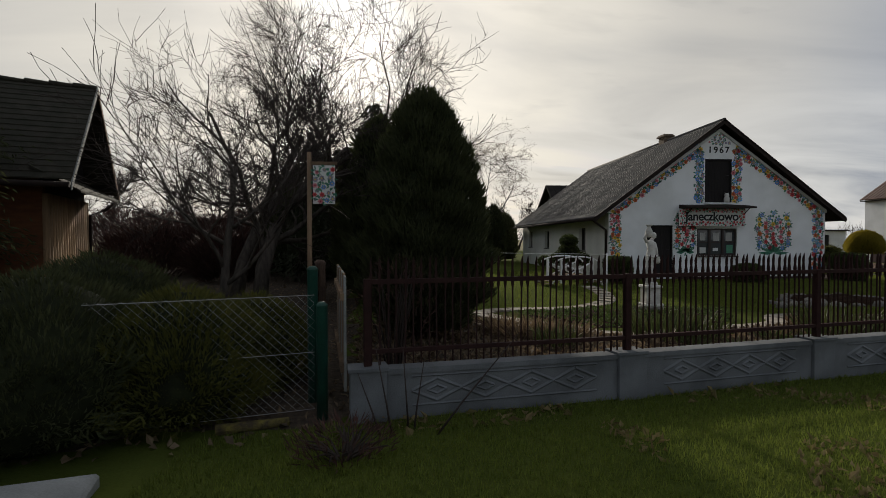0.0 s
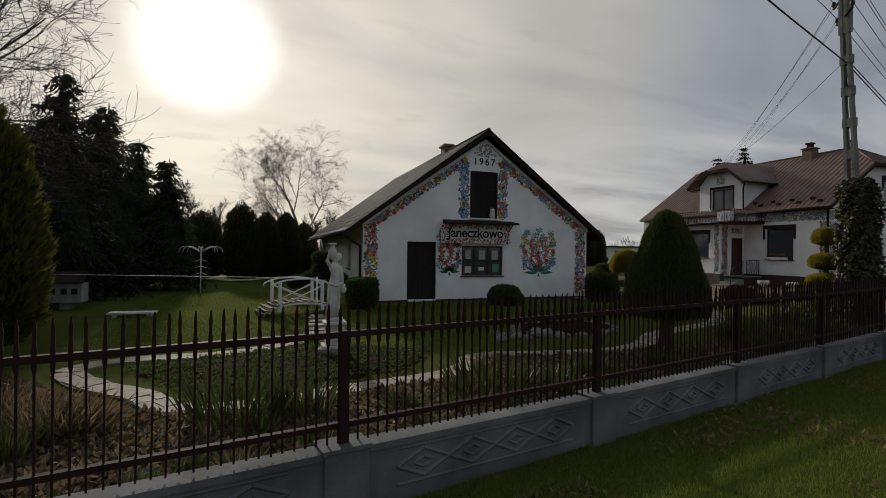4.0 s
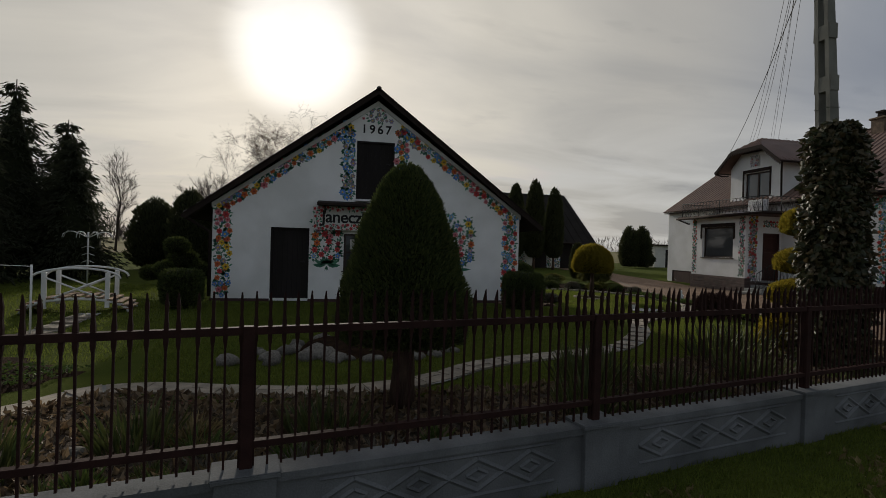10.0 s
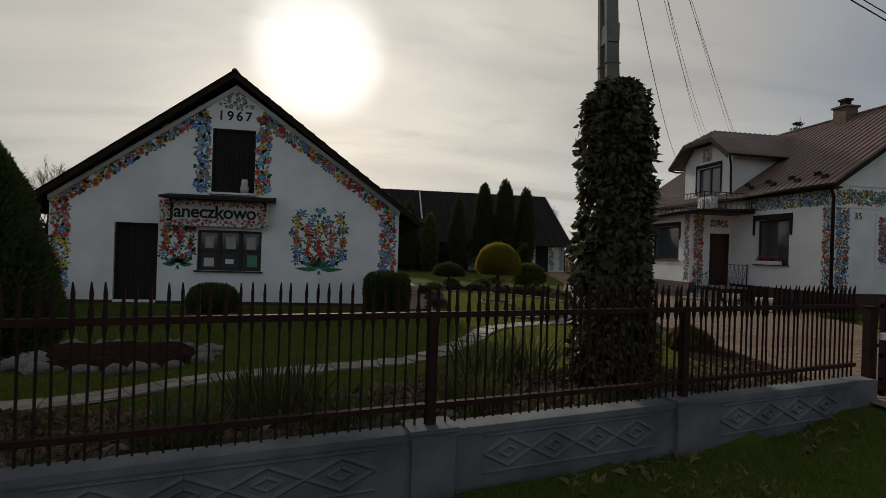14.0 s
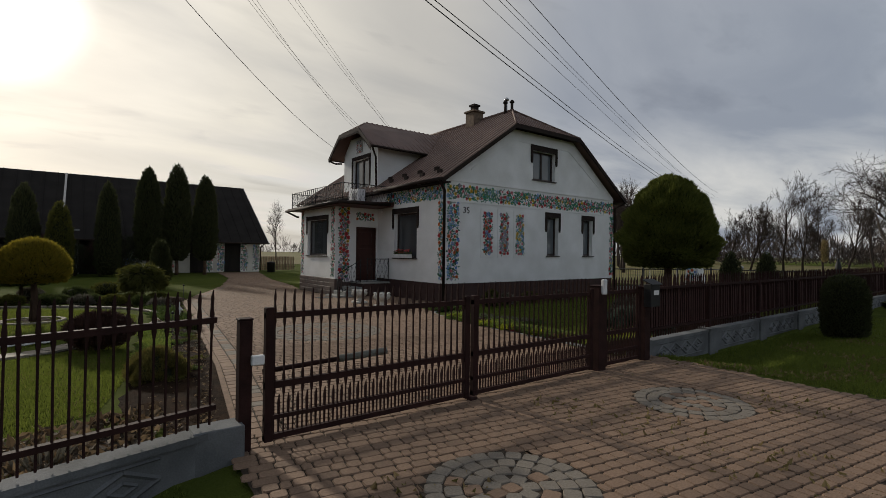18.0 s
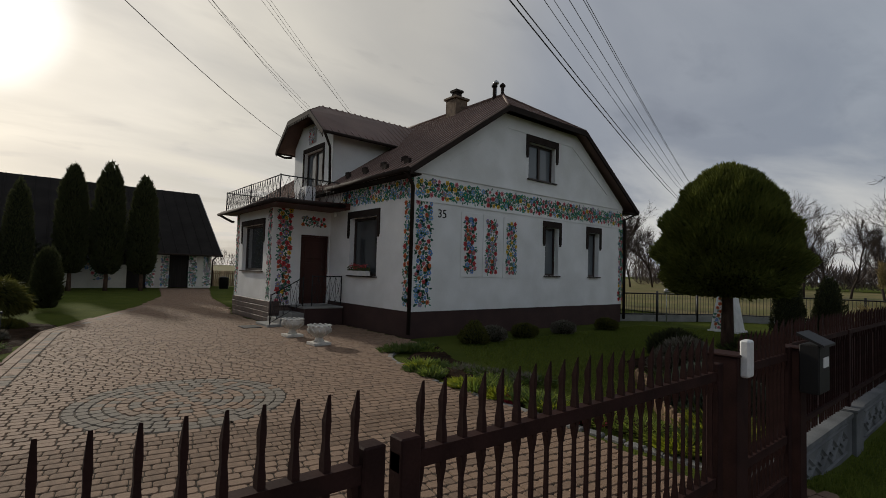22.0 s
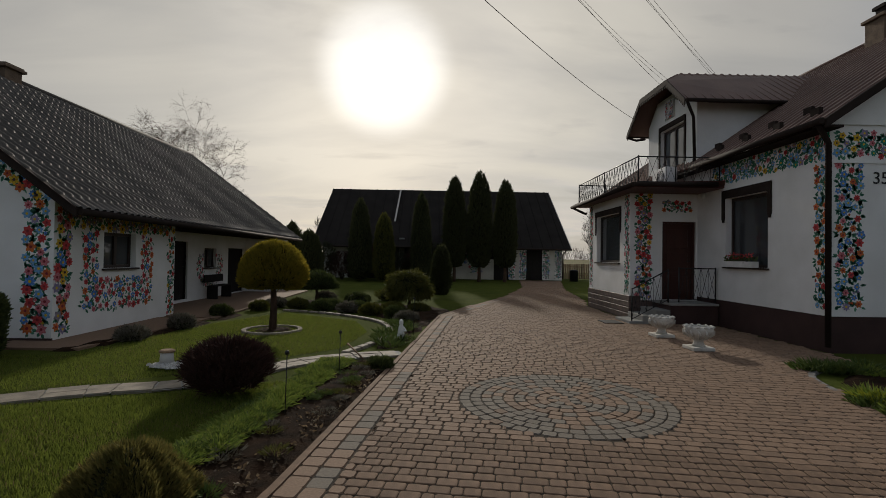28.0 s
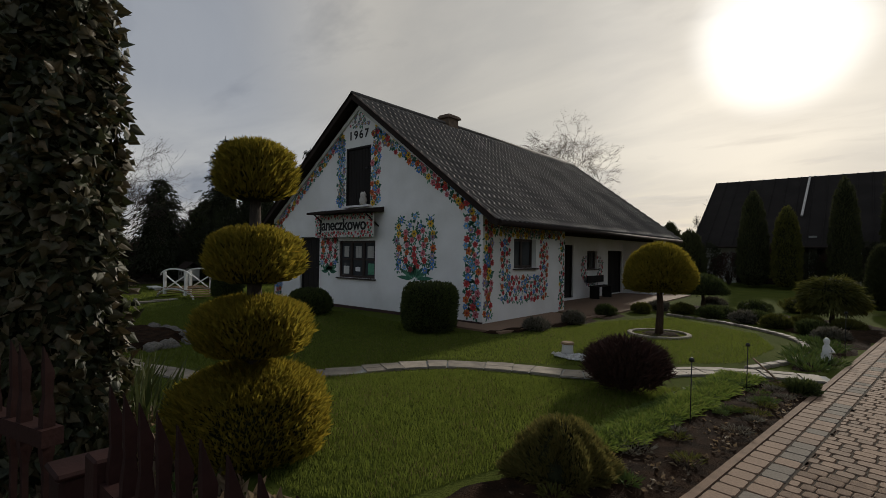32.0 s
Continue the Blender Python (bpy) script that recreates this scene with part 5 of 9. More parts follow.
for ex in (EX0 - 0.03, EX1 + 0.03):
    g = Geo()
    g.tube([(ex, CY0 - 0.25, EZ - 0.05), (ex, CY1 + 0.25, EZ - 0.08)], 0.06, 8)
    if ex < CA:
        g.tube([(ex, CY0 - 0.1, EZ - 0.08), (CX0 - 0.07, CY0 + 0.08, EZ - 0.45), (CX0 - 0.07, CY0 + 0.08, 0.1)], 0.045, 8)
    part("gutter", g, FASCIA, roof)
ch = part("chimney", Geo(), [], cot)
g = Geo()
g.box(11.78, 12.16, 21.0, 21.5, 5.3, 6.05)
g.box(11.71, 12.23, 20.93, 21.57, 6.05, 6.12)
g.box(11.75, 12.19, 20.97, 21.53, 6.12, 6.17)
part("brick_shaft", g, BRICKM, ch, bevel=0.01)


# painted flowers on the gable and the east wall
def PG(u, v, n):
    return (u, CY0 - n, v)


def PE(u, v, n):
    return (CX1 + n, u, v)


SPG, SZG = 0.145, 0.094
strip("flower_mural", cot, PG, (8.0, EAVE + 0.02), (11.25, APEX - 0.70), 0.30, 11, SPG, SZG)
strip("flower_mural", cot, PG, (12.65, APEX - 0.72), (15.95, EAVE + 0.02), 0.30, 12, SPG, SZG)
strip("flower_mural", cot, PG, (7.98, 0.15), (7.98, EAVE - 0.05), 0.36, 13, SPG, SZG, palette=(2, 4, 5, 3, 2, 6, 9))
strip("flower_mural", cot, PG, (15.93, 0.15), (15.93, EAVE - 0.05), 0.38, 14, SPG, SZG)
strip("flower_mural", cot, PG, (11.20, 2.86), (11.20, 4.75), 0.30, 15, SPG, SZG)
strip("flower_mural", cot, PG, (12.68, 2.86), (12.68, 4.85), 0.30, 16, SPG, SZG)
flowers("flower_mural", cot, PG, lambda u, v: abs(u - CA) < 0.9 * (5.48 - v) + 0.05 and v > 4.98 + 0.2 * abs(u - CA), (11.4, 12.5, 4.95, 5.45), 0.13, 0.065, 17, (9, 9, 3, 8), 4)
bouquet(cot, PG, 10.68, 1.22, [(7, 2, 2, 6), (2, 3, 2), (4, 2, 10), (4, 2, 3, 2), (9, 3, 2), (3, 2, 9), (3, 2)], 0.84, 0.19, 0.09, 18)
bouquet(cot, PG, 14.16, 1.15, [(6, 7, 10, 2, 6, 6), (6, 2, 2, 2, 6), (8, 4, 2, 3, 8), (4, 3, 2, 3, 4), (9, 4, 3, 3, 4, 9), (5, 3, 5, 3, 5), (5, 6, 6, 5), (6, 7, 6)], 1.46, 0.178, 0.092, 19)
strip("flower_mural", cot, PE, (17.62, 0.15), (17.62, 2.3), 0.28, 21, SPG, SZG)
strip("flower_mural", cot, PE, (21.12, 0.1), (21.12, 1.9), 0.24, 22, SPG, 0.06)
strip("flower_mural", cot, PE, (17.8, 2.12), (21.2, 2.12), 0.24, 23, SPG, SZG, palette=(4, 9, 5, 10, 9))
flowers("flower_mural", cot, PE, lambda u, v: (0.75 < max(abs((u - 19.20) / 1.12), (1.25 - v) / 0.83) < 1.0 and v < 1.85) or (abs(u - 19.20) > 0.72 and abs(u - 19.20) < 1.1 and 0.5 < v < 1.9) or (0.42 < v < 1.0 and abs(u - 19.20) < 1.05 and ((u - 19.20) / 1.1) ** 2 + ((v - 1.0) / 0.6) ** 2 < 1), (18.15, 20.5, 0.4, 1.95), 0.135, 0.078, 24, (2, 3, 6, 4, 6, 2), 5)


def PV(u, v, n):
    return (15.0 + n, u, v)


flowers("flower_mural", cot, PV, lambda u, v: 0.62 < math.hypot((u - 25.95) / 0.95, (v - 1.15) / 0.75) < 1.0 and v < 1.5, (24.9, 27.0, 0.45, 1.6), 0.15, 0.08, 25, (9, 8, 3), 5)
text_mesh("year_lettering", "1967", 0.33, BLACKP, cot, pose(11.94, CY0 - 0.006, 4.80, 90, 0, 0), bold=0.007, space=1.35)
# owl figure on the loft sill, canopy and sign board
g = Geo()
g.box(11.38, 12.52, CY0 - 0.12, CY0 - 0.001, 2.79, 2.838)
part("loft_sill", g, WHITE, cot)
owl = Geo()
owl.lathe([(0.05, 0), (0.09, 0.02), (0.105, 0.12), (0.09, 0.2), (0.075, 0.22), (0.085, 0.27), (0.07, 0.33), (0.03, 0.35)], 14, (12.24, CY0 - 0.06, 2.838))
for s in (-1, 1):
    owl.tube([(12.24 + 0.045 * s, CY0 - 0.06, 3.15), (12.24 + 0.06 * s, CY0 - 0.06, 3.22)], [0.02, 0.003], 5)
single("owl_figure", owl, STATUE, "small white plaster owl on the loft sill", "figurine")
cp = thing("door_canopy", (0, 0, 0), "dark flat canopy over the shop window and sign", "canopy")
g = Geo()
g.hexa([(10.42, CY0 - 0.62), (13.02, CY0 - 0.62), (13.02, CY0 - 0.002), (10.42, CY0 - 0.002)], [2.60, 2.60, 2.62, 2.62], [2.66, 2.66, 2.76, 2.76])
part("roof_board", g, FASCIA, cp)
for x in (10.62, 12.82):
    g = Geo()
    g.tube([(x, CY0 - 0.01, 2.25), (x, CY0 - 0.5, 2.6)], 0.02, 6)
    part("bracket", g, FASCIA, cp)
sg = thing("sign_board", (11.58, CY0 - 0.22, 2.28), "white wooden name board framed by painted roses", "sign")
g = Geo()
g.box(-1.28, 1.28, -0.015, 0.015, -0.32, 0.31)
part("board", g, OLDWHITE, sg)
for x in (-1.0, 1.0):
    g = Geo()
    g.tube([(x, 0, 0.30), (x, 0.02, 0.36)], 0.012, 6)
    part("hanger", g, IRON, sg)


def PS(u, v, n):
    return (u, -0.015 - n, v)


flowers("rose_painting", sg, PS, lambda u, v: abs(u) < 1.24 and abs(v) < 0.3 and not (abs(u) < 1.05 and -0.17 < v < 0.20), (-1.25, 1.25, -0.3, 0.3), 0.105, 0.05, 31, (2, 3, 2, 2, 10), 4)
text_mesh("lettering", "Janeczkowo", 0.45, BLACKP, sg, pose(-0.02, -0.022, 0.02, 90, 0, 0), bold=0.009, space=0.95)
text_mesh("house_number", "10", 0.11, PAINTS[9], sg, pose(-0.03, -0.022, 0.25, 90, 0, 0))
# veranda floor, bench
g = Geo()
g.hexa([(15.0, 21.3), (17.55, 20.6), (17.35, 30.0), (15.0, 30.0)], [-0.1] * 4, [0.02] * 4)
g.hexa([(15.6, 16.75), (17.15, 16.75), (17.45, 20.6), (CX1 + 0.002, 20.6), (CX1 + 0.002, CY0 - 0.002), (15.6, CY0 - 0.002)], [-0.1] * 6, [0.02] * 6)
single("veranda_floor", g, PAVER_J, "low brown paved terrace round the cottage corner", "paving", kind="structure")
bn = thing("bench", (15.35, 25.9, 0.02), "dark wooden garden bench against the veranda wall", "bench")
for k in range(3):
    g = Geo()
    g.box(-0.16 + 0.12 * k, -0.06 + 0.12 * k, -0.7, 0.7, 0.42, 0.45)
    part("seat_slat", g, DOOR_D, bn)
for s in (-0.55, 0.55):
    g = Geo()
    g.box(-0.16, 0.18, s - 0.03, s + 0.03, 0.0, 0.42)
    part("leg", g, DOOR_D, bn)
g = Geo()
g.box(-0.22, -0.18, -0.7, 0.7, 0.55, 0.80)
part("backrest", g, DOOR_D, bn)

# ---- white dwelling house ----
HX0, HX1, HY0, HY1 = 29.5, 38.75, 17.03, 28.5
HR, HZE, HZR = 34.2, 3.95, 7.40
HOUSE_AT = (0.1, 0.25, 0.0)
house = thing("white_house", HOUSE_AT, "white rendered house with brown sheet roof, dormer and flower borders", "house")
sw = part("south_wall", Geo(), [], house)
g = Geo()
gt = polyline([(HX0, 4.08), (32.45, 6.10), (35.95, 6.10), (HX1, 4.08)])
slab_wall(g, "x", HY0, 0.4, HX0, HX1, 0.62, gt, [(33.62, 34.86, 4.40, 5.48), (34.45, 35.10, 1.56, 3.02), (36.68, 37.30, 1.56, 3.02)])
part("render_coat", g, WHITE, sw)
g = Geo()
slab_wall(g, "x", HY0 + 0.02, 0.38, HX0 + 0.02, HX1 - 0.02, -0.1, level(0.618))
part("plinth", g, PLINTH, sw)
# string course and gable moulding
g = Geo()
g.box(HX0, HX1, HY0 - 0.03, HY0 - 0.001, 3.96, 4.03)
g.box(HX0, HX1, HY0 - 0.02, HY0 - 0.001, 3.29, 3.34)
for a, b in (((30.6, 4.42), (32.7, 5.72)), ((32.7, 5.72), (35.7, 5.72)), ((35.7, 5.72), (37.75, 4.42))):
    d = Vector((b[0] - a[0], 0, b[1] - a[1])).normalized()
    nn = Vector((-d.z, 0, d.x)) * 0.025
    A, B = Vector((a[0], HY0 - 0.001, a[1])), Vector((b[0], HY0 - 0.001, b[1]))
    g.prism([A - nn, B - nn, B + nn, A + nn], (0, -0.018, 0))
part("moulding", g, WHITE, sw)
ww = part("west_wall", Geo(), [], house)
g = Geo()
slab_wall(g, "y", HX0, 0.4, HY0 + 0.402, HY1, 0.62, level(3.93), [(18.60, 20.06, 1.42, 3.02)])
part("render_coat", g, WHITE, ww)
g = Geo()
slab_wall(g, "y", HX0 + 0.02, 0.38, HY0 + 0.402, HY1 - 0.02, -0.1, level(0.618))
part("plinth", g, PLINTH, ww)
g = Geo()
slab_wall(g, "y", HX1 - 0.4, 0.4, HY0 + 0.402, HY1, -0.1, level(3.93))
slab_wall(g, "x", HY1, 0.4, HX0, HX1, -0.1, gt)
part("back_wall", g, WHITE, house)
window(house, "x", HY0, -1, 33.62, 34.86, 4.40, 5.48, (0.5,), (), BROWNPAINT, GLASS_B, 0.14)
surround(house, "x", HY0, -1, 33.62, 34.86, 5.48, 0.42, 0.13)
for a, b in ((34.45, 35.10), (36.68, 37.30)):
    window(house, "x", HY0, -1, a, b, 1.56, 3.02, (), (), BROWNPAINT, GLASS_B, 0.16)
    surround(house, "x", HY0, -1, a, b, 3.02, 0.5, 0.12)
window(house, "y", HX0, -1, 18.60, 20.06, 1.42, 3.02, (), (), BROWNPAINT, GLASS, 0.14, curtain=True)
surround(house, "y", HX0, -1, 18.60, 20.06, 3.02, 0.5, 0.12)
fb = thing("window_flower_box", (29.52, 19.60, 1.42), "white window box with red blooming geraniums", "flower box")
g = Geo()
g.hexa([(-0.10, -0.5), (0.06, -0.5), (0.06, 0.5), (-0.10, 0.5)], [0.0] * 4, [0.13] * 4)
part("box", g, WHITEP, fb)
rn = np.random.default_rng(3)
ps = np.stack([rn.uniform(-0.1, 0.05, 160), rn.uniform(-0.5, 0.5, 160), rn.uniform(0.1, 0.22, 160)], 1)
part("leaves", leaves_mesh("leaves", ps, rn.normal(0, 1, (160, 3)) + [0, 0, 1], 0.07, 0.05, BOX, rn), None, fb)
ps = np.stack([rn.uniform(-0.1, 0.03, 60), rn.uniform(-0.45, 0.45, 60), rn.uniform(0.2, 0.32, 60)], 1)
part("blossom", leaves_mesh("blossom", ps, rn.normal(0, 1, (60, 3)), 0.05, 0.05, PAINTS[2], rn), None, fb)

# roof of ribbed sheet
hroof = part("roof", Geo(), [], house)


def ribbed(parent, corners, across, up, step=0.30, material=ROOF_B, th=0.05, rib=0.028, name="roof_sheet"):
    """A planar roof polygon with standing ribs; across and up are unit directions in the plane."""
    C = [Vector(c) for c in corners]
    A, U = Vector(across).normalized(), Vector(up).normalized()
    N = A.cross(U).normalized()
    if N.z < 0:
        N = -N
    g = Geo()
    g.prism(C, -N * th)
    o = C[0]
    pa = [((c - o).dot(A), (c - o).dot(U)) for c in C]
    lo, hi = min(p[0] for p in pa), max(p[0] for p in pa)
    k = lo + 0.12
    while k < hi - 0.05:
        zs = []
        for (a0, u0), (a1, u1) in zip(pa, pa[1:] + pa[:1]):
            if (a0 - k) * (a1 - k) < 0:
                zs.append(u0 + (u1 - u0) * (k - a0) / (a1 - a0))
        if len(zs) >= 2 and max(zs) - min(zs) > 0.1:
            p, q = o + A * k + U * min(zs), o + A * k + U * max(zs)
            s = Geo()
            s.prism([p - A * 0.03, p + A * 0.03, p + A * 0.018 + N * rib, p - A * 0.018 + N * rib], q - p)
            part("standing_seam", s, material, parent)
        k += step
    return part(name, g, material, parent)


E0, E1 = 29.15, 39.25
YF, YB = 16.70, 28.95
hz = HZE + (6.15 - HZE)
ribbed(hroof, [(E0, YF, HZE), (32.40, YF, 6.19), (HR, 18.70, 7.43), (HR, YB, 7.43), (E0, YB, HZE)], (0, 1, 0), (HR - E0, 0, 7.43 - HZE), 0.26)
ribbed(hroof, [(E1, YF, HZE), (36.00, YF, 6.19), (HR, 18.70, 7.43), (HR, YB, 7.43), (E1, YB, HZE)], (0, 1, 0), (HR - E1, 0, 7.43 - HZE), 0.26)
ribbed(hroof, [(32.40, YF, 6.19), (36.00, YF, 6.19), (HR, 18.70, 7.43)], (1, 0, 0), (0, 2.02, 1.24), 0.26)
g = Geo()
for a, b in (((E0, HZE), (32.40, 6.19)), ((32.40, 6.19), (36.00, 6.19)), ((36.00, 6.19), (E1, HZE))):
    g.prism([(a[0], YF - 0.03, a[1] + 0.02), (b[0], YF - 0.03, b[1] + 0.02), (b[0], YF - 0.03, b[1] - 0.14), (a[0], YF - 0.03, a[1] - 0.14)], (0, 0.05, 0))
part("bargeboard", g, FASCIA, hroof)
g = Geo()
g.tube([(HR, 18.65, 7.45), (HR, YB, 7.45)], 0.06, 8)
g.tube([(32.40, YF, 6.2), (HR, 18.70, 7.45), (36.00, YF, 6.2)], 0.045, 6)
part("ridge_cap", g, ROOF_B, hroof)
g = Geo()
g.box(E0 + 0.02, HX0 - 0.001, YF + 0.03, YB - 0.02, 3.84, 3.88)
part("soffit", g, FASCIA, hroof)
g = Geo()
g.box(HX1 + 0.001, E1 - 0.02, YF + 0.03, YB - 0.02, 3.84, 3.88)
part("soffit", g, FASCIA, hroof)
g = Geo()
g.tube([(E0 - 0.05, YF, 3.93), (E0 - 0.05, 20.9, 3.91)], 0.06, 8)
part("gutter", g, FASCIA, hroof)
g = Geo()
g.tube([(E0 - 0.03, YF + 0.1, 3.88), (HX0 - 0.07, HY0 - 0.06, 3.62), (HX0 - 0.07, HY0 - 0.06, 0.1)], 0.05, 8)
part("gutter", g, FASCIA, hroof)
g = Geo()
g.tube([(E1 + 0.05, YF, 3.93), (E1 + 0.05, YB, 3.91)], 0.06, 8)
part("gutter", g, FASCIA, hroof)
g = Geo()
g.tube([(E1 + 0.03, YF + 0.1, 3.86), (HX1 + 0.07, HY0 - 0.06, 3.62), (HX1 + 0.07, HY0 - 0.06, 0.1)], 0.05, 8)
part("gutter", g, FASCIA, hroof)
for k in range(8):
    g = Geo()
    y = 17.4 + 0.5 * k
    for x in (29.55 + 0.25 * (k % 2),):
        z = HZE + (x - E0) * (7.43 - HZE) / (HR - E0)
        g.box(x - 0.03, x + 0.05, y - 0.1, y + 0.1, z + 0.0, z + 0.13)
    part("snow_guard", g, FASCIA, hroof)
# dormer over the balcony
dm = part("dormer", Geo(), [], house)
DY0, DY1, DRY = 21.35, 24.25, 22.8
g = Geo()
dtop = polyline([(DY0, 5.75), (21.95, 6.38), (23.65, 6.38), (DY1, 5.75)])
slab_wall(g, "y", HX0 - 0.001, 0.3, DY0, DY1, 3.931, dtop, [(22.0, 23.4, 4.0, 5.42)])
for y in (DY0, DY1 - 0.2):
    g.prism([(HX0 + 0.30, y, 4.2), (31.75, y, 5.72), (HX0 + 0.30, y, 5.72)], (0, 0.2, 0))
part("wall", g, WHITE, dm)
for sgn, ey in ((-1, 20.93), (1, 24.67)):
    ym = DRY + sgn * 0.86
    ribbed(dm, [(28.95, ey, 5.66), (28.95, ym, 6.50), (29.75, DRY, 7.03), (33.62, DRY, 7.03), (31.63, ey, 5.66)], (1, 0, 0), (0, DRY - ey, 7.03 - 5.66), 0.24)
ribbed(dm, [(28.95, DRY - 0.86, 6.50), (28.95, DRY + 0.86, 6.50), (29.75, DRY, 7.03)], (0, 1, 0), (0.8, 0, 0.53), 0.2)
g = Geo()
for a, b in (((20.93, 5.66), (21.94, 6.50)), ((21.94, 6.50), (23.66, 6.50)), ((23.66, 6.50), (24.67, 5.66))):
    g.prism([(28.94, a[0], a[1] + 0.02), (28.94, b[0], b[1] + 0.02), (28.94, b[0], b[1] - 0.13), (28.94, a[0], a[1] - 0.13)], (0.03, 0, 0))
    n = 12
    for k in range(n):
        t0, t1 = k / n, (k + 1) / n
        q = [(a[0] + (b[0] - a[0]) * t, a[1] + (b[1] - a[1]) * t - 0.13) for t in (t0, t1)]
        g.prism([(28.945, q[0][0], q[0][1]), (28.945, q[1][0], q[1][1]), (28.945, 0.5 * (q[0][0] + q[1][0]), 0.5 * (q[0][1] + q[1][1]) - 0.09)], (0.02, 0, 0))
part("bargeboard", g, FASCIA, dm)
g = Geo()
g.tube([(28.97, 20.88, 5.63), (31.55, 20.88, 5.61)], 0.05, 8)
part("gutter", g, FASCIA, dm)
g = Geo()
g.tube([(29.0, 20.90, 5.59), (29.35, 21.25, 5.3), (29.4, 21.27, 4.0)], 0.04, 8)
part("gutter", g, FASCIA, dm)
g = Geo()
g.tube([(28.97, 24.72, 5.63), (31.55, 24.72, 5.61)], 0.05, 8)
part("gutter", g, FASCIA, dm)
g = Geo()
g.tube([(28.97, 24.72, 5.59), (29.2, 24.5, 5.45), (29.4, 24.3, 5.45)], 0.04, 8)
part("gutter", g, FASCIA, dm)
window(house, "y", HX0 - 0.001, -1, 22.0, 23.4, 4.0, 5.42, (0.5,), (), BROWNPAINT, GLASS_B, 0.1, curtain=True)
surround(house, "y", HX0 - 0.002, -1, 22.0, 23.4, 5.44, 1.1, 0.09)
g = Geo()
g.box(HX0 - 0.05, HX0 - 0.003, 22.56, 23.02, 5.72, 6.2)
part("painted_niche", g, OLDWHITE, dm)
# porch with the balcony on it
PX0, PY0, PY1 = 27.73, 21.3, 24.6
porch = part("porch", Geo(), [], house)
g = Geo()
slab_wall(g, "x", PY0, 0.3, PX0, HX0 - 0.001, 0.5, level(3.28), [(28.58, 29.46, 0.52, 2.56)])
slab_wall(g, "y", PX0, 0.3, PY0 + 0.301, PY1, 0.62, level(3.28), [(22.0, 23.9, 1.46, 2.85)])
slab_wall(g, "x", PY1 - 0.3, 0.3, PX0 + 0.301, HX0 - 0.001, 0.5, level(3.28))
part("wall", g, WHITE, porch)
g = Geo()
for k in range(4):
    z = 0.0 + 0.155 * k
    g.box(PX0 - 0.03, PX0 + 0.28, PY0 - 0.03, PY1 + 0.03, z + 0.004, z + 0.15)
    g.box(PX0 + 0.281, HX0 - 0.002, PY0 - 0.025, PY0 + 0.28, z + 0.004, min(z + 0.15, 0.5))
part("plinth_tiles", g, PLINTH_P, porch, bevel=0.006)
door(house, "x", PY0, -1, 28.58, 29.46, 0.52, 2.56, DOOR_B, 3)
window(house, "y", PX0, -1, 22.0, 23.9, 1.46, 2.85, (), (), BROWNPAINT, GLASS, 0.12, curtain=True)
surround(house, "y", PX0, -1, 22.0, 23.9, 2.85, 0.5, 0.1)
g = Geo()
g.hexa([(27.36, 20.12), (HX0 - 0.002, 20.12), (HX0 - 0.002, 25.16), (27.36, 25.16)], [3.28] * 4, [3.34] * 4)
g.hexa([(27.34, 20.10), (HX0 - 0.003, 20.10), (HX0 - 0.003, 25.18), (27.34, 25.18)], [3.341] * 4, [3.38, 3.46, 3.46, 3.38])
part("roof_slab", g, mat("red_brown_sheet", (0.085, 0.028, 0.022), 0.5, (0.06, 0.022, 0.018), 2, 60, 0.05), porch)
g = Geo()
g.tube([(27.30, 20.05, 3.33), (27.30, 25.22, 3.29)], 0.055, 8)
part("gutter", g, FASCIA, porch)
g = Geo()
g.tube([(27.30, 20.05, 3.33), (HX0 - 0.2, 20.05, 3.36)], 0.055, 8)
part("gutter", g, FASCIA, porch)
g = Geo()
g.tube([(27.32, 25.12, 3.26), (27.6, 24.75, 3.05), (27.66, 24.7, 3.05)], 0.04, 8)
part("gutter", g, FASCIA, porch)


def lattice_rail(name, pts, zb, zt, label, cell=0.2, parent=None, slope=None):
    """An iron railing along a line with posts, two rails and crossing bars."""
    top = thing(name, HOUSE_AT, label, "railing")
    zz = slope or [0.0] * len(pts)
    for i, (a, b) in enumerate(zip(pts, pts[1:])):
        d0, d1 = zz[i], zz[i + 1]
        for z in (zb + 0.05, zt):
            g = Geo()
            g.tube([(a[0], a[1], z + d0), (b[0], b[1], z + d1)], 0.016 if z == zt else 0.01, 6)
            part("rail", g, IRON, top)
        ln = math.hypot(b[0] - a[0], b[1] - a[1])
        n = max(2, round(ln / cell))
        g = Geo()
        for k in range(n):
            p = [(a[0] + (b[0] - a[0]) * t, a[1] + (b[1] - a[1]) * t, d0 + (d1 - d0) * t) for t in (k / n, (k + 1) / n)]
            g.tube([(p[0][0], p[0][1], zb + 0.05 + p[0][2]), (p[0][0], p[0][1], zt + p[0][2])], 0.007, 4, cap=False)
            g.tube([(p[0][0], p[0][1], zb + 0.05 + p[0][2]), (p[1][0], p[1][1], zt + p[1][2])], 0.006, 4, cap=False)
            g.tube([(p[1][0], p[1][1], zb + 0.05 + p[1][2]), (p[0][0], p[0][1], zt + p[0][2])], 0.006, 4, cap=False)
        part("lattice", g, IRON, top)
    for p, d in zip(pts, zz):
        g = Geo()
        g.tube([(p[0], p[1], zb + d - 0.02), (p[0], p[1], zt + d + 0.03)], 0.018, 6)
        part("post", g, IRON, top)
    return top


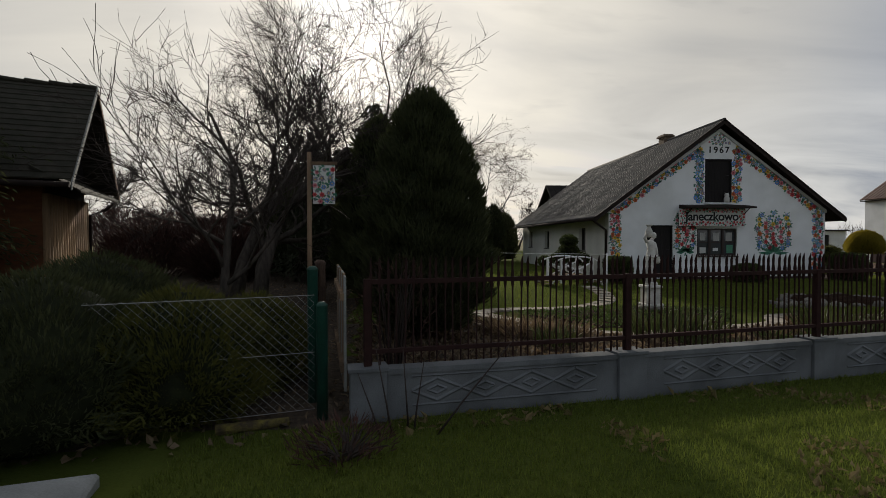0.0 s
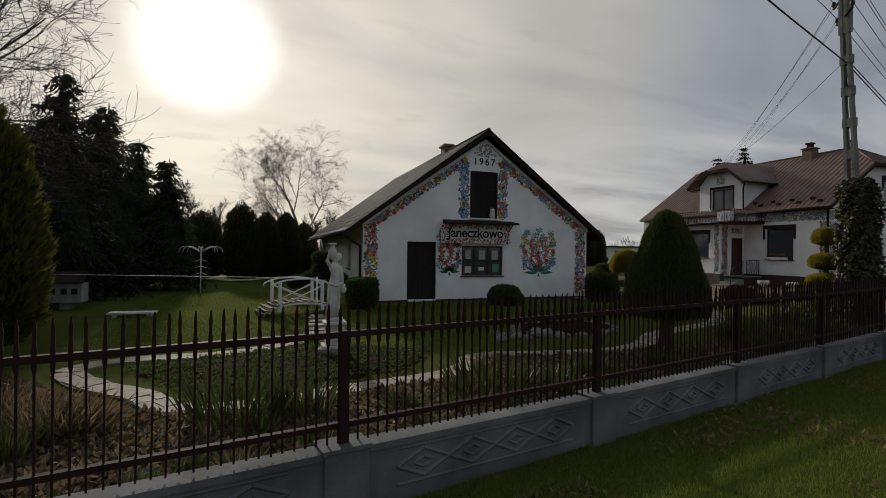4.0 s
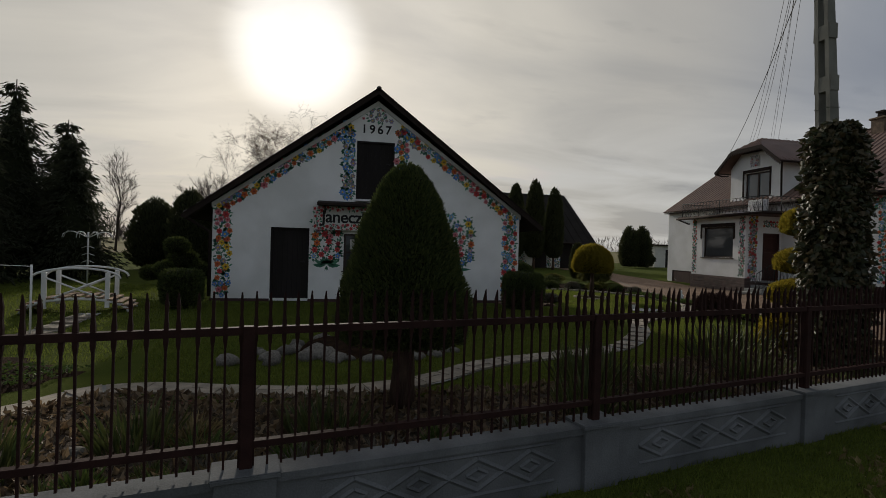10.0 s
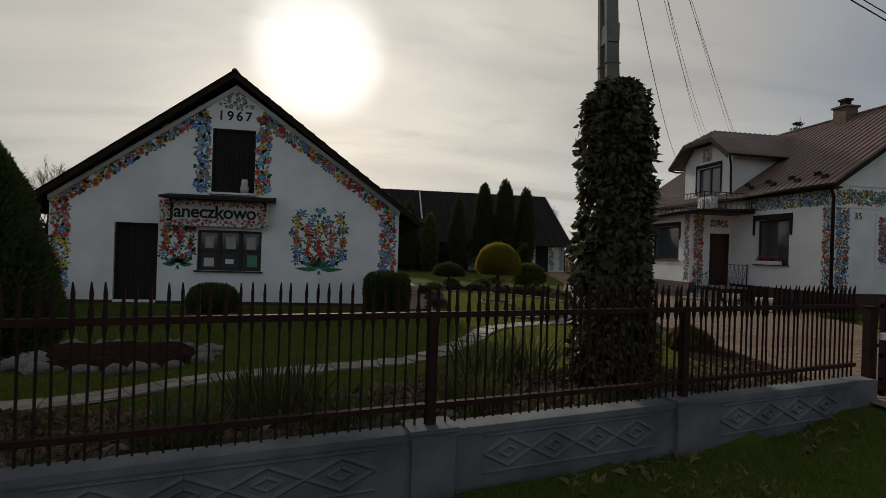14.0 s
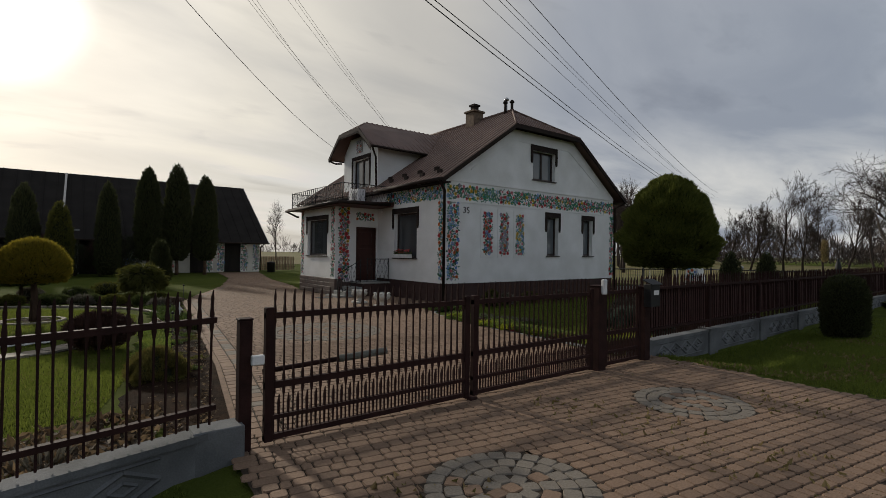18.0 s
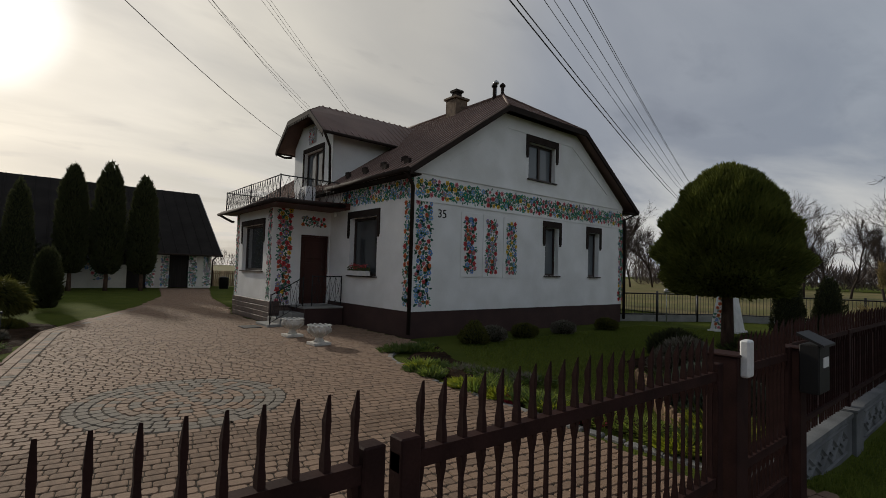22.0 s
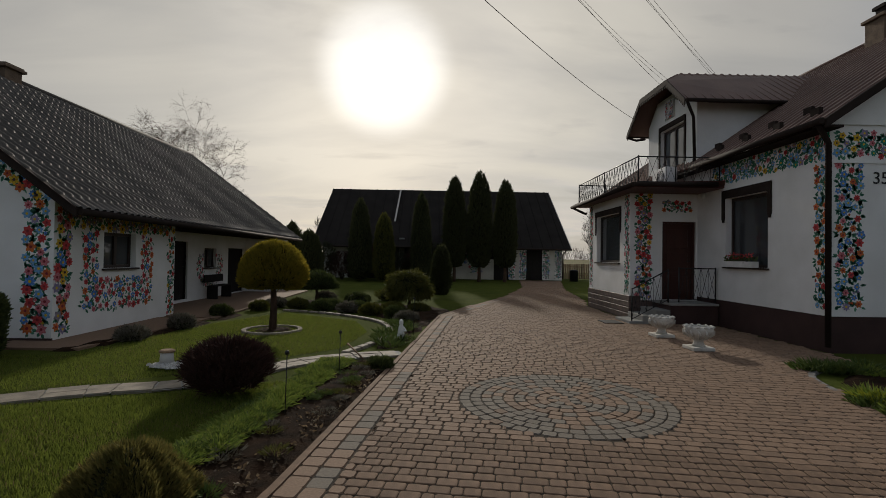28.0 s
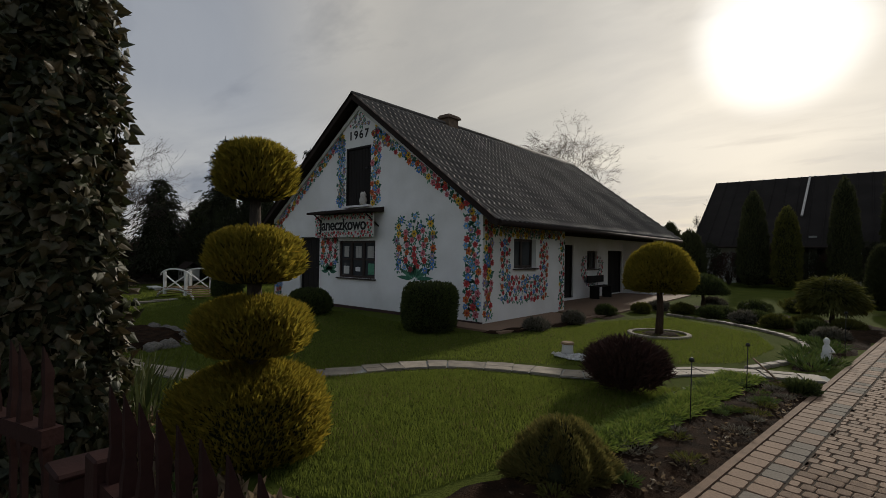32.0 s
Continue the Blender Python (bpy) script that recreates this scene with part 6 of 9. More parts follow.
lattice_rail("balcony_railing", [(29.46, 20.26), (28.4, 20.26), (27.5, 20.26), (27.5, 22.6), (27.5, 25.06), (28.4, 25.06), (29.46, 25.06)], 3.38, 4.03, "black wrought-iron balcony railing on the porch roof")
# stone steps and landing
st = thing("door_steps", HOUSE_AT, "pale concrete steps and landing at the house door", "steps")
g = Geo()
g.box(28.35, 29.49, 20.32, 21.27, -0.05, 0.46)
part("landing_base", g, PLINTH, st)
g = Geo()
g.box(28.31, 29.49, 20.28, 21.27, 0.462, 0.515)
part("landing_slab", g, CONC_D, st, bevel=0.008)
for k in range(3):
    g = Geo()
    g.box(28.31 - 0.32 * (k + 1), 28.345 - 0.32 * k, 20.34, 21.26, -0.05, 0.35 - 0.135 * k)
    part("step", g, CONC_D, st, bevel=0.012)
lattice_rail("landing_railing", [(28.55, 20.36), (29.44, 20.36)], 0.56, 1.36, "black wrought-iron railing beside the door landing", 0.18)
lattice_rail("stair_railing", [(28.30, 20.38), (27.42, 20.38)], 0.55, 1.32, "black wrought-iron stair handrail", 0.16, slope=[0.0, -0.48])
g = Geo()
g.box(26.85, 27.3, 20.55, 21.1, 0.02, 0.032)
single("door_mat", g, BLACKP, "dark ribbed door mat at the foot of the steps", "mat")
for (x, y) in ((27.34, 18.70), (27.34, 17.32)):
    u = thing("garden_urn", (x, y, 0.016), "white cast-stone garden urn on a square foot", "urn", "urns by the steps")
    u.scale = (0.86, 0.86, 0.86)
    g = Geo()
    g.box(-0.22, 0.22, -0.22, 0.22, 0.0, 0.07)
    part("foot", g, STATUE, u, bevel=0.01)
    g = Geo()
    g.lathe([(0.13, 0.07), (0.10, 0.13), (0.085, 0.18), (0.15, 0.22), (0.24, 0.30), (0.275, 0.40), (0.27, 0.46), (0.24, 0.47), (0.22, 0.43)], 20)
    bowl = part("bowl", g, STATUE, u)
    for k in range(12):
        t = 2 * math.pi * k / 12
        g = Geo()
        g.lathe([(0.02, 0), (0.045, 0.015), (0.04, 0.035), (0.01, 0.05)], 8, (0.255 * math.cos(t), 0.255 * math.sin(t), 0.44))
        part("knob", g, STATUE, bowl)
        g = Geo()
        g.tube([(0.17 * math.cos(t), 0.17 * math.sin(t), 0.23), (0.27 * math.cos(t + 0.1), 0.27 * math.sin(t + 0.1), 0.32), (0.285 * math.cos(t), 0.285 * math.sin(t), 0.40)], [0.01, 0.025, 0.012], 5)
        part("leaf", g, STATUE, bowl)
    g = Geo()
    g.lathe([(0.22, 0.40), (0.01, 0.44)], 14)
    part("earth", g, SOIL, u)
ac = thing("air_conditioner", (29.05, 22.25, 3.50), "white outdoor air-conditioning unit on the balcony", "air conditioner")
g = Geo()
g.box(-0.16, 0.16, -0.4, 0.4, 0.0, 0.56)
part("case", g, PLASTIC_W, ac, bevel=0.015)
g = Geo()
for r in (0.06, 0.11, 0.16, 0.21):
    g.tube([(-0.165, -0.1 + r * math.cos(t / 8 * math.pi), 0.28 + r * math.sin(t / 8 * math.pi)) for t in range(17)], 0.006, 4, cap=False)
part("fan_grille", g, IRON, ac)
cb = thing("security_camera", (29.52, 21.15, 3.20), "small white dome security camera under the porch roof", "camera")
g = Geo()
g.lathe([(0.01, -0.09), (0.05, -0.07), (0.06, 0.0), (0.06, 0.05)], 12)
part("dome", g, PLASTIC_W, cb)


def PHS(u, v, n):
    return (u, HY0 - n, v)


def PHW(u, v, n):
    return (HX0 - n, u, v)


def PPS(u, v, n):
    return (u, PY0 - n, v)


def PPW(u, v, n):
    return (PX0 - n, u, v)


MIX = (2, 12, 3, 7, 12, 8, 3, 2, 12, 7, 5)
strip("flower_mural", house, PHS, (29.62, 3.62), (38.75, 3.62), 0.42, 41, 0.135, 0.072, palette=MIX)
strip("flower_mural", house, PHS, (29.85, 0.80), (29.85, 3.25), 0.42, 42, 0.135, 0.072, palette=(6, 2, 4, 8, 3, 7))
strip("flower_mural", house, PHS, (38.68, 0.80), (38.68, 3.25), 0.28, 43, 0.135, 0.07, palette=MIX)
strip("flower_mural", house, PHW, (17.20, 0.80), (17.20, 3.25), 0.26, 44, 0.135, 0.07, palette=(2, 4, 9, 7))
strip("flower_mural", house, PHW, (17.10, 3.60), (20.55, 3.60), 0.40, 45, 0.135, 0.072, palette=MIX)
strip("flower_mural", house, PPS, (28.08, 0.60), (28.08, 3.25), 0.36, 46, 0.14, 0.08, palette=(2, 4, 3, 8, 5, 2))
strip("flower_mural", house, PPS, (28.62, 2.95), (29.30, 2.95), 0.24, 47, 0.12, 0.065, palette=(4, 2, 9))
strip("flower_mural", house, PPW, (21.50, 0.75), (21.50, 3.25), 0.26, 48, 0.14, 0.065, palette=(7, 12, 3, 9))
strip("flower_mural", house, PPW, (24.42, 0.75), (24.42, 3.25), 0.24, 49, 0.14, 0.065, palette=(9, 8, 3, 4))
for k, (a, pal) in enumerate(((31.04, (2, 3, 2, 4, 6)), (31.83, (4, 8, 8, 2, 5)), (32.62, (6, 7, 5, 2, 3)))):
    pn = part("mural_panel", Geo(), [], house)
    g = Geo()
    g.box(a, a + 0.64, HY0 - 0.02, HY0 - 0.001, 1.47, 3.16)
    part("panel_board", g, WHITE, pn, bevel=0.004)

    def PP(u, v, n):
        return (u, HY0 - 0.02 - n, v)
    strip("flower_painting", pn, PP, (a + 0.32, 1.62), (a + 0.32, 2.98), 0.38, 50 + k, 0.125, 0.07, palette=pal)
flowers("flower_mural", dm, lambda u, v, n: (HX0 - 0.05 - n, u, v), lambda u, v: max(abs(u - 22.79) / 0.22, abs(v - 5.96) / 0.24) < 1 and not (abs(u - 22.79) < 0.09 and -0.1 < v - 5.98 < 0.14), (22.57, 23.01, 5.72, 6.2), 0.09, 0.05, 58, (8, 2, 9), 3)
text_mesh("house_number", "35", 0.30, BLACKP, house, pose(30.40, HY0 - 0.006, 3.03, 90, 0, 0))
hc = part("chimney", Geo(), [], house)
g = Geo()
g.box(33.7, 34.25, 20.5, 21.05, 7.0, 7.72)
g.box(33.64, 34.31, 20.44, 21.11, 7.72, 7.80)
part("brick_shaft", g, BRICKM, hc, bevel=0.01)
g = Geo()
g.box(33.85, 34.1, 20.65, 20.9, 7.80, 8.02)
g.box(33.80, 34.15, 20.60, 20.95, 8.02, 8.10)
part("flue_cap", g, FASCIA, hc)
fl = part("flue_group", Geo(), [], house)
for x, y, h, m in ((34.05, 18.95, 7.80, FASCIA), (34.22, 19.05, 7.98, ZINC), (34.38, 18.9, 7.88, FASCIA)):
    g = Geo()
    g.tube([(x, y, 7.2), (x, y, h)], 0.06 if m is not ZINC else 0.035, 8)
    g.lathe([(0.10, 0), (0.10, 0.05), (0.03, 0.12)], 10, (x, y, h - 0.04))
    part("flue_pipe", g, m, fl)

# ---- long dark-roofed barn at the back of the yard ----
barn = thing("barn", (-4.67, 2.65, 0), "long old barn with steep black roof and painted wall panels", "barn")
barn.scale = (1.196, 1.108, 1.13)
BY0, BY1 = 36.5, 47.0
g = Geo()
slab_wall(g, "x", BY0, 0.3, 16.5, 30.4, 0.0, level(2.15), [(17.9, 20.0, 0.0, 2.0), (28.25, 29.3, 0.0, 1.95)])
part("front_wall", g, OLDWHITE, barn)
for k, (a, b) in enumerate(((17.9, 20.0), (28.25, 29.3))):
    door(barn, "x", BY0, -1, a, b, 0.02, 1.98, DOOR_D)
g = Geo()
for a, b in ((18.2, 23.4), (26.4, 27.3)):
    g.box(a, b, BY0 - 0.03, BY0 - 0.001, 0.0, 2.1)
g.box(23.41, 26.39, BY0 - 0.03, BY0 - 0.001, 1.25, 2.1)
part("dark_boarding", g, DOOR_D, barn)
g = Geo()
btop = polyline([(BY0, 2.15), (41.7, 6.0), (BY1, 2.15)])
slab_wall(g, "y", 16.5, 0.3, BY0 + 0.301, BY1, 0.0, btop)
slab_wall(g, "y", 30.1, 0.3, BY0 + 0.301, BY1, 0.0, btop)
slab_wall(g, "x", BY1, 0.3, 16.5, 30.4, 0.0, level(2.15))
part("side_wall", g, DOOR_D, barn)
bw = part("roof", Geo(), [], barn)
for s, ey in ((-1, BY0 - 0.7), (1, BY1 + 0.7)):
    ribbed(bw, [(15.85, ey, 1.95), (30.62 + 0.15, ey, 1.95), (30.62, 41.7, 6.15), (15.95, 41.7, 6.15)], (1, 0, 0), (0, 41.7 - ey, 4.2), 0.6, ROOF_BARN, 0.08, 0.03)
g = Geo()
g.prism([(30.78, BY0 - 0.72, 1.93), (30.64, 41.7, 6.19), (30.64, 41.7, 6.02), (30.78, BY0 - 0.72, 1.78)], (0.03, 0, 0))
part("flashing", g, ZINC, bw)
g = Geo()
g.prism([(20.42, BY0 + 1.4, 3.59), (20.52, BY0 + 1.4, 3.59), (20.62, 41.6, 6.12), (20.52, 41.6, 6.12)], (0, -0.02, 0.05))
part("flashing", g, ZINC, bw)
g = Geo()
g.tube([(15.9, BY0 - 0.75, 1.92), (30.8, BY0 - 0.75, 1.9)], 0.06, 6)
part("gutter", g, FASCIA, bw)
g = Geo()
g.tube([(30.5, BY0 - 0.72, 1.88), (30.45, BY0 - 0.06, 1.6), (30.45, BY0 - 0.06, 0.1)], 0.045, 6)
part("gutter", g, FASCIA, bw)


def PB(u, v, n):
    return (u, BY0 - 0.031 - n, v)


GV = (9, 8, 9, 6, 3)
for x in (27.45, 28.1, 29.45, 30.2):
    g = Geo()
    g.box(x - 0.2, x + 0.2, BY0 - 0.03, BY0 - 0.001, 0.05, 2.05)
    part("painted_pilaster", g, WHITE, barn)
    strip("flower_mural", barn, PB, (x, 0.15), (x, 1.95), 0.32, int(x * 10), 0.17, 0.085, palette=GV)
flowers("flower_mural", barn, PB, lambda u, v: 0.5 < math.hypot((u - 24.4) / 1.3, (v - 0.5) / 1.2) < 1.0 and v > 0.4, (23.0, 26.2, 0.35, 1.8), 0.2, 0.1, 77, GV, 4)
for x in (21.0, 22.6):
    g = Geo()
    g.box(x - 0.16, x + 0.16, BY0 - 0.06, BY0 - 0.031, 0.0, 2.5)
    part("timber_post", g, CONC_D, barn)

# ---- trees and shrubs ----
# tall dark thuja by the fence's far end, with a second lower one behind it
lathe_bush("columnar_thuja", (0.60, 8.2, -0.15), [(0.62, 0.15), (0.88, 0.6), (0.99, 1.3), (0.92, 2.0), (0.76, 2.7), (0.55, 3.35), (0.34, 3.83), (0.10, 4.1)], 48000, 0.15, 0.026, THUJA, "tall dense dark green columnar thuja", "tree", 1, lump=0.30, up=1.5)
# clipped cone on a bare trunk in the front bed
lathe_bush("clipped_yew_cone", (11.9, 9.05, -0.22), [(0.25, 0.70), (0.66, 0.78), (0.73, 1.0), (0.67, 1.35), (0.52, 1.85), (0.37, 2.3), (0.25, 2.52), (0.14, 2.66), (0.02, 2.72)], 40000, 0.055, 0.02, BOX, "dark green clipped evergreen cone on a bare trunk", "shrub", 3, lump=0.07, trunk=(0.13, 0.95))
# clipped box shapes by the gable
lathe_bush("clipped_box", (15.9, 16.05, 0), [(0.42, 0.0), (0.52, 0.12), (0.55, 0.5), (0.52, 0.8), (0.42, 0.93), (0.03, 0.97)], 8000, 0.06, 0.03, BOX, "drum-shaped clipped box bush by the gable", "shrub", 4, lump=0.06, group="clipped bushes")
lathe_bush("clipped_box", (12.0, 15.85, 0), [(0.40, 0.0), (0.52, 0.10), (0.53, 0.3), (0.42, 0.5), (0.25, 0.59), (0.02, 0.62)], 6000, 0.06, 0.03, BOX, "low domed clipped box bush before the window", "shrub", 5, lump=0.05, group="clipped bushes")
lathe_bush("clipped_box", (7.45, 15.95, 0), [(0.32, 0.05), (0.42, 0.15), (0.46, 0.5), (0.44, 0.75), (0.36, 0.85), (0.02, 0.88)], 6000, 0.06, 0.03, BOX, "drum-shaped clipped box bush at the cottage corner", "shrub", 6, lump=0.08, group="clipped bushes")
# golden ball tree in its ring on the round lawn
lathe_bush("golden_ball_thuja", (19.45, 19.0, 0), [(0.25, 0.84), (0.54, 0.87), (0.64, 1.05), (0.61, 1.3), (0.48, 1.55), (0.30, 1.70), (0.04, 1.80)], 17000, 0.09, 0.022, GOLD, "golden thuja clipped to a ball on a slim trunk", "tree", 7, lump=0.07, trunk=(0.065, 0.95))
# tiered golden topiary beside the pole
def tiered(at, tiers, seed, label, material=GOLD, n=19000):
    rnd = np.random.default_rng(seed)
    top = thing("tiered_topiary", at, label, "topiary")
    for i, (z0, h, r) in enumerate(tiers):
        pr = [(r * 0.5, z0), (r * 0.9, z0 + 0.12 * h), (r, z0 + 0.4 * h), (r * 0.88, z0 + 0.75 * h), (r * 0.5, z0 + 0.94 * h), (0.03, z0 + h)]
        count = int(n * r / 0.6)
        zz = rnd.uniform(z0, z0 + h, count)
        th = rnd.uniform(0, 2 * np.pi, count)
        R = rough_profile(zz, pr) * rnd.uniform(0.8, 1.04, count) * (1 + 0.06 * np.sin(5 * th + i))
        pos = np.stack([R * np.cos(th), R * np.sin(th), zz], 1)
        k = rnd.random(count) < 0.3
        rr = r * 0.85 * np.sqrt(rnd.random(k.sum()))
        pos[k] = np.stack([rr * np.cos(th[k]), rr * np.sin(th[k]), z0 + h * (1 - 0.35 * (rr / r) ** 2)], 1)
        dirs = np.stack([0.8 * np.cos(th), 0.8 * np.sin(th), np.full(count, 0.9)], 1) + rnd.normal(0, 0.3, (count, 3))
        tr = part("tier", leaves_mesh("tier", pos, dirs, 0.075, 0.016, material, rnd), None, top)
        # solid dark filling of the tier, shade under the golden sprays put in its colour
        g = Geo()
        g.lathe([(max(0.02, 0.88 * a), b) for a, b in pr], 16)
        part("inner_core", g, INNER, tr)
    g = Geo()
    g.tube([(0, 0, -0.05), (0.01, 0, 1.0), (0, 0, tiers[-1][0] + 0.1)], [0.075, 0.06, 0.04], 8)
    part("stem", g, BARK, top)
    return top


tiered((18.9, 10.65, 0), [(-0.05, 0.70, 0.59), (0.74, 0.43, 0.43), (1.31, 0.40, 0.35), (1.96, 0.43, 0.28)], 8, "golden thuja clipped into four stacked tiers")
# ivy-clad foot of the power pole
POLE = (18.22, 9.50)


def ivy_leaves(pos, dirs, size, material, rnd):
    """Lobed leaves folded on the midrib, two five-cornered halves each."""
    n = len(pos)
    d = dirs / np.linalg.norm(dirs, axis=1, keepdims=True)
    out = pos / np.maximum(np.linalg.norm(pos * [1, 1, 0], axis=1, keepdims=True), 1e-6) * [1, 1, 0] + rnd.normal(0, 0.35, (n, 3))
    b = np.cross(d, out)
    b /= np.maximum(np.linalg.norm(b, axis=1, keepdims=True), 1e-6)
    c = np.cross(b, d)
    k = (size * rnd.uniform(0.55, 1.15, n))[:, None]
    outline = [(0.0, 0.0, 0.0), (-0.12, 0.30, 0.05), (0.22, 0.50, 0.10), (0.52, 0.30, 0.06), (1.0, 0.0, -0.06), (0.52, -0.30, 0.06), (0.22, -0.50, 0.10), (-0.12, -0.30, 0.05)]
    v = np.stack([pos + k * (a * d + e * b - f * c) for a, e, f in outline], 1).reshape(-1, 3)
    i = np.arange(n) * 8
    f = np.concatenate([np.stack([i, i + 1, i + 2, i + 3, i + 4], 1), np.stack([i, i + 4, i + 5, i + 6, i + 7], 1)])
    return array_mesh("leaves", v, f, material)


def ivy_column():
    rnd = np.random.default_rng(9)
    top = thing("ivy", (POLE[0], POLE[1], 0), "thick glossy dark ivy climbing the power pole", "ivy")
    prof = [(0.44, -0.15), (0.39, 0.5), (0.37, 1.2), (0.35, 2.2), (0.34, 3.0), (0.31, 3.35), (0.20, 3.55)]
    n = 9500
    zz = rnd.uniform(0.0, 3.55, n)
    th = rnd.uniform(0, 2 * np.pi, n)
    R = rough_profile(zz, prof) * rnd.uniform(0.78, 1.16, n) * (1 + 0.10 * np.sin(3 * th + 4 * zz) + 0.12 * np.sin(7 * th - 6 * zz))
    pos = np.stack([R * np.cos(th), R * np.sin(th), zz], 1)
    dirs = np.stack([np.cos(th) * 0.7, np.sin(th) * 0.7, np.full(n, -0.6)], 1) + rnd.normal(0, 0.8, (n, 3))
    part("ivy_foliage", ivy_leaves(pos, dirs, 0.088, IVY, rnd), None, top)
    # solid dark sleeve round the pole, coloured as the shade behind the leaves
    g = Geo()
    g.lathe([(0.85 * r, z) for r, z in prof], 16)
    part("ivy_shade_core", g, INNER, top)


ivy_column()
# big clipped tree and evergreens beyond the gate
lathe_bush("clipped_dome_tree", (32.4, 11.4, 0), [(0.3, 1.30), (0.82, 1.34), (1.05, 1.65), (1.10, 2.1), (0.96, 2.7), (0.72, 3.15), (0.42, 3.48), (0.05, 3.66)], 46000, 0.11, 0.03, DOMEGREEN, "broad clipped dome-shaped evergreen tree on a bare trunk", "tree", 10, lump=0.16, trunk=(0.10, 1.7))
lathe_bush("clipped_barrel_thuja", (33.9, 8.1, -0.2), [(0.30, 0.0), (0.40, 0.15), (0.43, 0.6), (0.41, 1.05), (0.31, 1.30), (0.05, 1.42)], 8000, 0.07, 0.03, THUJA, "barrel-shaped dark clipped thuja on the verge", "shrub", 11, lump=0.05)
for i, (x, y, h) in enumerate(((36.9, 11.7, 1.75), (38.7, 11.3, 1.75))):
    lathe_bush("small_cypress", (x, y, 0), [(0.22, 0.1), (0.32, 0.4), (0.30, 0.9), (0.22, 1.35), (0.04, h)], 3500, 0.08, 0.03, THUJA, "small dark column-shaped cypress", "shrub", 12 + i, lump=0.25, group="small cypresses")
# three tall thujas before the barn and smaller evergreens along it
for i, (x, h, r) in enumerate(((24.0, 6.55, 0.66), (25.6, 6.95, 0.72), (27.25, 6.4, 0.66))):
    lathe_bush("tall_thuja", (x, 40.1, 0), [(0.45 * r, 0.9), (0.85 * r, 1.3), (r, 2.4), (0.92 * r, h * 0.62), (0.68 * r, h * 0.84), (0.28 * r, h - 0.25), (0.02, h)], 7000, 0.24, 0.08, THUJA, "tall narrow dark thuja in front of the barn", "tree", 20 + i, lump=0.13, trunk=(0.1, 1.2), group="thujas by the barn", up=1.4)
for i, (x, y, h, r) in enumerate(((18.2, 38.8, 5.0, 0.66), (19.7, 38.3, 4.1, 0.6), (21.9, 39.3, 5.5, 0.6), (15.7, 36.4, 2.9, 0.74), (23.0, 27.3, 1.9, 0.32), (14.5, 37.3, 3.4, 0.66))):
    lathe_bush("thuja", (x, y, 0), [(0.5 * r, 0.1), (r, 0.6), (0.95 * r, h * 0.5), (0.6 * r, h * 0.85), (0.03, h)], 4500, 0.17, 0.06, THUJA if i != 1 else YEW, "dark upright thuja in the back garden", "tree", 30 + i, lump=0.12, group="garden thujas", up=1.3)
# mid-garden shrubs
lathe_bush("umbrella_shrub", (18.9, 25.0, 0), [(0.2, 0.42), (0.62, 0.45), (0.66, 0.6), (0.5, 0.82), (0.2, 0.95), (0.02, 1.0)], 3500, 0.1, 0.035, BOX, "small clipped mushroom-shaped shrub", "shrub", 40, trunk=(0.05, 0.5))
lathe_bush("weeping_shrub", (22.0, 23.6, 0), [(0.36, 0.35), (0.52, 0.40), (0.54, 0.6), (0.45, 0.85), (0.26, 1.02), (0.04, 1.1)], 5000, 0.2, 0.025, YEW, "weeping dwarf evergreen with drooping branches", "shrub", 41, up=-0.9, lump=0.35, trunk=(0.05, 0.5))
lathe_bush("juniper", (20.93, 11.9, 0), [(0.24, 0.0), (0.32, 0.07), (0.28, 0.18), (0.17, 0.30), (0.04, 0.38)], 14000, 0.06, 0.010, JUNIPER, "low feathery green juniper at the bed's edge", "shrub", 42, lump=0.5, up=0.8)
for i, (x, y, r, h) in enumerate(((20.3, 24.6, 0.36, 0.36), (21.2, 26.2, 0.45, 0.4), (17.5, 19.2, 0.22, 0.24), (17.45, 21.2, 0.22, 0.24), (17.9, 22.6, 0.22, 0.22), (19.1, 25.4, 0.3, 0.3), (20.6, 22.6, 0.3, 0.24), (21.6, 22.4, 0.3, 0.24), (17.4, 17.7, 0.22, 0.2), (19.8, 23.2, 0.28, 0.22), (22.3, 22.6, 0.26, 0.2), (22.1, 20.6, 0.22, 0.2), (21.75, 21.4, 0.24, 0.24), (21.1, 21.95, 0.26, 0.25), (20.4, 22.4, 0.25, 0.24), (19.6, 22.85, 0.27, 0.26), (18.8, 23.2, 0.26, 0.24), (18.1, 23.5, 0.25, 0.24), (22.02, 15.72, 0.12, 0.09))):
    lathe_bush("low_shrub", (x, y, 0), [(0.7 * r, 0.0), (r, 0.3 * h), (0.8 * r, 0.7 * h), (0.05, h)], 1600, 0.09, 0.022, (BOX, YEW, DRYSHRUB)[i % 3], "low rounded garden shrub in the bed", "shrub", 50 + i, lump=0.45, group="low garden shrubs")


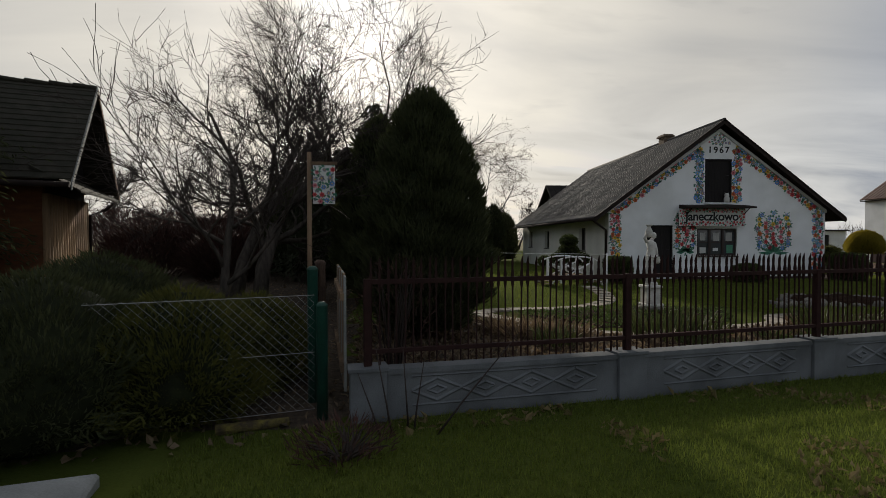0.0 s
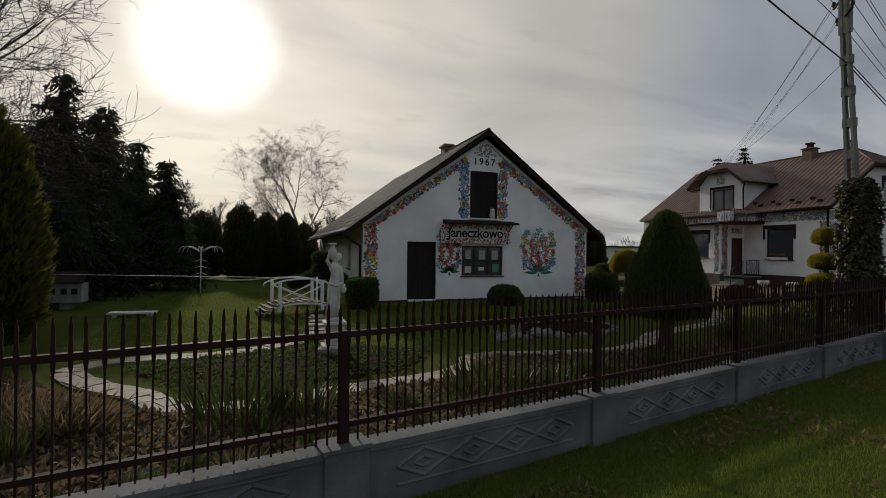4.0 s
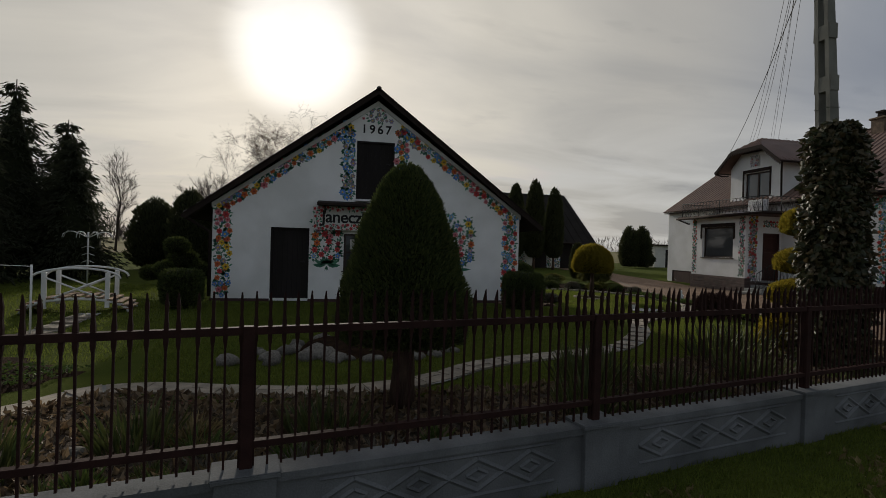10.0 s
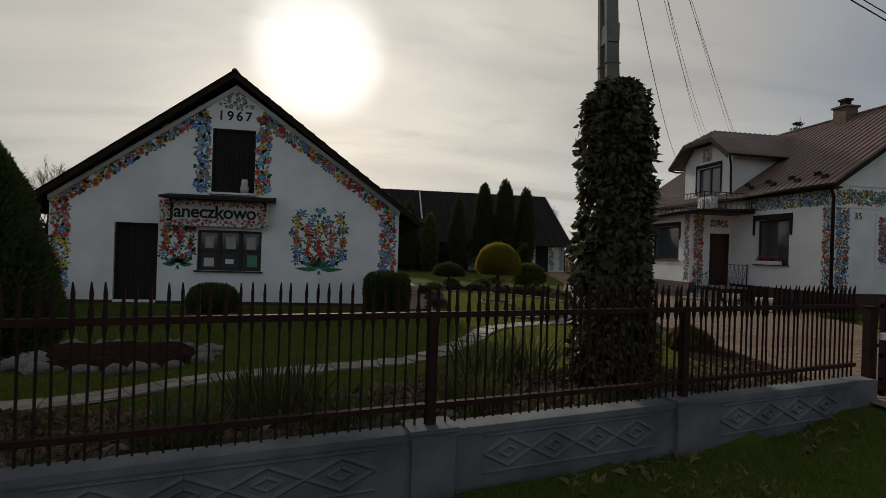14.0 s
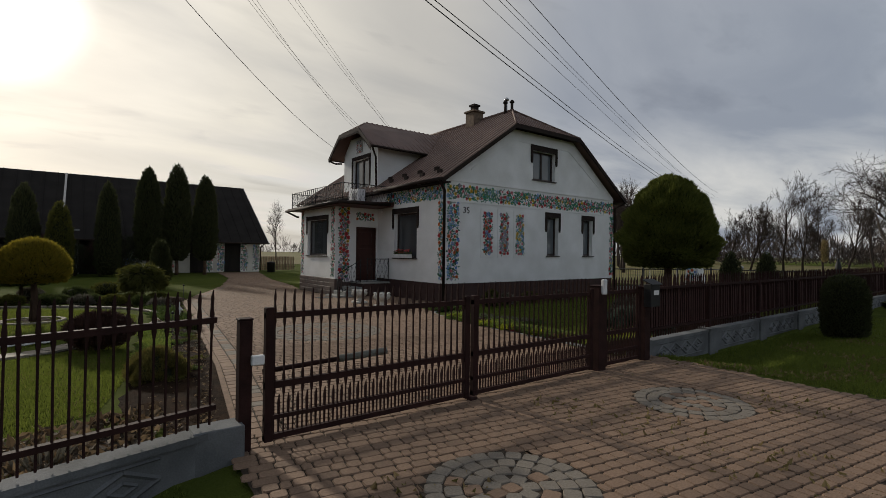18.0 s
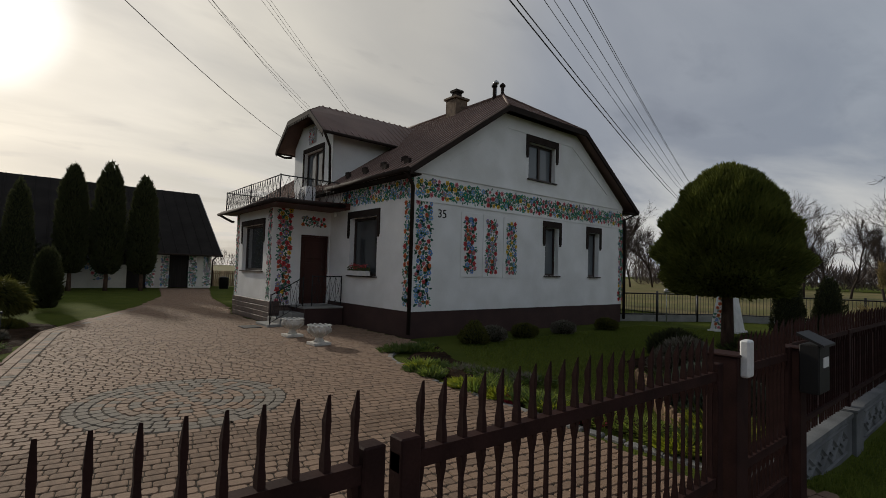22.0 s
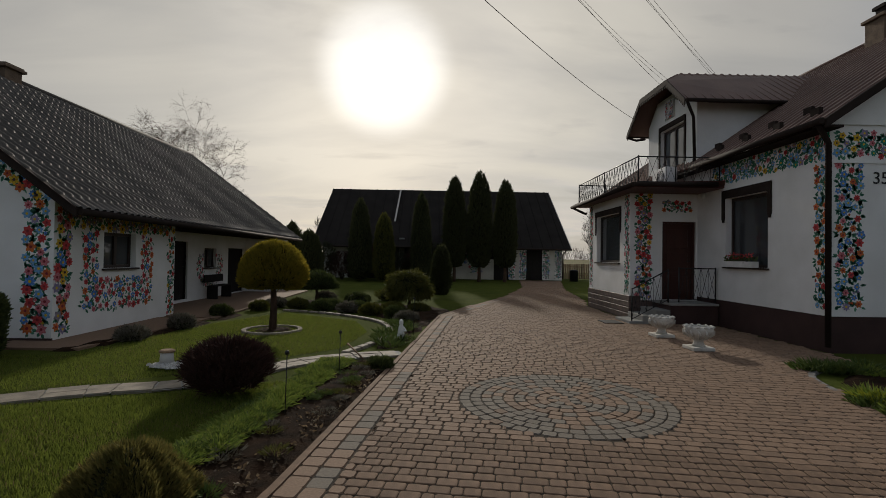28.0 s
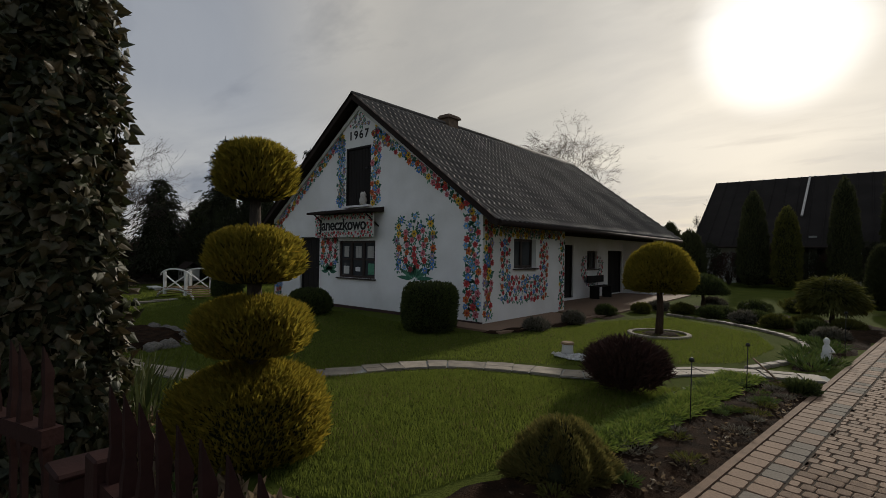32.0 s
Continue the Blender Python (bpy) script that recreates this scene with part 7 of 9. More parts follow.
def twig_bush(name, at, r, h, count, material, label, seed, ln=0.13, wd=0.012):
    rnd = np.random.default_rng(seed)
    top = thing(name, at, label, "shrub")
    g = Geo()
    for k in range(26):
        t, s = rnd.uniform(0, 6.28), rnd.uniform(0.3, 1.0)
        g.tube([(0.05 * math.cos(t), 0.05 * math.sin(t), 0), (0.5 * r * s * math.cos(t), 0.5 * r * s * math.sin(t), 0.45 * h), (r * s * 0.9 * math.cos(t + 0.2), r * s * 0.9 * math.sin(t + 0.2), h * (1 - 0.45 * s * s))], [0.014, 0.01, 0.004], 4, cap=False)
    part("stem_base", g, TWIG, top, kind="stuff")
    z = rnd.beta(2, 1.6, count)
    th, rr = rnd.uniform(0, 6.28, count), np.sqrt(rnd.random(count))
    R = r * np.interp(z, [0, 0.4, 0.75, 1], [0.55, 1.0, 0.85, 0.2]) * (0.35 + 0.65 * rr)
    pos = np.stack([R * np.cos(th), R * np.sin(th), z * h], 1)
    dirs = np.stack([np.cos(th), np.sin(th), np.full(count, 1.1)], 1) + rnd.normal(0, 0.5, (count, 3))
    part("twig_crown", leaves_mesh("twig_crown", pos, dirs, ln, wd, material, rnd), None, top, kind="stuff")
    return top


twig_bush("barberry_bush", (20.46, 14.45, 0), 0.45, 0.55, 12000, REDTWIG, "dense dark red leafless barberry bush", 60)
# ragged conifers on the west side of the garden
for i, (x, y, h, r) in enumerate(((-1.1, 19.8, 7.1, 1.4), (-0.6, 21.6, 6.4, 1.45), (-1.2, 24.7, 7.4, 1.6), (-0.6, 27.0, 6.5, 1.45), (1.0, 24.4, 5.3, 1.45), (-3.0, 17.6, 5.0, 1.6), (-2.6, 22.0, 5.6, 1.9))):
    conifer("spruce", (x, y, 0), h, r, 70 + i, "tall ragged dark spruce with drooping branches", group="garden spruces")
for i, (x, y, h, r) in enumerate(((0.6, 11.7, 3.9, 0.72), (-0.4, 12.0, 4.5, 0.85), (-0.9, 13.6, 4.2, 0.8), (4.8, 30.5, 3.6, 0.8), (5.9, 31.5, 3.7, 0.8), (3.6, 29.5, 4.0, 1.0), (7.0, 33.0, 3.2, 0.8), (1.5, 31.0, 3.6, 1.2), (-4.5, 20.5, 4.2, 1.2))):
    lathe_bush("thuja", (x, y, 0), [(0.6 * r, 0.1), (r, 0.7), (0.95 * r, h * 0.5), (0.6 * r, h * 0.85), (0.03, h)], 5000, 0.2, 0.07, THUJA if i else YEW, "upright thuja in the back garden", "tree", 80 + i, lump=0.18, group="garden thujas", up=1.3)
# bare trees
tree("apple_tree", (-3.1, 11.3, 0), "old leafless fruit tree with crooked limbs", 3, 7.6, 0.2, levels=5, spread=0.62, first=0.22, kids=(4, 6), shrink=0.74, gnarl=0.2)
tree("apple_tree", (-4.0, 12.4, 0), "old leafless fruit tree with a dense crown", 8, 8.4, 0.19, levels=5, spread=0.6, first=0.25, kids=(4, 6), shrink=0.72, gnarl=0.2)
tree("plum_tree", (-2.6, 7.4, -0.05), "leafless fruit tree with thin whippy shoots", 21, 4.6, 0.09, levels=4, spread=0.55, kids=(4, 6), shrink=0.78, gnarl=0.16)
tree("birch", (8.2, 41.5, 0), "leafless birch with pale hanging twigs", 5, 11.5, 0.17, BIRCH, TWIG_P, levels=5, spread=0.5, first=0.3, kids=(5, 6), shrink=0.66, droop=0.16, gnarl=0.12)
tree("cherry_tree", (44.8, 8.9, 0), "gnarled leafless fruit tree with a whitewashed trunk", 14, 6.3, 0.17, levels=5, spread=0.6, first=0.28, kids=(4, 5), shrink=0.74, gnarl=0.26)
for i in range(9):
    twig_bush("bare_hedge_shrub", (13.2 + 1.2 * i, 40.3 + 0.2 * (i % 2), 0), 0.95, 1.75 + 0.3 * (i % 3), 2600, REDTWIG if i % 2 else SPRUCE, "dense dark shrub before the barn wall", 600 + i, 0.25, 0.03)

# ---- garden beds, paths and edgings ----
front_path = [(1.97, 10.8), (2.45, 10.0), (3.27, 9.18), (3.80, 8.42), (4.57, 8.30), (5.67, 8.55), (6.49, 8.77), (7.16, 8.88), (7.86, 9.25), (8.2, 9.83), (8.6, 10.08), (9.2, 10.05),
              (10.2, 9.82), (11.3, 9.75), (12.4, 10.15), (13.46, 11.0), (14.94, 11.5), (16.2, 11.7), (17.15, 12.6), (17.9, 13.8), (18.9, 14.45), (19.9, 14.85), (20.75, 15.95), (21.4, 16.45), (22.25, 16.75)]
back_path = [(1.97, 10.8), (2.2, 11.3), (2.9, 11.5), (4.12, 11.54), (5.18, 12.1), (5.75, 12.8), (6.0, 13.8), (6.0, 15.0)]


def stone_path(name, pts, width, label, seed):
    rnd = random.Random(seed)
    top = thing(name, (0, 0, 0), label, "path", kind="structure")
    line = smooth_line(pts, 0.12)
    base, s = Geo(), 0.0
    left, right = [], []
    for i, p in enumerate(line):
        a, b = line[max(0, i - 1)], line[min(len(line) - 1, i + 1)]
        d = math.hypot(b[0] - a[0], b[1] - a[1]) or 1
        n = (-(b[1] - a[1]) / d, (b[0] - a[0]) / d)
        left.append((p[0] + n[0] * width / 2, p[1] + n[1] * width / 2))
        right.append((p[0] - n[0] * width / 2, p[1] - n[1] * width / 2))
    for i in range(len(line) - 1):
        q = [right[i], right[i + 1], left[i + 1], left[i]]
        zs = [ground_z(*p) + 0.022 for p in q]
        base.face([(p[0], p[1], z) for p, z in zip(q, zs)])
    part("mortar", base, CONC_D, top)
    i = 0
    while i < len(line) - 3:
        k = rnd.choice((2, 3, 3, 4))
        j = min(i + k, len(line) - 1)
        split = rnd.uniform(0.35, 0.65) if rnd.random() < 0.6 else None
        for u0, u1 in (((0.0, split), (split, 1.0)) if split else ((0.0, 1.0),)):
            def at(m, u):
                return (right[m][0] + (left[m][0] - right[m][0]) * u, right[m][1] + (left[m][1] - right[m][1]) * u)
            q = [at(i, u0), at(j, u0), at(j, u1), at(i, u1)]
            c = (sum(p[0] for p in q) / 4, sum(p[1] for p in q) / 4)
            q = [(c[0] + (p[0] - c[0]) * rnd.uniform(0.88, 1.0), c[1] + (p[1] - c[1]) * rnd.uniform(0.88, 1.0)) for p in q]
            q2 = []
            for a, b in zip(q, q[1:] + q[:1]):
                q2 += [a, ((a[0] + b[0]) / 2 + rnd.uniform(-0.012, 0.012), (a[1] + b[1]) / 2 + rnd.uniform(-0.012, 0.012))]
            z = ground_z(*c)
            g = Geo()
            g.hexa(q2, [z - 0.02] * 8, [z + 0.036 + rnd.uniform(-0.005, 0.005)] * 8)
            part("paving_stone", g, STONE, top)
        i = j
    return top


stone_path("garden_path", front_path, 0.41, "winding crazy-paved path of pale flat stones", 1)
stone_path("garden_path", back_path, 0.44, "narrow path of pale flat stones to the little bridge", 2)
edge_l = [(p[0], p[1] - 0.28) for p in front_path[3:18]]
front_bed = [(x, fence_y(x) + 0.13) for x in np.arange(-0.2, 20.8, 0.8)] + [(20.8, 10.6), (19.6, 10.3), (18.6, 10.4), (16.6, 10.5), (15.0, 10.0), (13.6, 9.6)] + edge_l[::-1][5:] + [(3.2, 8.6), (2.0, 9.8), (1.4, 10.6), (0.4, 10.8), (-0.6, 9.0)]


def draped_bed(name, poly, material, label, lift=0.03, res=0.2, seed=0):
    ob = bed(name, poly, 0.0, material, label, "flower bed", seed, lift, res)
    for v in ob.data.vertices:
        v.co.z += ground_z(v.co.x, v.co.y) + 0.015
    return ob


draped_bed("front_bed", front_bed, LITTER, "front bed of dark soil strewn with dead leaves", 0.03)
draped_bed("island_bed", [(2.6, 10.9), (2.9, 10.2), (3.6, 9.5), (4.1, 8.8), (5.5, 8.95), (7.0, 9.3), (7.7, 9.9), (7.9, 11.0), (6.6, 12.0), (5.4, 11.7), (4.2, 11.2)], SOIL, "planted island bed round the statue", 0.05, 0.2, 3)
draped_bed("mulch_bed", [(8.3, 9.4), (8.7, 9.75), (9.4, 9.72), (10.3, 9.5), (10.7, 9.35), (10.2, 9.05), (9.0, 9.0)], EARTHRED, "small bed of red mulch beside the path", 0.03, 0.15, 4)
draped_bed("drive_bed", [(20.75, 9.6), (21.23, 9.6), (21.71, 12.2), (22.0, 14.3), (22.26, 16.1), (22.2, 16.35), (21.3, 16.1), (21.05, 15.2), (20.95, 13.4), (20.65, 12.3), (20.3, 10.9)], SOIL, "narrow bed of dark soil beside the driveway", 0.05, 0.16, 5)
draped_bed("drive_bed", [(22.2, 17.1), (23.0, 21.7), (23.5, 23.3), (22.0, 24.2), (20.0, 25.3), (18.2, 25.6), (18.0, 24.4), (20.2, 22.6), (21.7, 21.0), (21.98, 19.3), (21.75, 17.6), (21.5, 17.0)], SOIL, "curved bed of dark soil beyond the round lawn", 0.05, 0.18, 6)
draped_bed("house_bed", [(27.42, 9.6), (27.45, 13.1), (27.75, 14.7), (28.15, 15.6), (29.2, 16.2), (29.5, 15.7), (28.9, 14.6), (28.45, 13.0), (28.25, 11.5), (28.3, 9.6)], SOIL, "curved bed of low spring plants beside the house lawn", 0.05, 0.16, 7)
draped_bed("terrace_bed", [(16.6, 16.6), (17.2, 16.5), (17.6, 18.4), (17.9, 20.6), (17.8, 23.0), (17.45, 23.0), (17.5, 20.6), (17.2, 18.5)], SOIL, "narrow planted strip along the terrace", 0.04, 0.14, 8)


g = Geo()
for a, b in zip(DRIVE_L[:3], DRIVE_L[1:4]):
    b = b if b[1] < 17 else (22.28, 16.2)
    if b[1] > a[1]:
        g.hexa([(a[0] - 0.62, a[1]), (a[0] - 0.06, a[1]), (b[0] - 0.06, b[1]), (b[0] - 0.62, b[1])], [-0.15] * 4, [0.004] * 4)
single("bed_edge", g, SOIL, "strip of dark soil along the edge of the driveway", "flower bed", kind="structure")


def kerb_row(name, pts, label, w=0.10, l=0.24, h=0.05, material=STONE):
    top = thing(name, (0, 0, 0), label, "edging", kind="structure")
    line = smooth_line(pts, l)
    me = None
    for a, b in zip(line, line[1:]):
        if me is None:
            g = Geo()
            g.box(-l / 2 + 0.006, l / 2 - 0.006, -w / 2, w / 2, -0.06, h)
            me = g.mesh("edging_stone", material, 0.012)
        ob = new("edging_stone", me)
        ob.parent = top
        ob.matrix_basis = pose((a[0] + b[0]) / 2, (a[1] + b[1]) / 2, ground_z(*a), 0, 0, math.degrees(math.atan2(b[1] - a[1], b[0] - a[0])))
    return top


kerb_row("lawn_edging", [(21.35, 16.75), (21.75, 17.9), (21.85, 19.0), (21.6, 20.2), (20.9, 21.2), (19.9, 22.0), (18.6, 22.6)], "curved edging of pale blocks round the lawn", 0.13)
ring = [(19.45 + 0.55 * math.cos(t * math.pi / 9), 19.0 + 0.55 * math.sin(t * math.pi / 9)) for t in range(19)]
kerb_row("tree_ring", ring, "round edging of pale blocks about the ball tree", 0.09, 0.19)
draped_bed("tree_pit", [(19.45 + 0.5 * math.cos(t * math.pi / 9), 19.0 + 0.5 * math.sin(t * math.pi / 9)) for t in range(18)], SOIL, "dark soil inside the tree ring", 0.03, 0.12, 9)
kerb_row("bed_kerb", [(27.30, 9.6), (27.33, 13.1), (27.62, 14.75), (28.05, 15.68), (29.2, 16.28)], "grey block kerb of the house bed", 0.1, 0.2, 0.035, PAVER_G)
g = Geo()
g.box(21.0, 27.5, 5.38, 5.5, -0.1, 0.03)
single("apron_kerb", g, CONC_D, "grey concrete kerb along the paved apron", "kerb", kind="structure", bevel=0.01)

# ---- low planting ----
def clump(n, cx, cy, r, ln, wd, material, name, label, seed, up=1.6, spread=0.7, category="plant"):
    rnd = np.random.default_rng(seed)
    t, rr = rnd.uniform(0, 6.28, n), r * np.sqrt(rnd.random(n))
    pos = np.stack([rr * np.cos(t), rr * np.sin(t), np.full(n, 0.0)], 1)
    dirs = np.stack([spread * np.cos(t) * rr / r, spread * np.sin(t) * rr / r, np.full(n, up)], 1) + rnd.normal(0, 0.18, (n, 3))
    me = leaves_mesh(name, pos, dirs, ln, wd, material, rnd, 0.12, 0.12)
    ob = new(name, me)
    ob.location = (cx, cy, ground_z(cx, cy) + 0.02)
    return tagged(ob, label, category, "clumps of " + name)


for i, (x, y, r, h) in enumerate(((4.55, 7.75, 0.5, 0.62), (5.2, 7.7, 0.35, 0.5), (7.65, 7.75, 0.5, 0.6), (14.5, 9.6, 0.45, 0.6), (16.9, 10.2, 0.35, 0.62), (17.5, 10.3, 0.3, 0.6), (13.9, 8.6, 0.3, 0.5), (9.5, 8.2, 0.3, 0.4), (15.2, 9.0, 0.3, 0.45), (8.6, 7.7, 0.35, 0.4), (11.1, 8.3, 0.3, 0.4), (16.6, 9.2, 0.35, 0.5), (2.6, 7.3, 0.3, 0.4))):
    clump(int(160 * r / 0.4), x, y, r, h, 0.03, REED, "iris_clump", "clump of upright sword-shaped iris leaves", 300 + i)
rnd = random.Random(12)
for i in range(34):
    x = rnd.uniform(27.5, 28.1)
    y = rnd.uniform(9.8, 14.6)
    if i > 24:
        x, y = rnd.uniform(28.0, 29.1), rnd.uniform(15.2, 16.0)
    clump(150, x, y, rnd.uniform(0.13, 0.24), rnd.uniform(0.10, 0.2), 0.028, GROUNDC if i % 4 else FRESH, "cushion_plant", "low green cushion plant in the bed", 340 + i, 1.0, 1.1)
for i in range(110):
    t = i / 110
    y = 12.3 + 3.6 * t
    x = float(np.interp(y, [12.3, 12.8, 13.7, 14.7, 15.9], [20.90, 21.0, 21.12, 21.24, 21.4])) + rnd.uniform(-0.11, 0.11)
    clump(240, x, y, rnd.uniform(0.10, 0.17), rnd.uniform(0.055, 0.09), 0.012, FRESH if i % 5 else GROUNDC, "cushion_plant", "low fresh-green cushion plant in the bed", 380 + i, 0.7, 1.3).location.z += 0.055
for i in range(26):
    y = rnd.uniform(11.2, 15.8)
    x = float(np.interp(y, [11.2, 16.0], [21.2, 21.85])) + rnd.uniform(-0.22, 0.2)
    clump(110, x, y, rnd.uniform(0.05, 0.12), rnd.uniform(0.04, 0.07), 0.010, (DRYSHRUB, GROUNDC, YEW)[i % 3], "tuft", "tiny dry tuft sprouting from the bare soil", 800 + i, 0.8, 1.2).location.z += 0.05
for i in range(12):
    x, y = 21.9 + rnd.uniform(-0.2, 0.3), 17.3 + i * 0.3
    clump(120, x, y, rnd.uniform(0.14, 0.24), rnd.uniform(0.12, 0.2), 0.02, GROUNDC, "cushion_plant", "low green cushion plant in the bed", 410 + i, 1.0, 1.1)
for i in range(30):
    x, y = rnd.uniform(2.5, 19.5), 0
    y = fence_y(x) + rnd.uniform(0.5, 1.7)
    clump(90, x, y, rnd.uniform(0.1, 0.22), rnd.uniform(0.12, 0.26), 0.02, (GROUNDC, REED, DRYGRASS)[i % 3], "tuft", "small tuft of half-dry leaves in the front bed", 440 + i, 1.0, 1.0)
for i in range(5):
    clump(220, 2.0 + 0.25 * i, 8.3 + rnd.uniform(-0.6, 0.6), 0.28, 0.4, 0.025, DRYLEAF, "rusty_grass_clump", "clump of rust-brown withered leaves", 480 + i, 1.1, 1.1)


for i in range(80):
    x = 3.0 + 17.0 * (i + rnd.random()) / 80
    clump(70, x, fence_y(x) + rnd.uniform(0.25, 1.0), rnd.uniform(0.06, 0.14), rnd.uniform(0.12, 0.22), 0.022, (GROUNDC, DRYSHRUB, REED)[i % 3], "leaf_tuft", "small tuft of pale spring leaves behind the fence", 700 + i, 1.3, 0.8)


def scatter(name, label, category, fn, box, count, size, material, seed, up=0.25, lift=0.03):
    r = np.random.default_rng(seed)
    x, y = r.uniform(box[0], box[1], count * 4), r.uniform(box[2], box[3], count * 4)
    k = np.array([fn(a, b) for a, b in zip(x, y)], dtype=bool)
    x, y = x[k][:count], y[k][:count]
    z = np.array([ground_z(a, b) for a, b in zip(x, y)]) + lift
    d = np.stack([r.normal(size=len(x)), r.normal(size=len(x)), np.abs(r.normal(0, up, len(x)))], 1)
    me = leaves_mesh(name, np.stack([x, y, z], 1), d, size, size * 0.6, material, r, 0.5)
    return tagged(new(name, me), label, category, "", "stuff")


scatter("leaf_litter", "pale dead leaves lying on the front bed", "leaves", in_poly(front_bed), (-0.5, 21, 4.6, 11), 20000, 0.11, DRYLEAF, 1, 0.7, 0.04)
scatter("leaf_litter", "small low plants and leaves in the island bed", "leaves", in_poly([(2.6, 10.9), (4.1, 8.8), (7.0, 9.3), (7.9, 11.0), (5.4, 11.7)]), (2.5, 8, 8.7, 12), 3500, 0.07, GROUNDC, 2, 0.6, 0.06)
scatter("leaf_litter", "dead leaves under the fruit trees", "leaves", lambda x, y: y > fence_y(x) - 0.4 and x < 0.2, (-9, 0.2, 2, 16), 5000, 0.10, DRYLEAF, 3, 0.3, 0.02)
scatter("wall_foot_litter", "dry stems and leaves at the foot of the wall", "leaves", lambda x, y: -0.55 < y - fence_y(x) < -0.12 and (math.sin(x * 1.9) + math.sin(x * 0.73)) > 0.5, (-0.2, 20.5, 4, 9), 1600, 0.12, DRYGRASS, 4, 0.5, 0.0)
scatter("soil_crumbs", "clods and straw on the bed beside the drive", "soil", in_poly([(20.75, 9.6), (21.15, 9.7), (21.95, 14.4), (22.15, 16.3), (21.05, 15.2), (20.65, 12.3)]), (20, 22.2, 9.5, 16.4), 1600, 0.045, DRYLEAF, 5, 0.3, 0.05)
scatter("verge_straw", "dry yellowed grass patches on the verge", "grass", lambda x, y: y - fence_y(x) < -0.5 and noise.noise((x * 0.8, y * 0.8, 3.0)) > 0.12, (2, 34, 2, 8.6), 9000, 0.075, DRYGRASS, 8, 0.9, 0.0)
lawn_keep = in_poly([(12.7, 11.4), (15, 12.2), (16.2, 12.3), (17.0, 13.2), (17.7, 14.2), (19.4, 15.2), (20.5, 16.4), (21.2, 17.2), (21.4, 19), (20.9, 20.6), (18.8, 22.1), (17.9, 20), (17.3, 16.3), (15, 16.4), (12, 16.8), (8, 16.8), (8, 13), (11, 13.4)])
side_a = in_poly([(8.6, 10.45), (10.2, 10.15), (11.3, 10.1), (12.3, 10.5), (13.4, 11.3), (15, 11.9), (16.2, 12.1), (17, 13), (12.7, 11.6), (11, 13.4), (8, 13)])
side_b = in_poly([(10.2, 9.55), (11.3, 9.48), (12.6, 9.9), (13.6, 10.75), (15, 11.25), (16.2, 11.4), (16, 10.6), (15, 10.1), (13.6, 9.7), (12, 9.4)])
front_lawn = in_poly([(16.0, 10.6), (18.6, 10.45), (19.6, 10.35), (20.3, 10.9), (20.65, 12.3), (20.75, 13.4), (20.9, 15), (20.0, 14.5), (18.4, 13.9), (17.6, 12.9)])
blades_in(lawn_keep, (8, 21.6, 11, 22.2), 150000, 0.042, 0.0045, BLADE, 1, "lawn_grass", "short green lawn grass", "grass", ground_z)
blades_in(front_lawn, (16, 21, 10.5, 15.2), 70000, 0.042, 0.0045, BLADE, 2, "lawn_grass", "short green lawn grass by the topiary", "grass", ground_z)
blades_in(lambda x, y: side_a(x, y) or side_b(x, y), (8, 17, 9.4, 13.5), 40000, 0.045, 0.005, BLADE, 7, "lawn_grass", "short green lawn grass along the path", "grass", ground_z)
def thin_patch(fn, seed):
    return lambda x, y: fn(x, y) and noise.noise((x * 1.1, y * 1.1, seed)) + 0.5 * noise.noise((x * 3.1, y * 3.1, seed)) > 0.02


blades_in(thin_patch(front_lawn, 5.0), (16, 21, 10.5, 15.2), 8000, 0.036, 0.004, DRYGRASS, 12, "lawn_straw", "straw-coloured dead grass in the thin patches of the lawn", "grass", ground_z, 0.9)
blades_in(thin_patch(lawn_keep, 9.0), (12, 21.6, 11, 22.2), 12000, 0.036, 0.004, DRYGRASS, 13, "lawn_straw", "straw-coloured dead grass in the thin patches of the lawn", "grass", ground_z, 0.9)
house_lawn = in_poly([(28.5, 9.7), (28.6, 12.8), (29.2, 14.8), (30, 15.9), (38.5, 16.3), (40, 12), (40, 9.8)])
blades_in(house_lawn, (28.3, 40, 9.6, 16.4), 100000, 0.045, 0.0055, BLADE, 3, "lawn_grass", "short green lawn grass before the house", "grass", ground_z)
blades_in(lambda x, y: -3.4 < y - fence_y(x) < -0.1 and not (20.7 < x < 27.6), (-1.5, 34, 0.8, 9.4), 190000, 0.05, 0.005, BLADE, 4, "verge_grass", "green roadside verge grass", "grass", ground_z)
blades_in(lambda x, y: y - fence_y(x) < -0.1 and x > 27.7, (27.7, 40, 5.5, 9.4), 22000, 0.06, 0.007, BLADE, 5, "verge_grass", "green roadside verge grass beyond the gate", "grass", ground_z)
blades_in(lambda x, y: not lawn_keep(x, y) and y > 11.5, (1.5, 8, 11.5, 22), 30000, 0.05, 0.008, BLADE, 6, "lawn_grass", "green grass in the side garden", "grass", ground_z)


def boulder(seed, r):
    rn2 = random.Random(seed)
    bm = bmesh.new()
    bmesh.ops.create_icosphere(bm, subdivisions=2, radius=1.0)
    o = rn2.uniform(0, 50)
    for v in bm.verts:
        k = 1 + 0.35 * noise.noise(v.co * 1.1 + Vector((o, 0, 0))) + 0.12 * noise.noise(v.co * 3 + Vector((0, o, 0)))
        v.co = Vector((v.co.x * k * r, v.co.y * k * r * 0.8, v.co.z * k * r * 0.62))
    me = bpy.data.meshes.new("boulder")
    bm.to_mesh(me)
    bm.free()
    me.materials.append(ROCK)
    for p in me.polygons:
        p.use_smooth = True
    return me


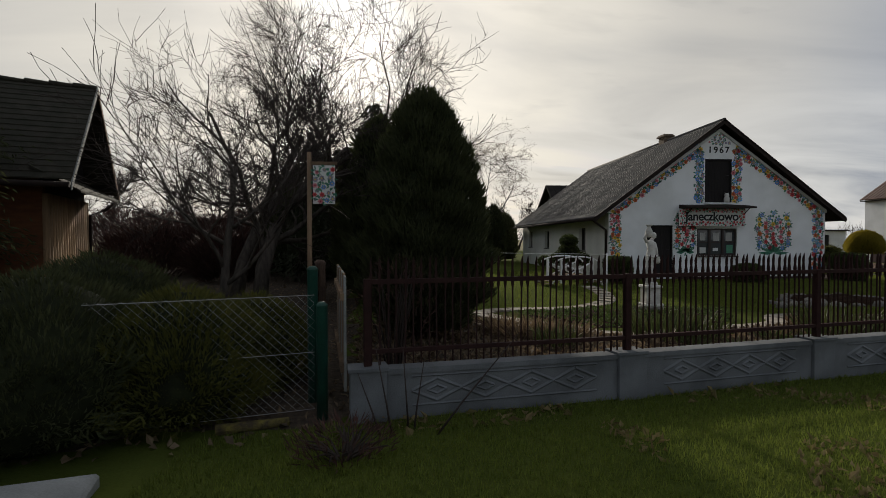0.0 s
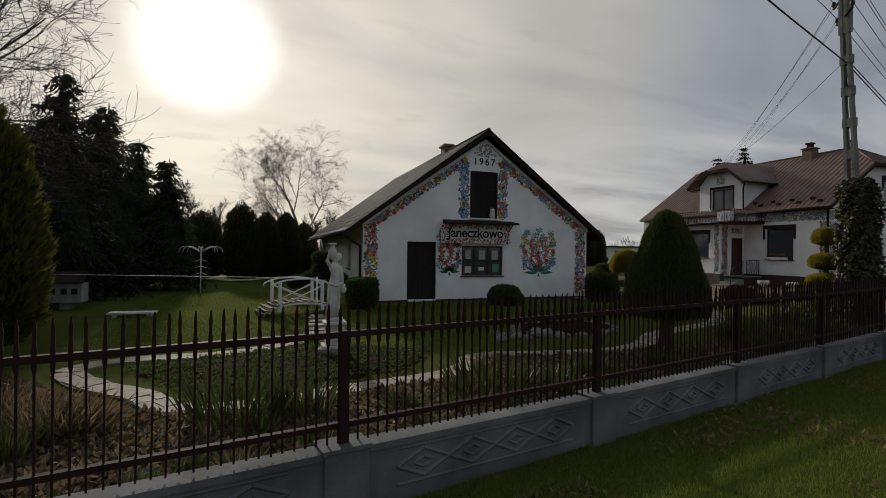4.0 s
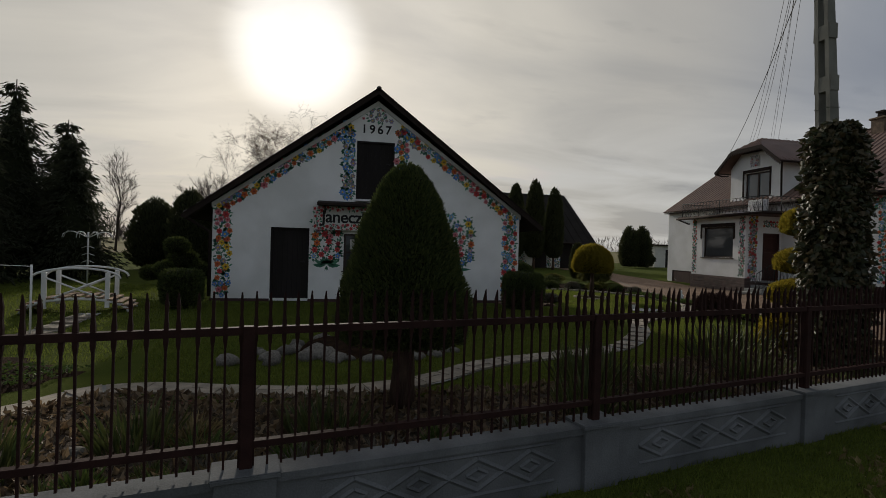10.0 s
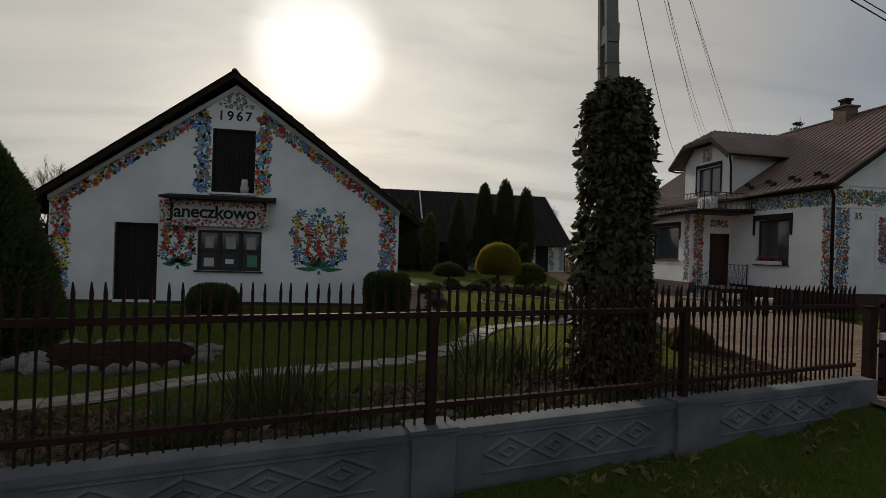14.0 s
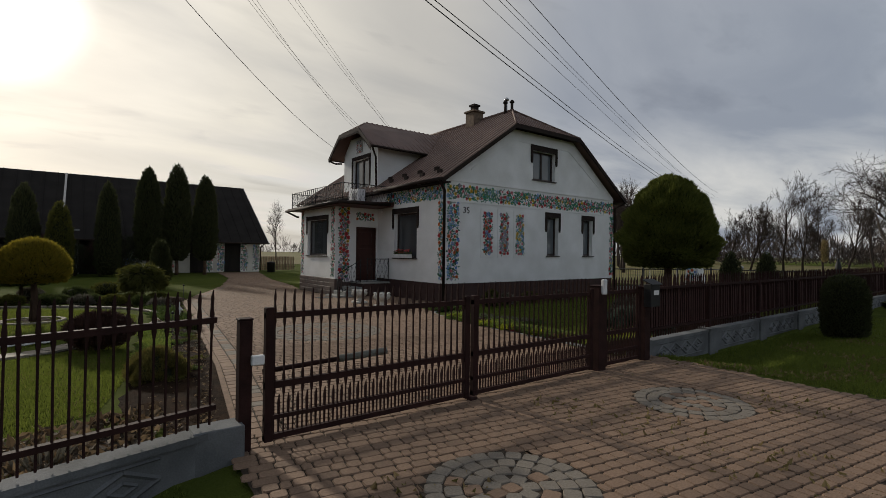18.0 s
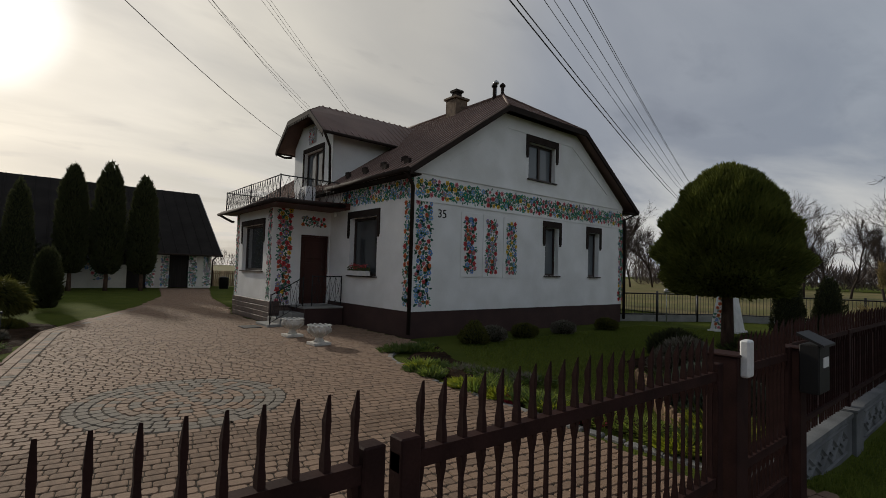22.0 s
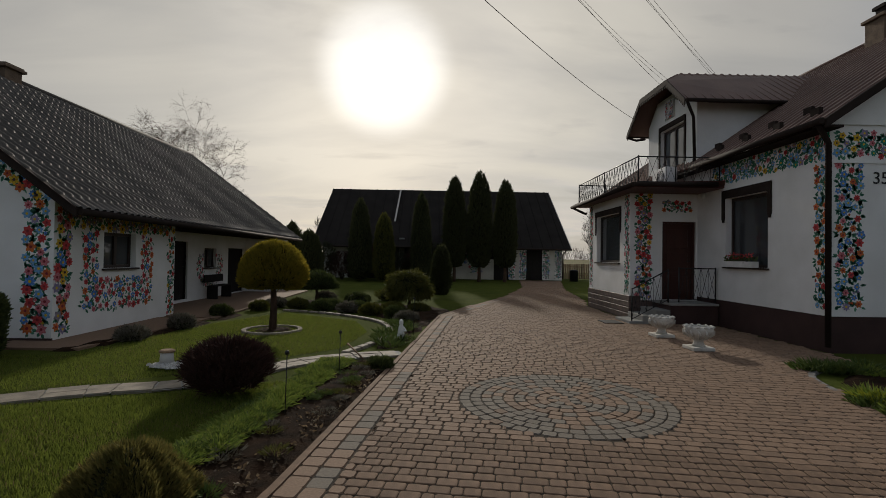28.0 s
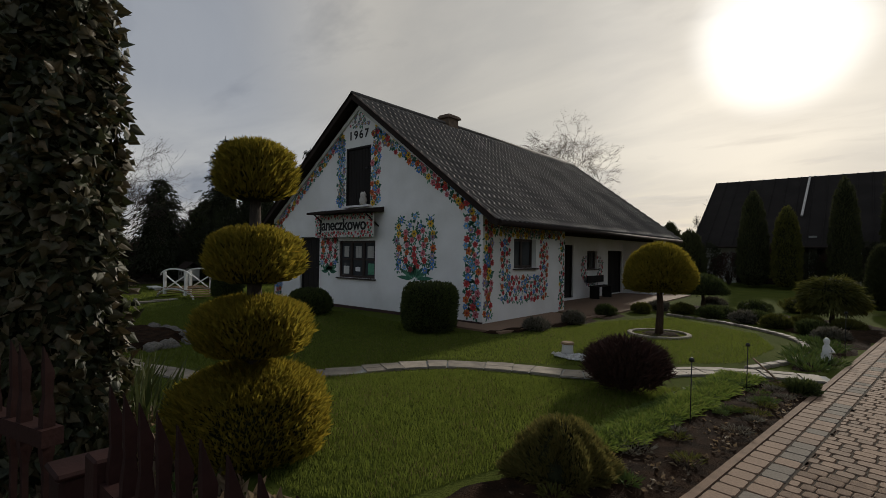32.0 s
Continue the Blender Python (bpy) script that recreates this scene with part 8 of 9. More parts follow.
BOULD = [boulder(k, 1.0) for k in range(5)]


def put_rock(x, y, r, label="grey rounded field stone in the rockery", group="rockery stones"):
    ob = new("boulder", BOULD[rnd.randrange(5)])
    ob.matrix_basis = pose(x, y, ground_z(x, y) + 0.22 * r, 0, 0, rnd.uniform(0, 360)) @ Matrix.Diagonal((r, r, r * rnd.uniform(0.8, 1.2), 1))
    tagged(ob, label, "stone", group)


draped_bed("rockery", [(11.75 + 1.45 * math.cos(t * math.pi / 10), 12.1 + 0.85 * math.sin(t * math.pi / 10)) for t in range(20)], SOIL, "low oval rockery bed with stones and moss", 0.10, 0.16, 11)
for k in range(34):
    t = 2 * math.pi * k / 34
    put_rock(11.75 + 1.35 * math.cos(t) + rnd.uniform(-0.15, 0.15), 12.1 + 0.78 * math.sin(t) + rnd.uniform(-0.1, 0.1), rnd.uniform(0.08, 0.19))
for k in range(9):
    put_rock(10.1 + rnd.uniform(-0.9, 0.9), 11.6 + rnd.uniform(-0.5, 0.5), rnd.uniform(0.08, 0.2))
for k in range(12):
    x = rnd.uniform(7, 20)
    put_rock(x, fence_y(x) + rnd.uniform(0.9, 1.6), rnd.uniform(0.06, 0.14), "small pale stone in the front bed", "bed stones")
draped_bed("house_bed", [(28.2, 9.7), (28.1, 10.3), (28.7, 10.8), (29.45, 11.4), (30.0, 11.85), (31.2, 12.9), (33.5, 13.2), (34.6, 12.4), (35.2, 9.8)], SOIL, "shrub bed under the clipped tree edged with short logs", 0.06, 0.2, 12)
pal = thing("log_edging", (0, 0, 0), "edging of short upright round logs before the shrub bed", "edging", kind="structure")
for k in range(40):
    f = k / 39
    x, y = 28.0 + 2.05 * f, 10.22 + 1.62 * f + 0.05 * math.sin(6 * f)
    g = Geo()
    g.lathe([(0.032, -0.1), (0.034, 0.17 + 0.02 * math.sin(k * 2.7)), (0.026, 0.185 + 0.02 * math.sin(k * 2.7))], 8, (x, y, 0))
    part("log", g, PLANK, pal)
lathe_bush("juniper", (29.05, 10.35, 0), [(0.35, 0.0), (0.48, 0.12), (0.42, 0.32), (0.22, 0.46), (0.04, 0.52)], 6000, 0.12, 0.03, BLUEGREEN, "spreading bluish-green juniper in the shrub bed", "shrub", 70, lump=0.5, up=0.6)
lathe_bush("dry_shrub", (30.75, 11.4, 0), [(0.30, 0.0), (0.42, 0.15), (0.40, 0.38), (0.22, 0.56), (0.04, 0.62)], 5500, 0.10, 0.03, DRYSHRUB, "rounded shrub with dry grey-brown leaves", "shrub", 71, lump=0.4, up=0.6)
lathe_bush("low_shrub", (32.3, 12.3, 0), [(0.3, 0.0), (0.42, 0.2), (0.36, 0.42), (0.05, 0.58)], 3000, 0.10, 0.03, THUJA, "rounded dark shrub under the clipped tree", "shrub", 72, lump=0.3, group="shrubs under the tree")
lathe_bush("low_shrub", (32.5, 11.0, 0), [(0.35, 0.0), (0.5, 0.2), (0.4, 0.45), (0.05, 0.62)], 3500, 0.10, 0.03, BOX, "rounded dark shrub under the clipped tree", "shrub", 73, lump=0.3, group="shrubs under the tree")
for i, (x, y, m) in enumerate(((29.5, 10.95, REED), (30.1, 11.3, GROUNDC), (28.5, 10.15, GROUNDC), (29.8, 10.5, REED), (28.2, 9.95, LIME))):
    clump(240, x, y, 0.26, 0.3, 0.022, m, "leafy_clump", "leafy clump at the edge of the shrub bed", 520 + i, 0.9, 1.2)
for i in range(7):
    clump(200, 28.1 + 0.08 * i, 13.9 - 0.22 * i, 0.2, 0.16, 0.03, DRYSHRUB if i % 2 else GROUNDC, "leafy_clump", "low dark leafy plant in the bed", 530 + i, 0.7, 1.3)
for i, (x, y) in enumerate(((27.5, 12.3), (27.55, 11.5), (27.5, 10.0), (27.47, 13.0), (27.72, 14.3))):
    clump(420, x, y, 0.17, 0.15, 0.030, LIME, "lime_spurge", "bright lime-yellow leafy cushion by the drive", 540 + i, 0.8, 1.2)
for i, (x, y) in enumerate(((27.52, 11.02), (27.5, 12.0))):
    clump(160, x, y, 0.13, 0.12, 0.035, PAINTS[10], "red_leafed_plant", "small dark red leafy plant by the drive", 545 + i, 0.7, 1.3)
for i in range(9):
    clump(260, 27.68 + 0.1 * (i % 2), 10.2 + 0.32 * i, 0.22, 0.18, 0.014, FRESH if i % 2 else BLADE, "grassy_clump", "arching green grassy clump in the bed", 550 + i, 0.7, 1.5)
for i, (x, y) in enumerate(((30.5, 16.0), (31.2, 16.1), (32.4, 16.15), (34.0, 16.15), (36.0, 16.1))):
    lathe_bush("low_shrub", (x, y, 0), [(0.22, 0.0), (0.32, 0.1), (0.28, 0.22), (0.05, 0.32 if i else 0.48)], 1800, 0.07, 0.025, DRYSHRUB if i % 2 else YEW, "low rounded garden shrub along the house wall", "shrub", 90 + i, lump=0.15, group="shrubs along the house")

# ---- garden ornaments ----
sx, sy = 6.0, 10.92
sz = ground_z(sx, sy)
pd = thing("statue_pedestal", (sx, sy, sz), "square white plaster pedestal with a stepped foot", "pedestal")
g = Geo()
g.lathe([(0.29, 0.0), (0.29, 0.14), (0.27, 0.16)], 24)
part("round_base", g, ROCK, pd)
g = Geo()
g.box(-0.22, 0.22, -0.22, 0.22, 0.16, 0.22)
g.box(-0.165, 0.165, -0.165, 0.165, 0.22, 0.58)
g.box(-0.20, 0.20, -0.20, 0.20, 0.58, 0.64)
part("block", g, STATUE, pd, bevel=0.01)


def statue_mesh():
    """A robed standing figure with one arm raised to a jar on the shoulder and a jug in the other hand."""
    g = Geo()
    z = sz + 0.64
    g.lathe([(0.15, 0.0), (0.16, 0.05), (0.13, 0.08)], 16, (sx, sy, z))
    g.tube([(sx - 0.03, sy, z + 0.06), (sx - 0.02, sy, z + 0.35), (sx + 0.0, sy, z + 0.60), (sx + 0.01, sy, z + 0.74), (sx + 0.02, sy, z + 0.86), (sx, sy, z + 0.98), (sx + 0.01, sy, z + 1.06)], [0.125, 0.105, 0.125, 0.105, 0.088, 0.108, 0.045], 14)
    for k in range(10):
        t = 2 * math.pi * k / 10
        g.tube([(sx - 0.03 + 0.13 * math.cos(t), sy + 0.12 * math.sin(t), z + 0.06), (sx - 0.02 + 0.105 * math.cos(t + 0.25), sy + 0.10 * math.sin(t + 0.25), z + 0.36), (sx + 0.115 * math.cos(t + 0.5), sy + 0.11 * math.sin(t + 0.5), z + 0.66)], [0.024, 0.018, 0.010], 6)
    g.tube([(sx - 0.12, sy - 0.09, z + 0.70), (sx + 0.02, sy - 0.12, z + 0.64), (sx + 0.13, sy - 0.06, z + 0.70)], [0.02, 0.028, 0.02], 6)
    g.tube([(sx + 0.01, sy, z + 1.03), (sx + 0.035, sy - 0.01, z + 1.10)], [0.042, 0.036], 10)
    g.lathe([(0.02, 0), (0.052, 0.03), (0.064, 0.085), (0.055, 0.135), (0.02, 0.16)], 14, (sx + 0.06, sy - 0.015, z + 1.08))
    g.tube([(sx - 0.09, sy, z + 1.0), (sx - 0.14, sy + 0.01, z + 1.10), (sx - 0.10, sy, z + 1.22), (sx - 0.02, sy, z + 1.27)], [0.036, 0.036, 0.03, 0.022], 8)
    g.tube([(sx + 0.09, sy, z + 1.0), (sx + 0.125, sy - 0.03, z + 0.84), (sx + 0.135, sy - 0.06, z + 0.66)], [0.034, 0.03, 0.022], 8)
    g.lathe([(0.03, 0), (0.075, 0.08), (0.08, 0.15), (0.04, 0.23), (0.042, 0.26), (0.075, 0.275), (0.075, 0.30)], 14, (sx - 0.045, sy, z + 1.12))
    g.lathe([(0.02, 0), (0.055, 0.04), (0.06, 0.09), (0.03, 0.14), (0.045, 0.165)], 12, (sx + 0.145, sy - 0.06, z + 0.50))
    return g


single("garden_statue", statue_mesh(), STATUE, "weathered white plaster figure carrying a jug on a pedestal", "statue")


def pebbles(cx, cy, rx, ry, n, seed, label):
    r2 = np.random.default_rng(seed)
    t, q = r2.uniform(0, 6.28, n), np.sqrt(r2.random(n))
    v, f = [], []
    base = np.array([(1, 0, 0), (0, 1, 0), (-1, 0, 0), (0, -1, 0), (0, 0, 1), (0, 0, -0.5)])
    tri = np.array([(0, 1, 4), (1, 2, 4), (2, 3, 4), (3, 0, 4), (1, 0, 5), (2, 1, 5), (3, 2, 5), (0, 3, 5)])
    for k in range(n):
        s = r2.uniform(0.018, 0.045)
        x, y = cx + rx * q[k] * math.cos(t[k]), cy + ry * q[k] * math.sin(t[k])
        a = r2.uniform(0, 6.28)
        M = np.array([[math.cos(a), -math.sin(a), 0], [math.sin(a), math.cos(a), 0], [0, 0, 0.7]])
        f += list(tri + len(v))
        v += list((base * s * [1, 0.8, 1]) @ M.T + [x, y, ground_z(x, y) + 0.03])
    return tagged(new("pebbles", array_mesh("pebbles", np.array(v), np.array(f), PEBBLE)), label, "pebbles", "", "stuff")


pebbles(sx, sy, 0.75, 0.7, 500, 1, "ring of white pebbles about the statue's foot")
pebbles(19.35, 15.7, 0.5, 0.22, 330, 2, "patch of white pebbles on the lawn")
pt = thing("flower_pot", (19.02, 15.85, 0), "small white pot with a brown lid on the lawn", "pot")
g = Geo()
g.lathe([(0.095, 0.0), (0.085, 0.13), (0.092, 0.16)], 16)
part("body", g, WHITEP, pt)
g = Geo()
g.lathe([(0.105, 0.16), (0.105, 0.18), (0.08, 0.195)], 16)
part("lid", g, PLANK, pt)
fg = Geo()
fx, fy = 22.15, 18.0
fg.lathe([(0.07, 0.03), (0.08, 0.07), (0.055, 0.18), (0.048, 0.25), (0.028, 0.28), (0.04, 0.31), (0.04, 0.35), (0.015, 0.38)], 12, (fx, fy, 0.0), 0, 0.8)
fg.tube([(fx + 0.04, fy, 0.24), (fx + 0.09, fy - 0.02, 0.17), (fx + 0.04, fy - 0.06, 0.18)], 0.018, 6)
single("garden_figurine", fg, WHITEP, "small white seated plaster figurine in the bed", "figurine")
for i, (x, y, h) in enumerate(((21.55, 15.2, 0.55), (21.35, 13.6, 0.6), (22.35, 18.6, 0.7))):
    g = Geo()
    g.tube([(x, y, 0), (x + 0.01, y, h)], 0.005, 6)
    g.lathe([(0.01, 0), (0.025, 0.008), (0.02, 0.035), (0.004, 0.045)], 10, (x + 0.01, y, h))
    single("solar_lamp", g, IRON, "thin solar garden lamp stuck in the bed", "garden lamp", "solar lamps")
g = Geo()
g.tube([(21.75, 16.0, 0.06), (21.45, 16.35, 0.22)], 0.012, 6)
single("wooden_stick", g, PLANK, "thin wooden stick lying in the bed", "stick")
put_rock(22.02, 16.0, 0.11, "pale stone in the drive bed", "bed stones")

# little white arched bridge
bx, by = 5.6, 15.5
br = thing("garden_bridge", (bx, by, ground_z(bx, by)), "small white arched wooden garden bridge with crossed rails", "bridge", rz=12)
for s in (-0.45, 0.45):
    g = Geo()
    g.tube([(0.95 * math.cos(t * math.pi / 12), s, 0.30 * math.sin(t * math.pi / 12)) for t in range(13)], 0.035, 6)
    part("arch_beam", g, WHITEP, br)
    for x in (-0.55, 0.55):
        g = Geo()
        g.box(x - 0.04, x + 0.04, s - 0.04, s + 0.04, 0.1, 0.85)
        part("post", g, WHITEP, br, bevel=0.006)
    for a, b in ((0.25, 0.75), (0.75, 0.25)):
        g = Geo()
        g.tube([(-0.55, s, a), (0.55, s, b)], 0.022, 6)
        part("cross_brace", g, WHITEP, br)
    g = Geo()
    g.tube([(0.78 * math.cos(t * math.pi / 12), s, 0.72 + 0.22 * math.sin(t * math.pi / 12)) for t in range(13)], 0.025, 6)
    part("handrail", g, WHITEP, br)
for k in range(13):
    t = math.pi * (k + 0.5) / 13
    g = Geo()
    x, z = 0.93 * math.cos(t), 0.30 * math.sin(t) + 0.035
    g.box(x - 0.065, x + 0.065, -0.5, 0.5, z, z + 0.025)
    part("plank", g, PLANK, br)
# umbrella-shaped white iron rose stand
rs = thing("rose_stand", (2.5, 22.3, ground_z(2.5, 22.3)), "white iron umbrella-shaped rose stand", "plant stand")
g = Geo()
g.tube([(0, 0, -0.02), (0, 0, 1.75)], 0.025, 8)
part("pole", g, WHITEP, rs)
for k in range(8):
    t = 2 * math.pi * k / 8
    g = Geo()
    g.tube([(0.75 * math.sin(u * math.pi / 10) * math.cos(t) * (1 if u < 6 else 1.0), 0.75 * math.sin(min(u, 5) * math.pi / 10) * math.sin(t), 1.55 + 0.22 * math.sin(u * math.pi / 5)) for u in range(6)], 0.012, 5)
    part("rib", g, WHITEP, rs)
for z in (0.7, 0.95, 1.2):
    g = Geo()
    g.tube([(-0.2, 0, z), (0, 0, z + 0.08), (0.2, 0, z)], 0.012, 5)
    part("bracket", g, WHITEP, rs)
# model house on a post
mh = thing("model_house", (-0.3, 17.9, ground_z(-0.3, 17.9)), "white model house with dark windows on a stand", "ornament")
g = Geo()
g.box(-0.12, 0.12, -0.12, 0.12, -0.05, 0.2)
part("stand", g, CONC_D, mh)
g = Geo()
g.box(-0.42, 0.42, -0.28, 0.28, 0.2, 0.72)
part("body", g, CONC_D, mh)
g = Geo()
g.prism([(-0.48, -0.34, 0.72), (0.48, -0.34, 0.72), (0.48, 0, 1.0), (-0.48, 0, 1.0)], (0, 0, 0.03))
g.prism([(-0.48, 0.34, 0.72), (0.48, 0.34, 0.72), (0.48, 0, 1.0), (-0.48, 0, 1.0)], (0, 0, 0.03))
part("roof", g, FASCIA, mh)
for x in (-0.24, 0.02, 0.26):
    g = Geo()
    g.box(x - 0.07, x + 0.07, -0.285, -0.279, 0.42, 0.58)
    part("window", g, BLACKP, mh)
g = Geo()
g.hexa([(1.2, 15.7), (2.2, 15.6), (2.25, 15.95), (1.25, 16.05)], [0.06] * 4, [0.10] * 4)
g.box(1.3, 1.4, 15.75, 15.95, -0.25, 0.06)
g.box(2.05, 2.15, 15.7, 15.9, -0.25, 0.06)
single("white_bench_slab", g, WHITEP, "low white slab bench in the side garden", "bench")
# cloud-pruned shrub left of the cottage corner
cl = thing("cloud_pruned_shrub", (6.6, 18.6, 0), "cloud-pruned evergreen with ball tufts on bent stems", "shrub")
r3 = np.random.default_rng(8)
for (dx, dy, dz, r) in ((-0.35, 0, 0.72, 0.34), (0.05, 0.1, 1.0, 0.40), (-0.05, -0.2, 1.4, 0.32), (0.5, 0, 0.7, 0.34), (-0.85, 0.2, 0.6, 0.27)):
    n = 1500
    d = r3.normal(size=(n, 3))
    d /= np.linalg.norm(d, axis=1, keepdims=True)
    d[:, 2] *= 0.7
    tf = part("tuft", leaves_mesh("tuft", d * r * r3.uniform(0.8, 1.0, (n, 1)) + [dx, dy, dz], d + [0, 0, 0.3], 0.07, 0.03, BOX, r3), None, cl)
    # solid dark ball in the tuft, coloured as its shaded inside
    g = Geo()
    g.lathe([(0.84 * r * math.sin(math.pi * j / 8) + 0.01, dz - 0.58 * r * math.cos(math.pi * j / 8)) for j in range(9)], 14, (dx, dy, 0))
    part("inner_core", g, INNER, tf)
    g = Geo()
    g.tube([(0, 0, 0), (0.5 * dx, 0.5 * dy, 0.4 * dz), (dx, dy, dz)], [0.05, 0.035, 0.02], 6)
    part("stem", g, BARK, cl)
g = Geo()
g.tube([(-0.6, 14.6, 1.12), (5.9, 13.2, 1.05)], 0.006, 4)
g.tube([(-0.6, 14.6, -0.2), (-0.6, 14.6, 1.15)], 0.03, 6)
g.tube([(5.9, 13.2, -0.2), (5.9, 13.2, 1.08)], 0.02, 6)
single("washing_line", g, WHITEP, "pale washing line stretched between two thin poles", "washing line")

# ---- the corner at the start: neighbour's hut, wire fence, junipers ----
hut = thing("wooden_hut", (-9.36, 14.47, -0.1), "old wooden hut with plank gable and mossy shingle roof", "hut", rz=18)
# local frame: the plank gable end faces +x, the long log side faces -y
g = Geo()
slab_wall(g, "x", -1.75, 0.2, -6.5, 0.0, 0.0, level(3.0))
part("log_wall", g, ORANGEWALL, hut)
g = Geo()
slab_wall(g, "x", 1.55, 0.2, -6.5, 0.0, 0.0, level(3.0))
slab_wall(g, "y", -6.5, 0.2, -1.55, 1.55, 0.0, level(3.0))
part("back_wall", g, ORANGEWALL, hut)
for k in range(18):
    g = Geo()
    y = -1.78 + 3.56 * k / 18
    g.tube([(0.03, y + 0.1, 0.0), (0.045, y + 0.1, 1.2), (0.03, y + 0.1, 2.75)], 0.088, 8)
    part("plank", g, WARMPLANK, hut)
g = Geo()
slab_wall(g, "y", -0.1, 0.1, -1.7, 1.7, 0.0, polyline([(-1.7, 3.7), (0, 5.6), (1.7, 3.7)]))
part("gable_wall", g, DOOR_D, hut)
hr = part("roof", Geo(), [], hut)
for s in (-1, 1):
    for k in range(18):
        t0, t1 = k / 18, (k + 1.25) / 18
        y0, z0, y1, z1 = s * 2.42 * (1 - t0), 3.0 + 2.9 * t0, s * 2.42 * (1 - min(t1, 1)), 3.0 + 2.9 * min(t1, 1)
        g = Geo()
        g.prism([(-7.0, y0, z0 + 0.05), (0.78, y0, z0 + 0.05), (0.78, y1, z1 + 0.012), (-7.0, y1, z1 + 0.012)], (0, 0, 0.035))
        part("roof_course", g, SHINGLE, hr)
for k in range(14):
    g = Geo()
    g.tube([(0.78 - 0.55 * k, 0, 5.93), (0.22 - 0.55 * k, 0, 5.96)], [0.075, 0.09], 7)
    part("ridge_cap", g, SHINGLE, hr)
for s in (-1, 1):
    g = Geo()
    g.prism([(0.785, s * 2.47, 2.98), (0.785, 0, 5.97), (0.785, 0, 5.78), (0.785, s * 2.47, 2.79)], (0.03, 0, 0))
    part("bargeboard", g, CONC_D if s < 0 else PLANK, hr)
g = Geo()
g.hexa([(-0.1, -2.3), (0.95, -2.3), (0.95, 2.3), (-0.1, 2.3)], [3.35, 2.75, 2.75, 3.35], [3.4, 2.8, 2.8, 3.4])
part("gable_skirt_roof", g, SHINGLE, hr)
g = Geo()
g.tube([(-7.0, -2.47, 2.95), (0.75, -2.47, 2.92)], 0.075, 8)
part("gutter", g, FASCIA, hr)
g = Geo()
g.tube([(0.7, 2.4, 2.8), (0.5, 2.1, 2.55), (0.12, 1.82, 2.35), (0.12, 1.82, 0.2)], 0.05, 6)
part("downpipe", g, FASCIA, hr)

conifer("spruce", (-10.2, 10.4, -0.1), 9.5, 2.2, 96, "broad dark conifer before the hut", THUJA, 34, "", 0.25, 0.2, 0.35, 120, (0.17, 0.04))
conifer("spruce", (-7.4, 6.6, -0.1), 7.4, 1.7, 95, "broad dark conifer at the neighbour's fence", THUJA, 34, "", 0.25, 0.2, 0.35, 120, (0.15, 0.035))
for i, (x, y, r, h) in enumerate(((-1.9, 4.75, 0.75, 0.95), (-2.9, 4.3, 0.95, 1.1), (-4.1, 4.4, 1.1, 1.15), (-1.5, 5.7, 0.6, 0.8), (-3.3, 5.8, 1.0, 1.2), (-5.4, 5.0, 1.2, 1.3), (-5.2, 3.6, 0.9, 1.0), (-3.6, 3.4, 0.7, 0.7))):
    lathe_bush("juniper", (x, y, -0.2), [(0.7 * r, 0.0), (r, 0.31 * h), (0.92 * r, 0.70 * h), (0.55 * r, 1.08 * h), (0.05, 1.25 * h)], 12000, 0.11, 0.017, (YEW, THUJA, SPRUCE)[i % 3], "sprawling dark green juniper behind the wire fence", "shrub", 120 + i, lump=0.35, up=0.7, group="junipers at the fence")
posts = [(-0.68, 4.95, 1.32, GREENSTEEL, "green enamelled steel corner post of the wire fence"), (-0.52, 4.55, 1.0, GREENSTEEL, "short green enamelled steel fence post"), (-0.62, 5.05, 1.38, BARK_R, "rusty brown gate post with a cap")]
for x, y, h, m, lab in posts:
    g = Geo()
    g.lathe([(0.055, 0.0), (0.055, h + 0.1), (0.06, h + 0.11), (0.03, h + 0.14)], 12, (x, y, -0.25))
    single("fence_post", g, m, lab, "post", "corner posts")
cf = thing("wire_fence", (0, 0, 0), "sagging chain-link wire fence in front of the junipers", "fence")
A, B = Vector((-0.6, 4.6, -0.2)), Vector((-6.8, 3.05, -0.2))
L = (B - A).length
d = (B - A) / L
g = Geo()
n = int(L / 0.085)
for k in range(-13, n + 1):
    for s in (1, -1):
        a0, a1 = (k * 0.085, k * 0.085 + 1.1)
        z0, z1 = (0.05, 1.15) if s == 1 else (1.15, 0.05)
        lo, hi = max(a0, 0), min(a1, L)
        if hi - lo < 0.05:
            continue
        f0, f1 = (lo - a0) / 1.1, (hi - a0) / 1.1
        P0, P1 = A + d * lo + Vector((0, 0.006 * s, z0 + (z1 - z0) * f0)), A + d * hi + Vector((0, 0.006 * s, z0 + (z1 - z0) * f1))
        g.tube([P0, P1], 0.0017 if s == 1 else 0.0009, 3, cap=False)
part("wire_mesh", g, ZINC, cf, kind="stuff")
for z in (0.05, 0.6, 1.15):
    g = Geo()
    g.tube([A + Vector((0, 0, z)), (A + B) / 2 + Vector((0, 0, z - 0.03)), B + Vector((0, 0, z))], 0.003, 4)
    part("tension_wire", g, ZINC, cf)
for k in (0.5, 1.0):
    p = A + d * L * k
    g = Geo()
    g.tube([p, p + Vector((0, 0, 1.25))], 0.03, 8)
    part("post", g, GREENSTEEL, cf)
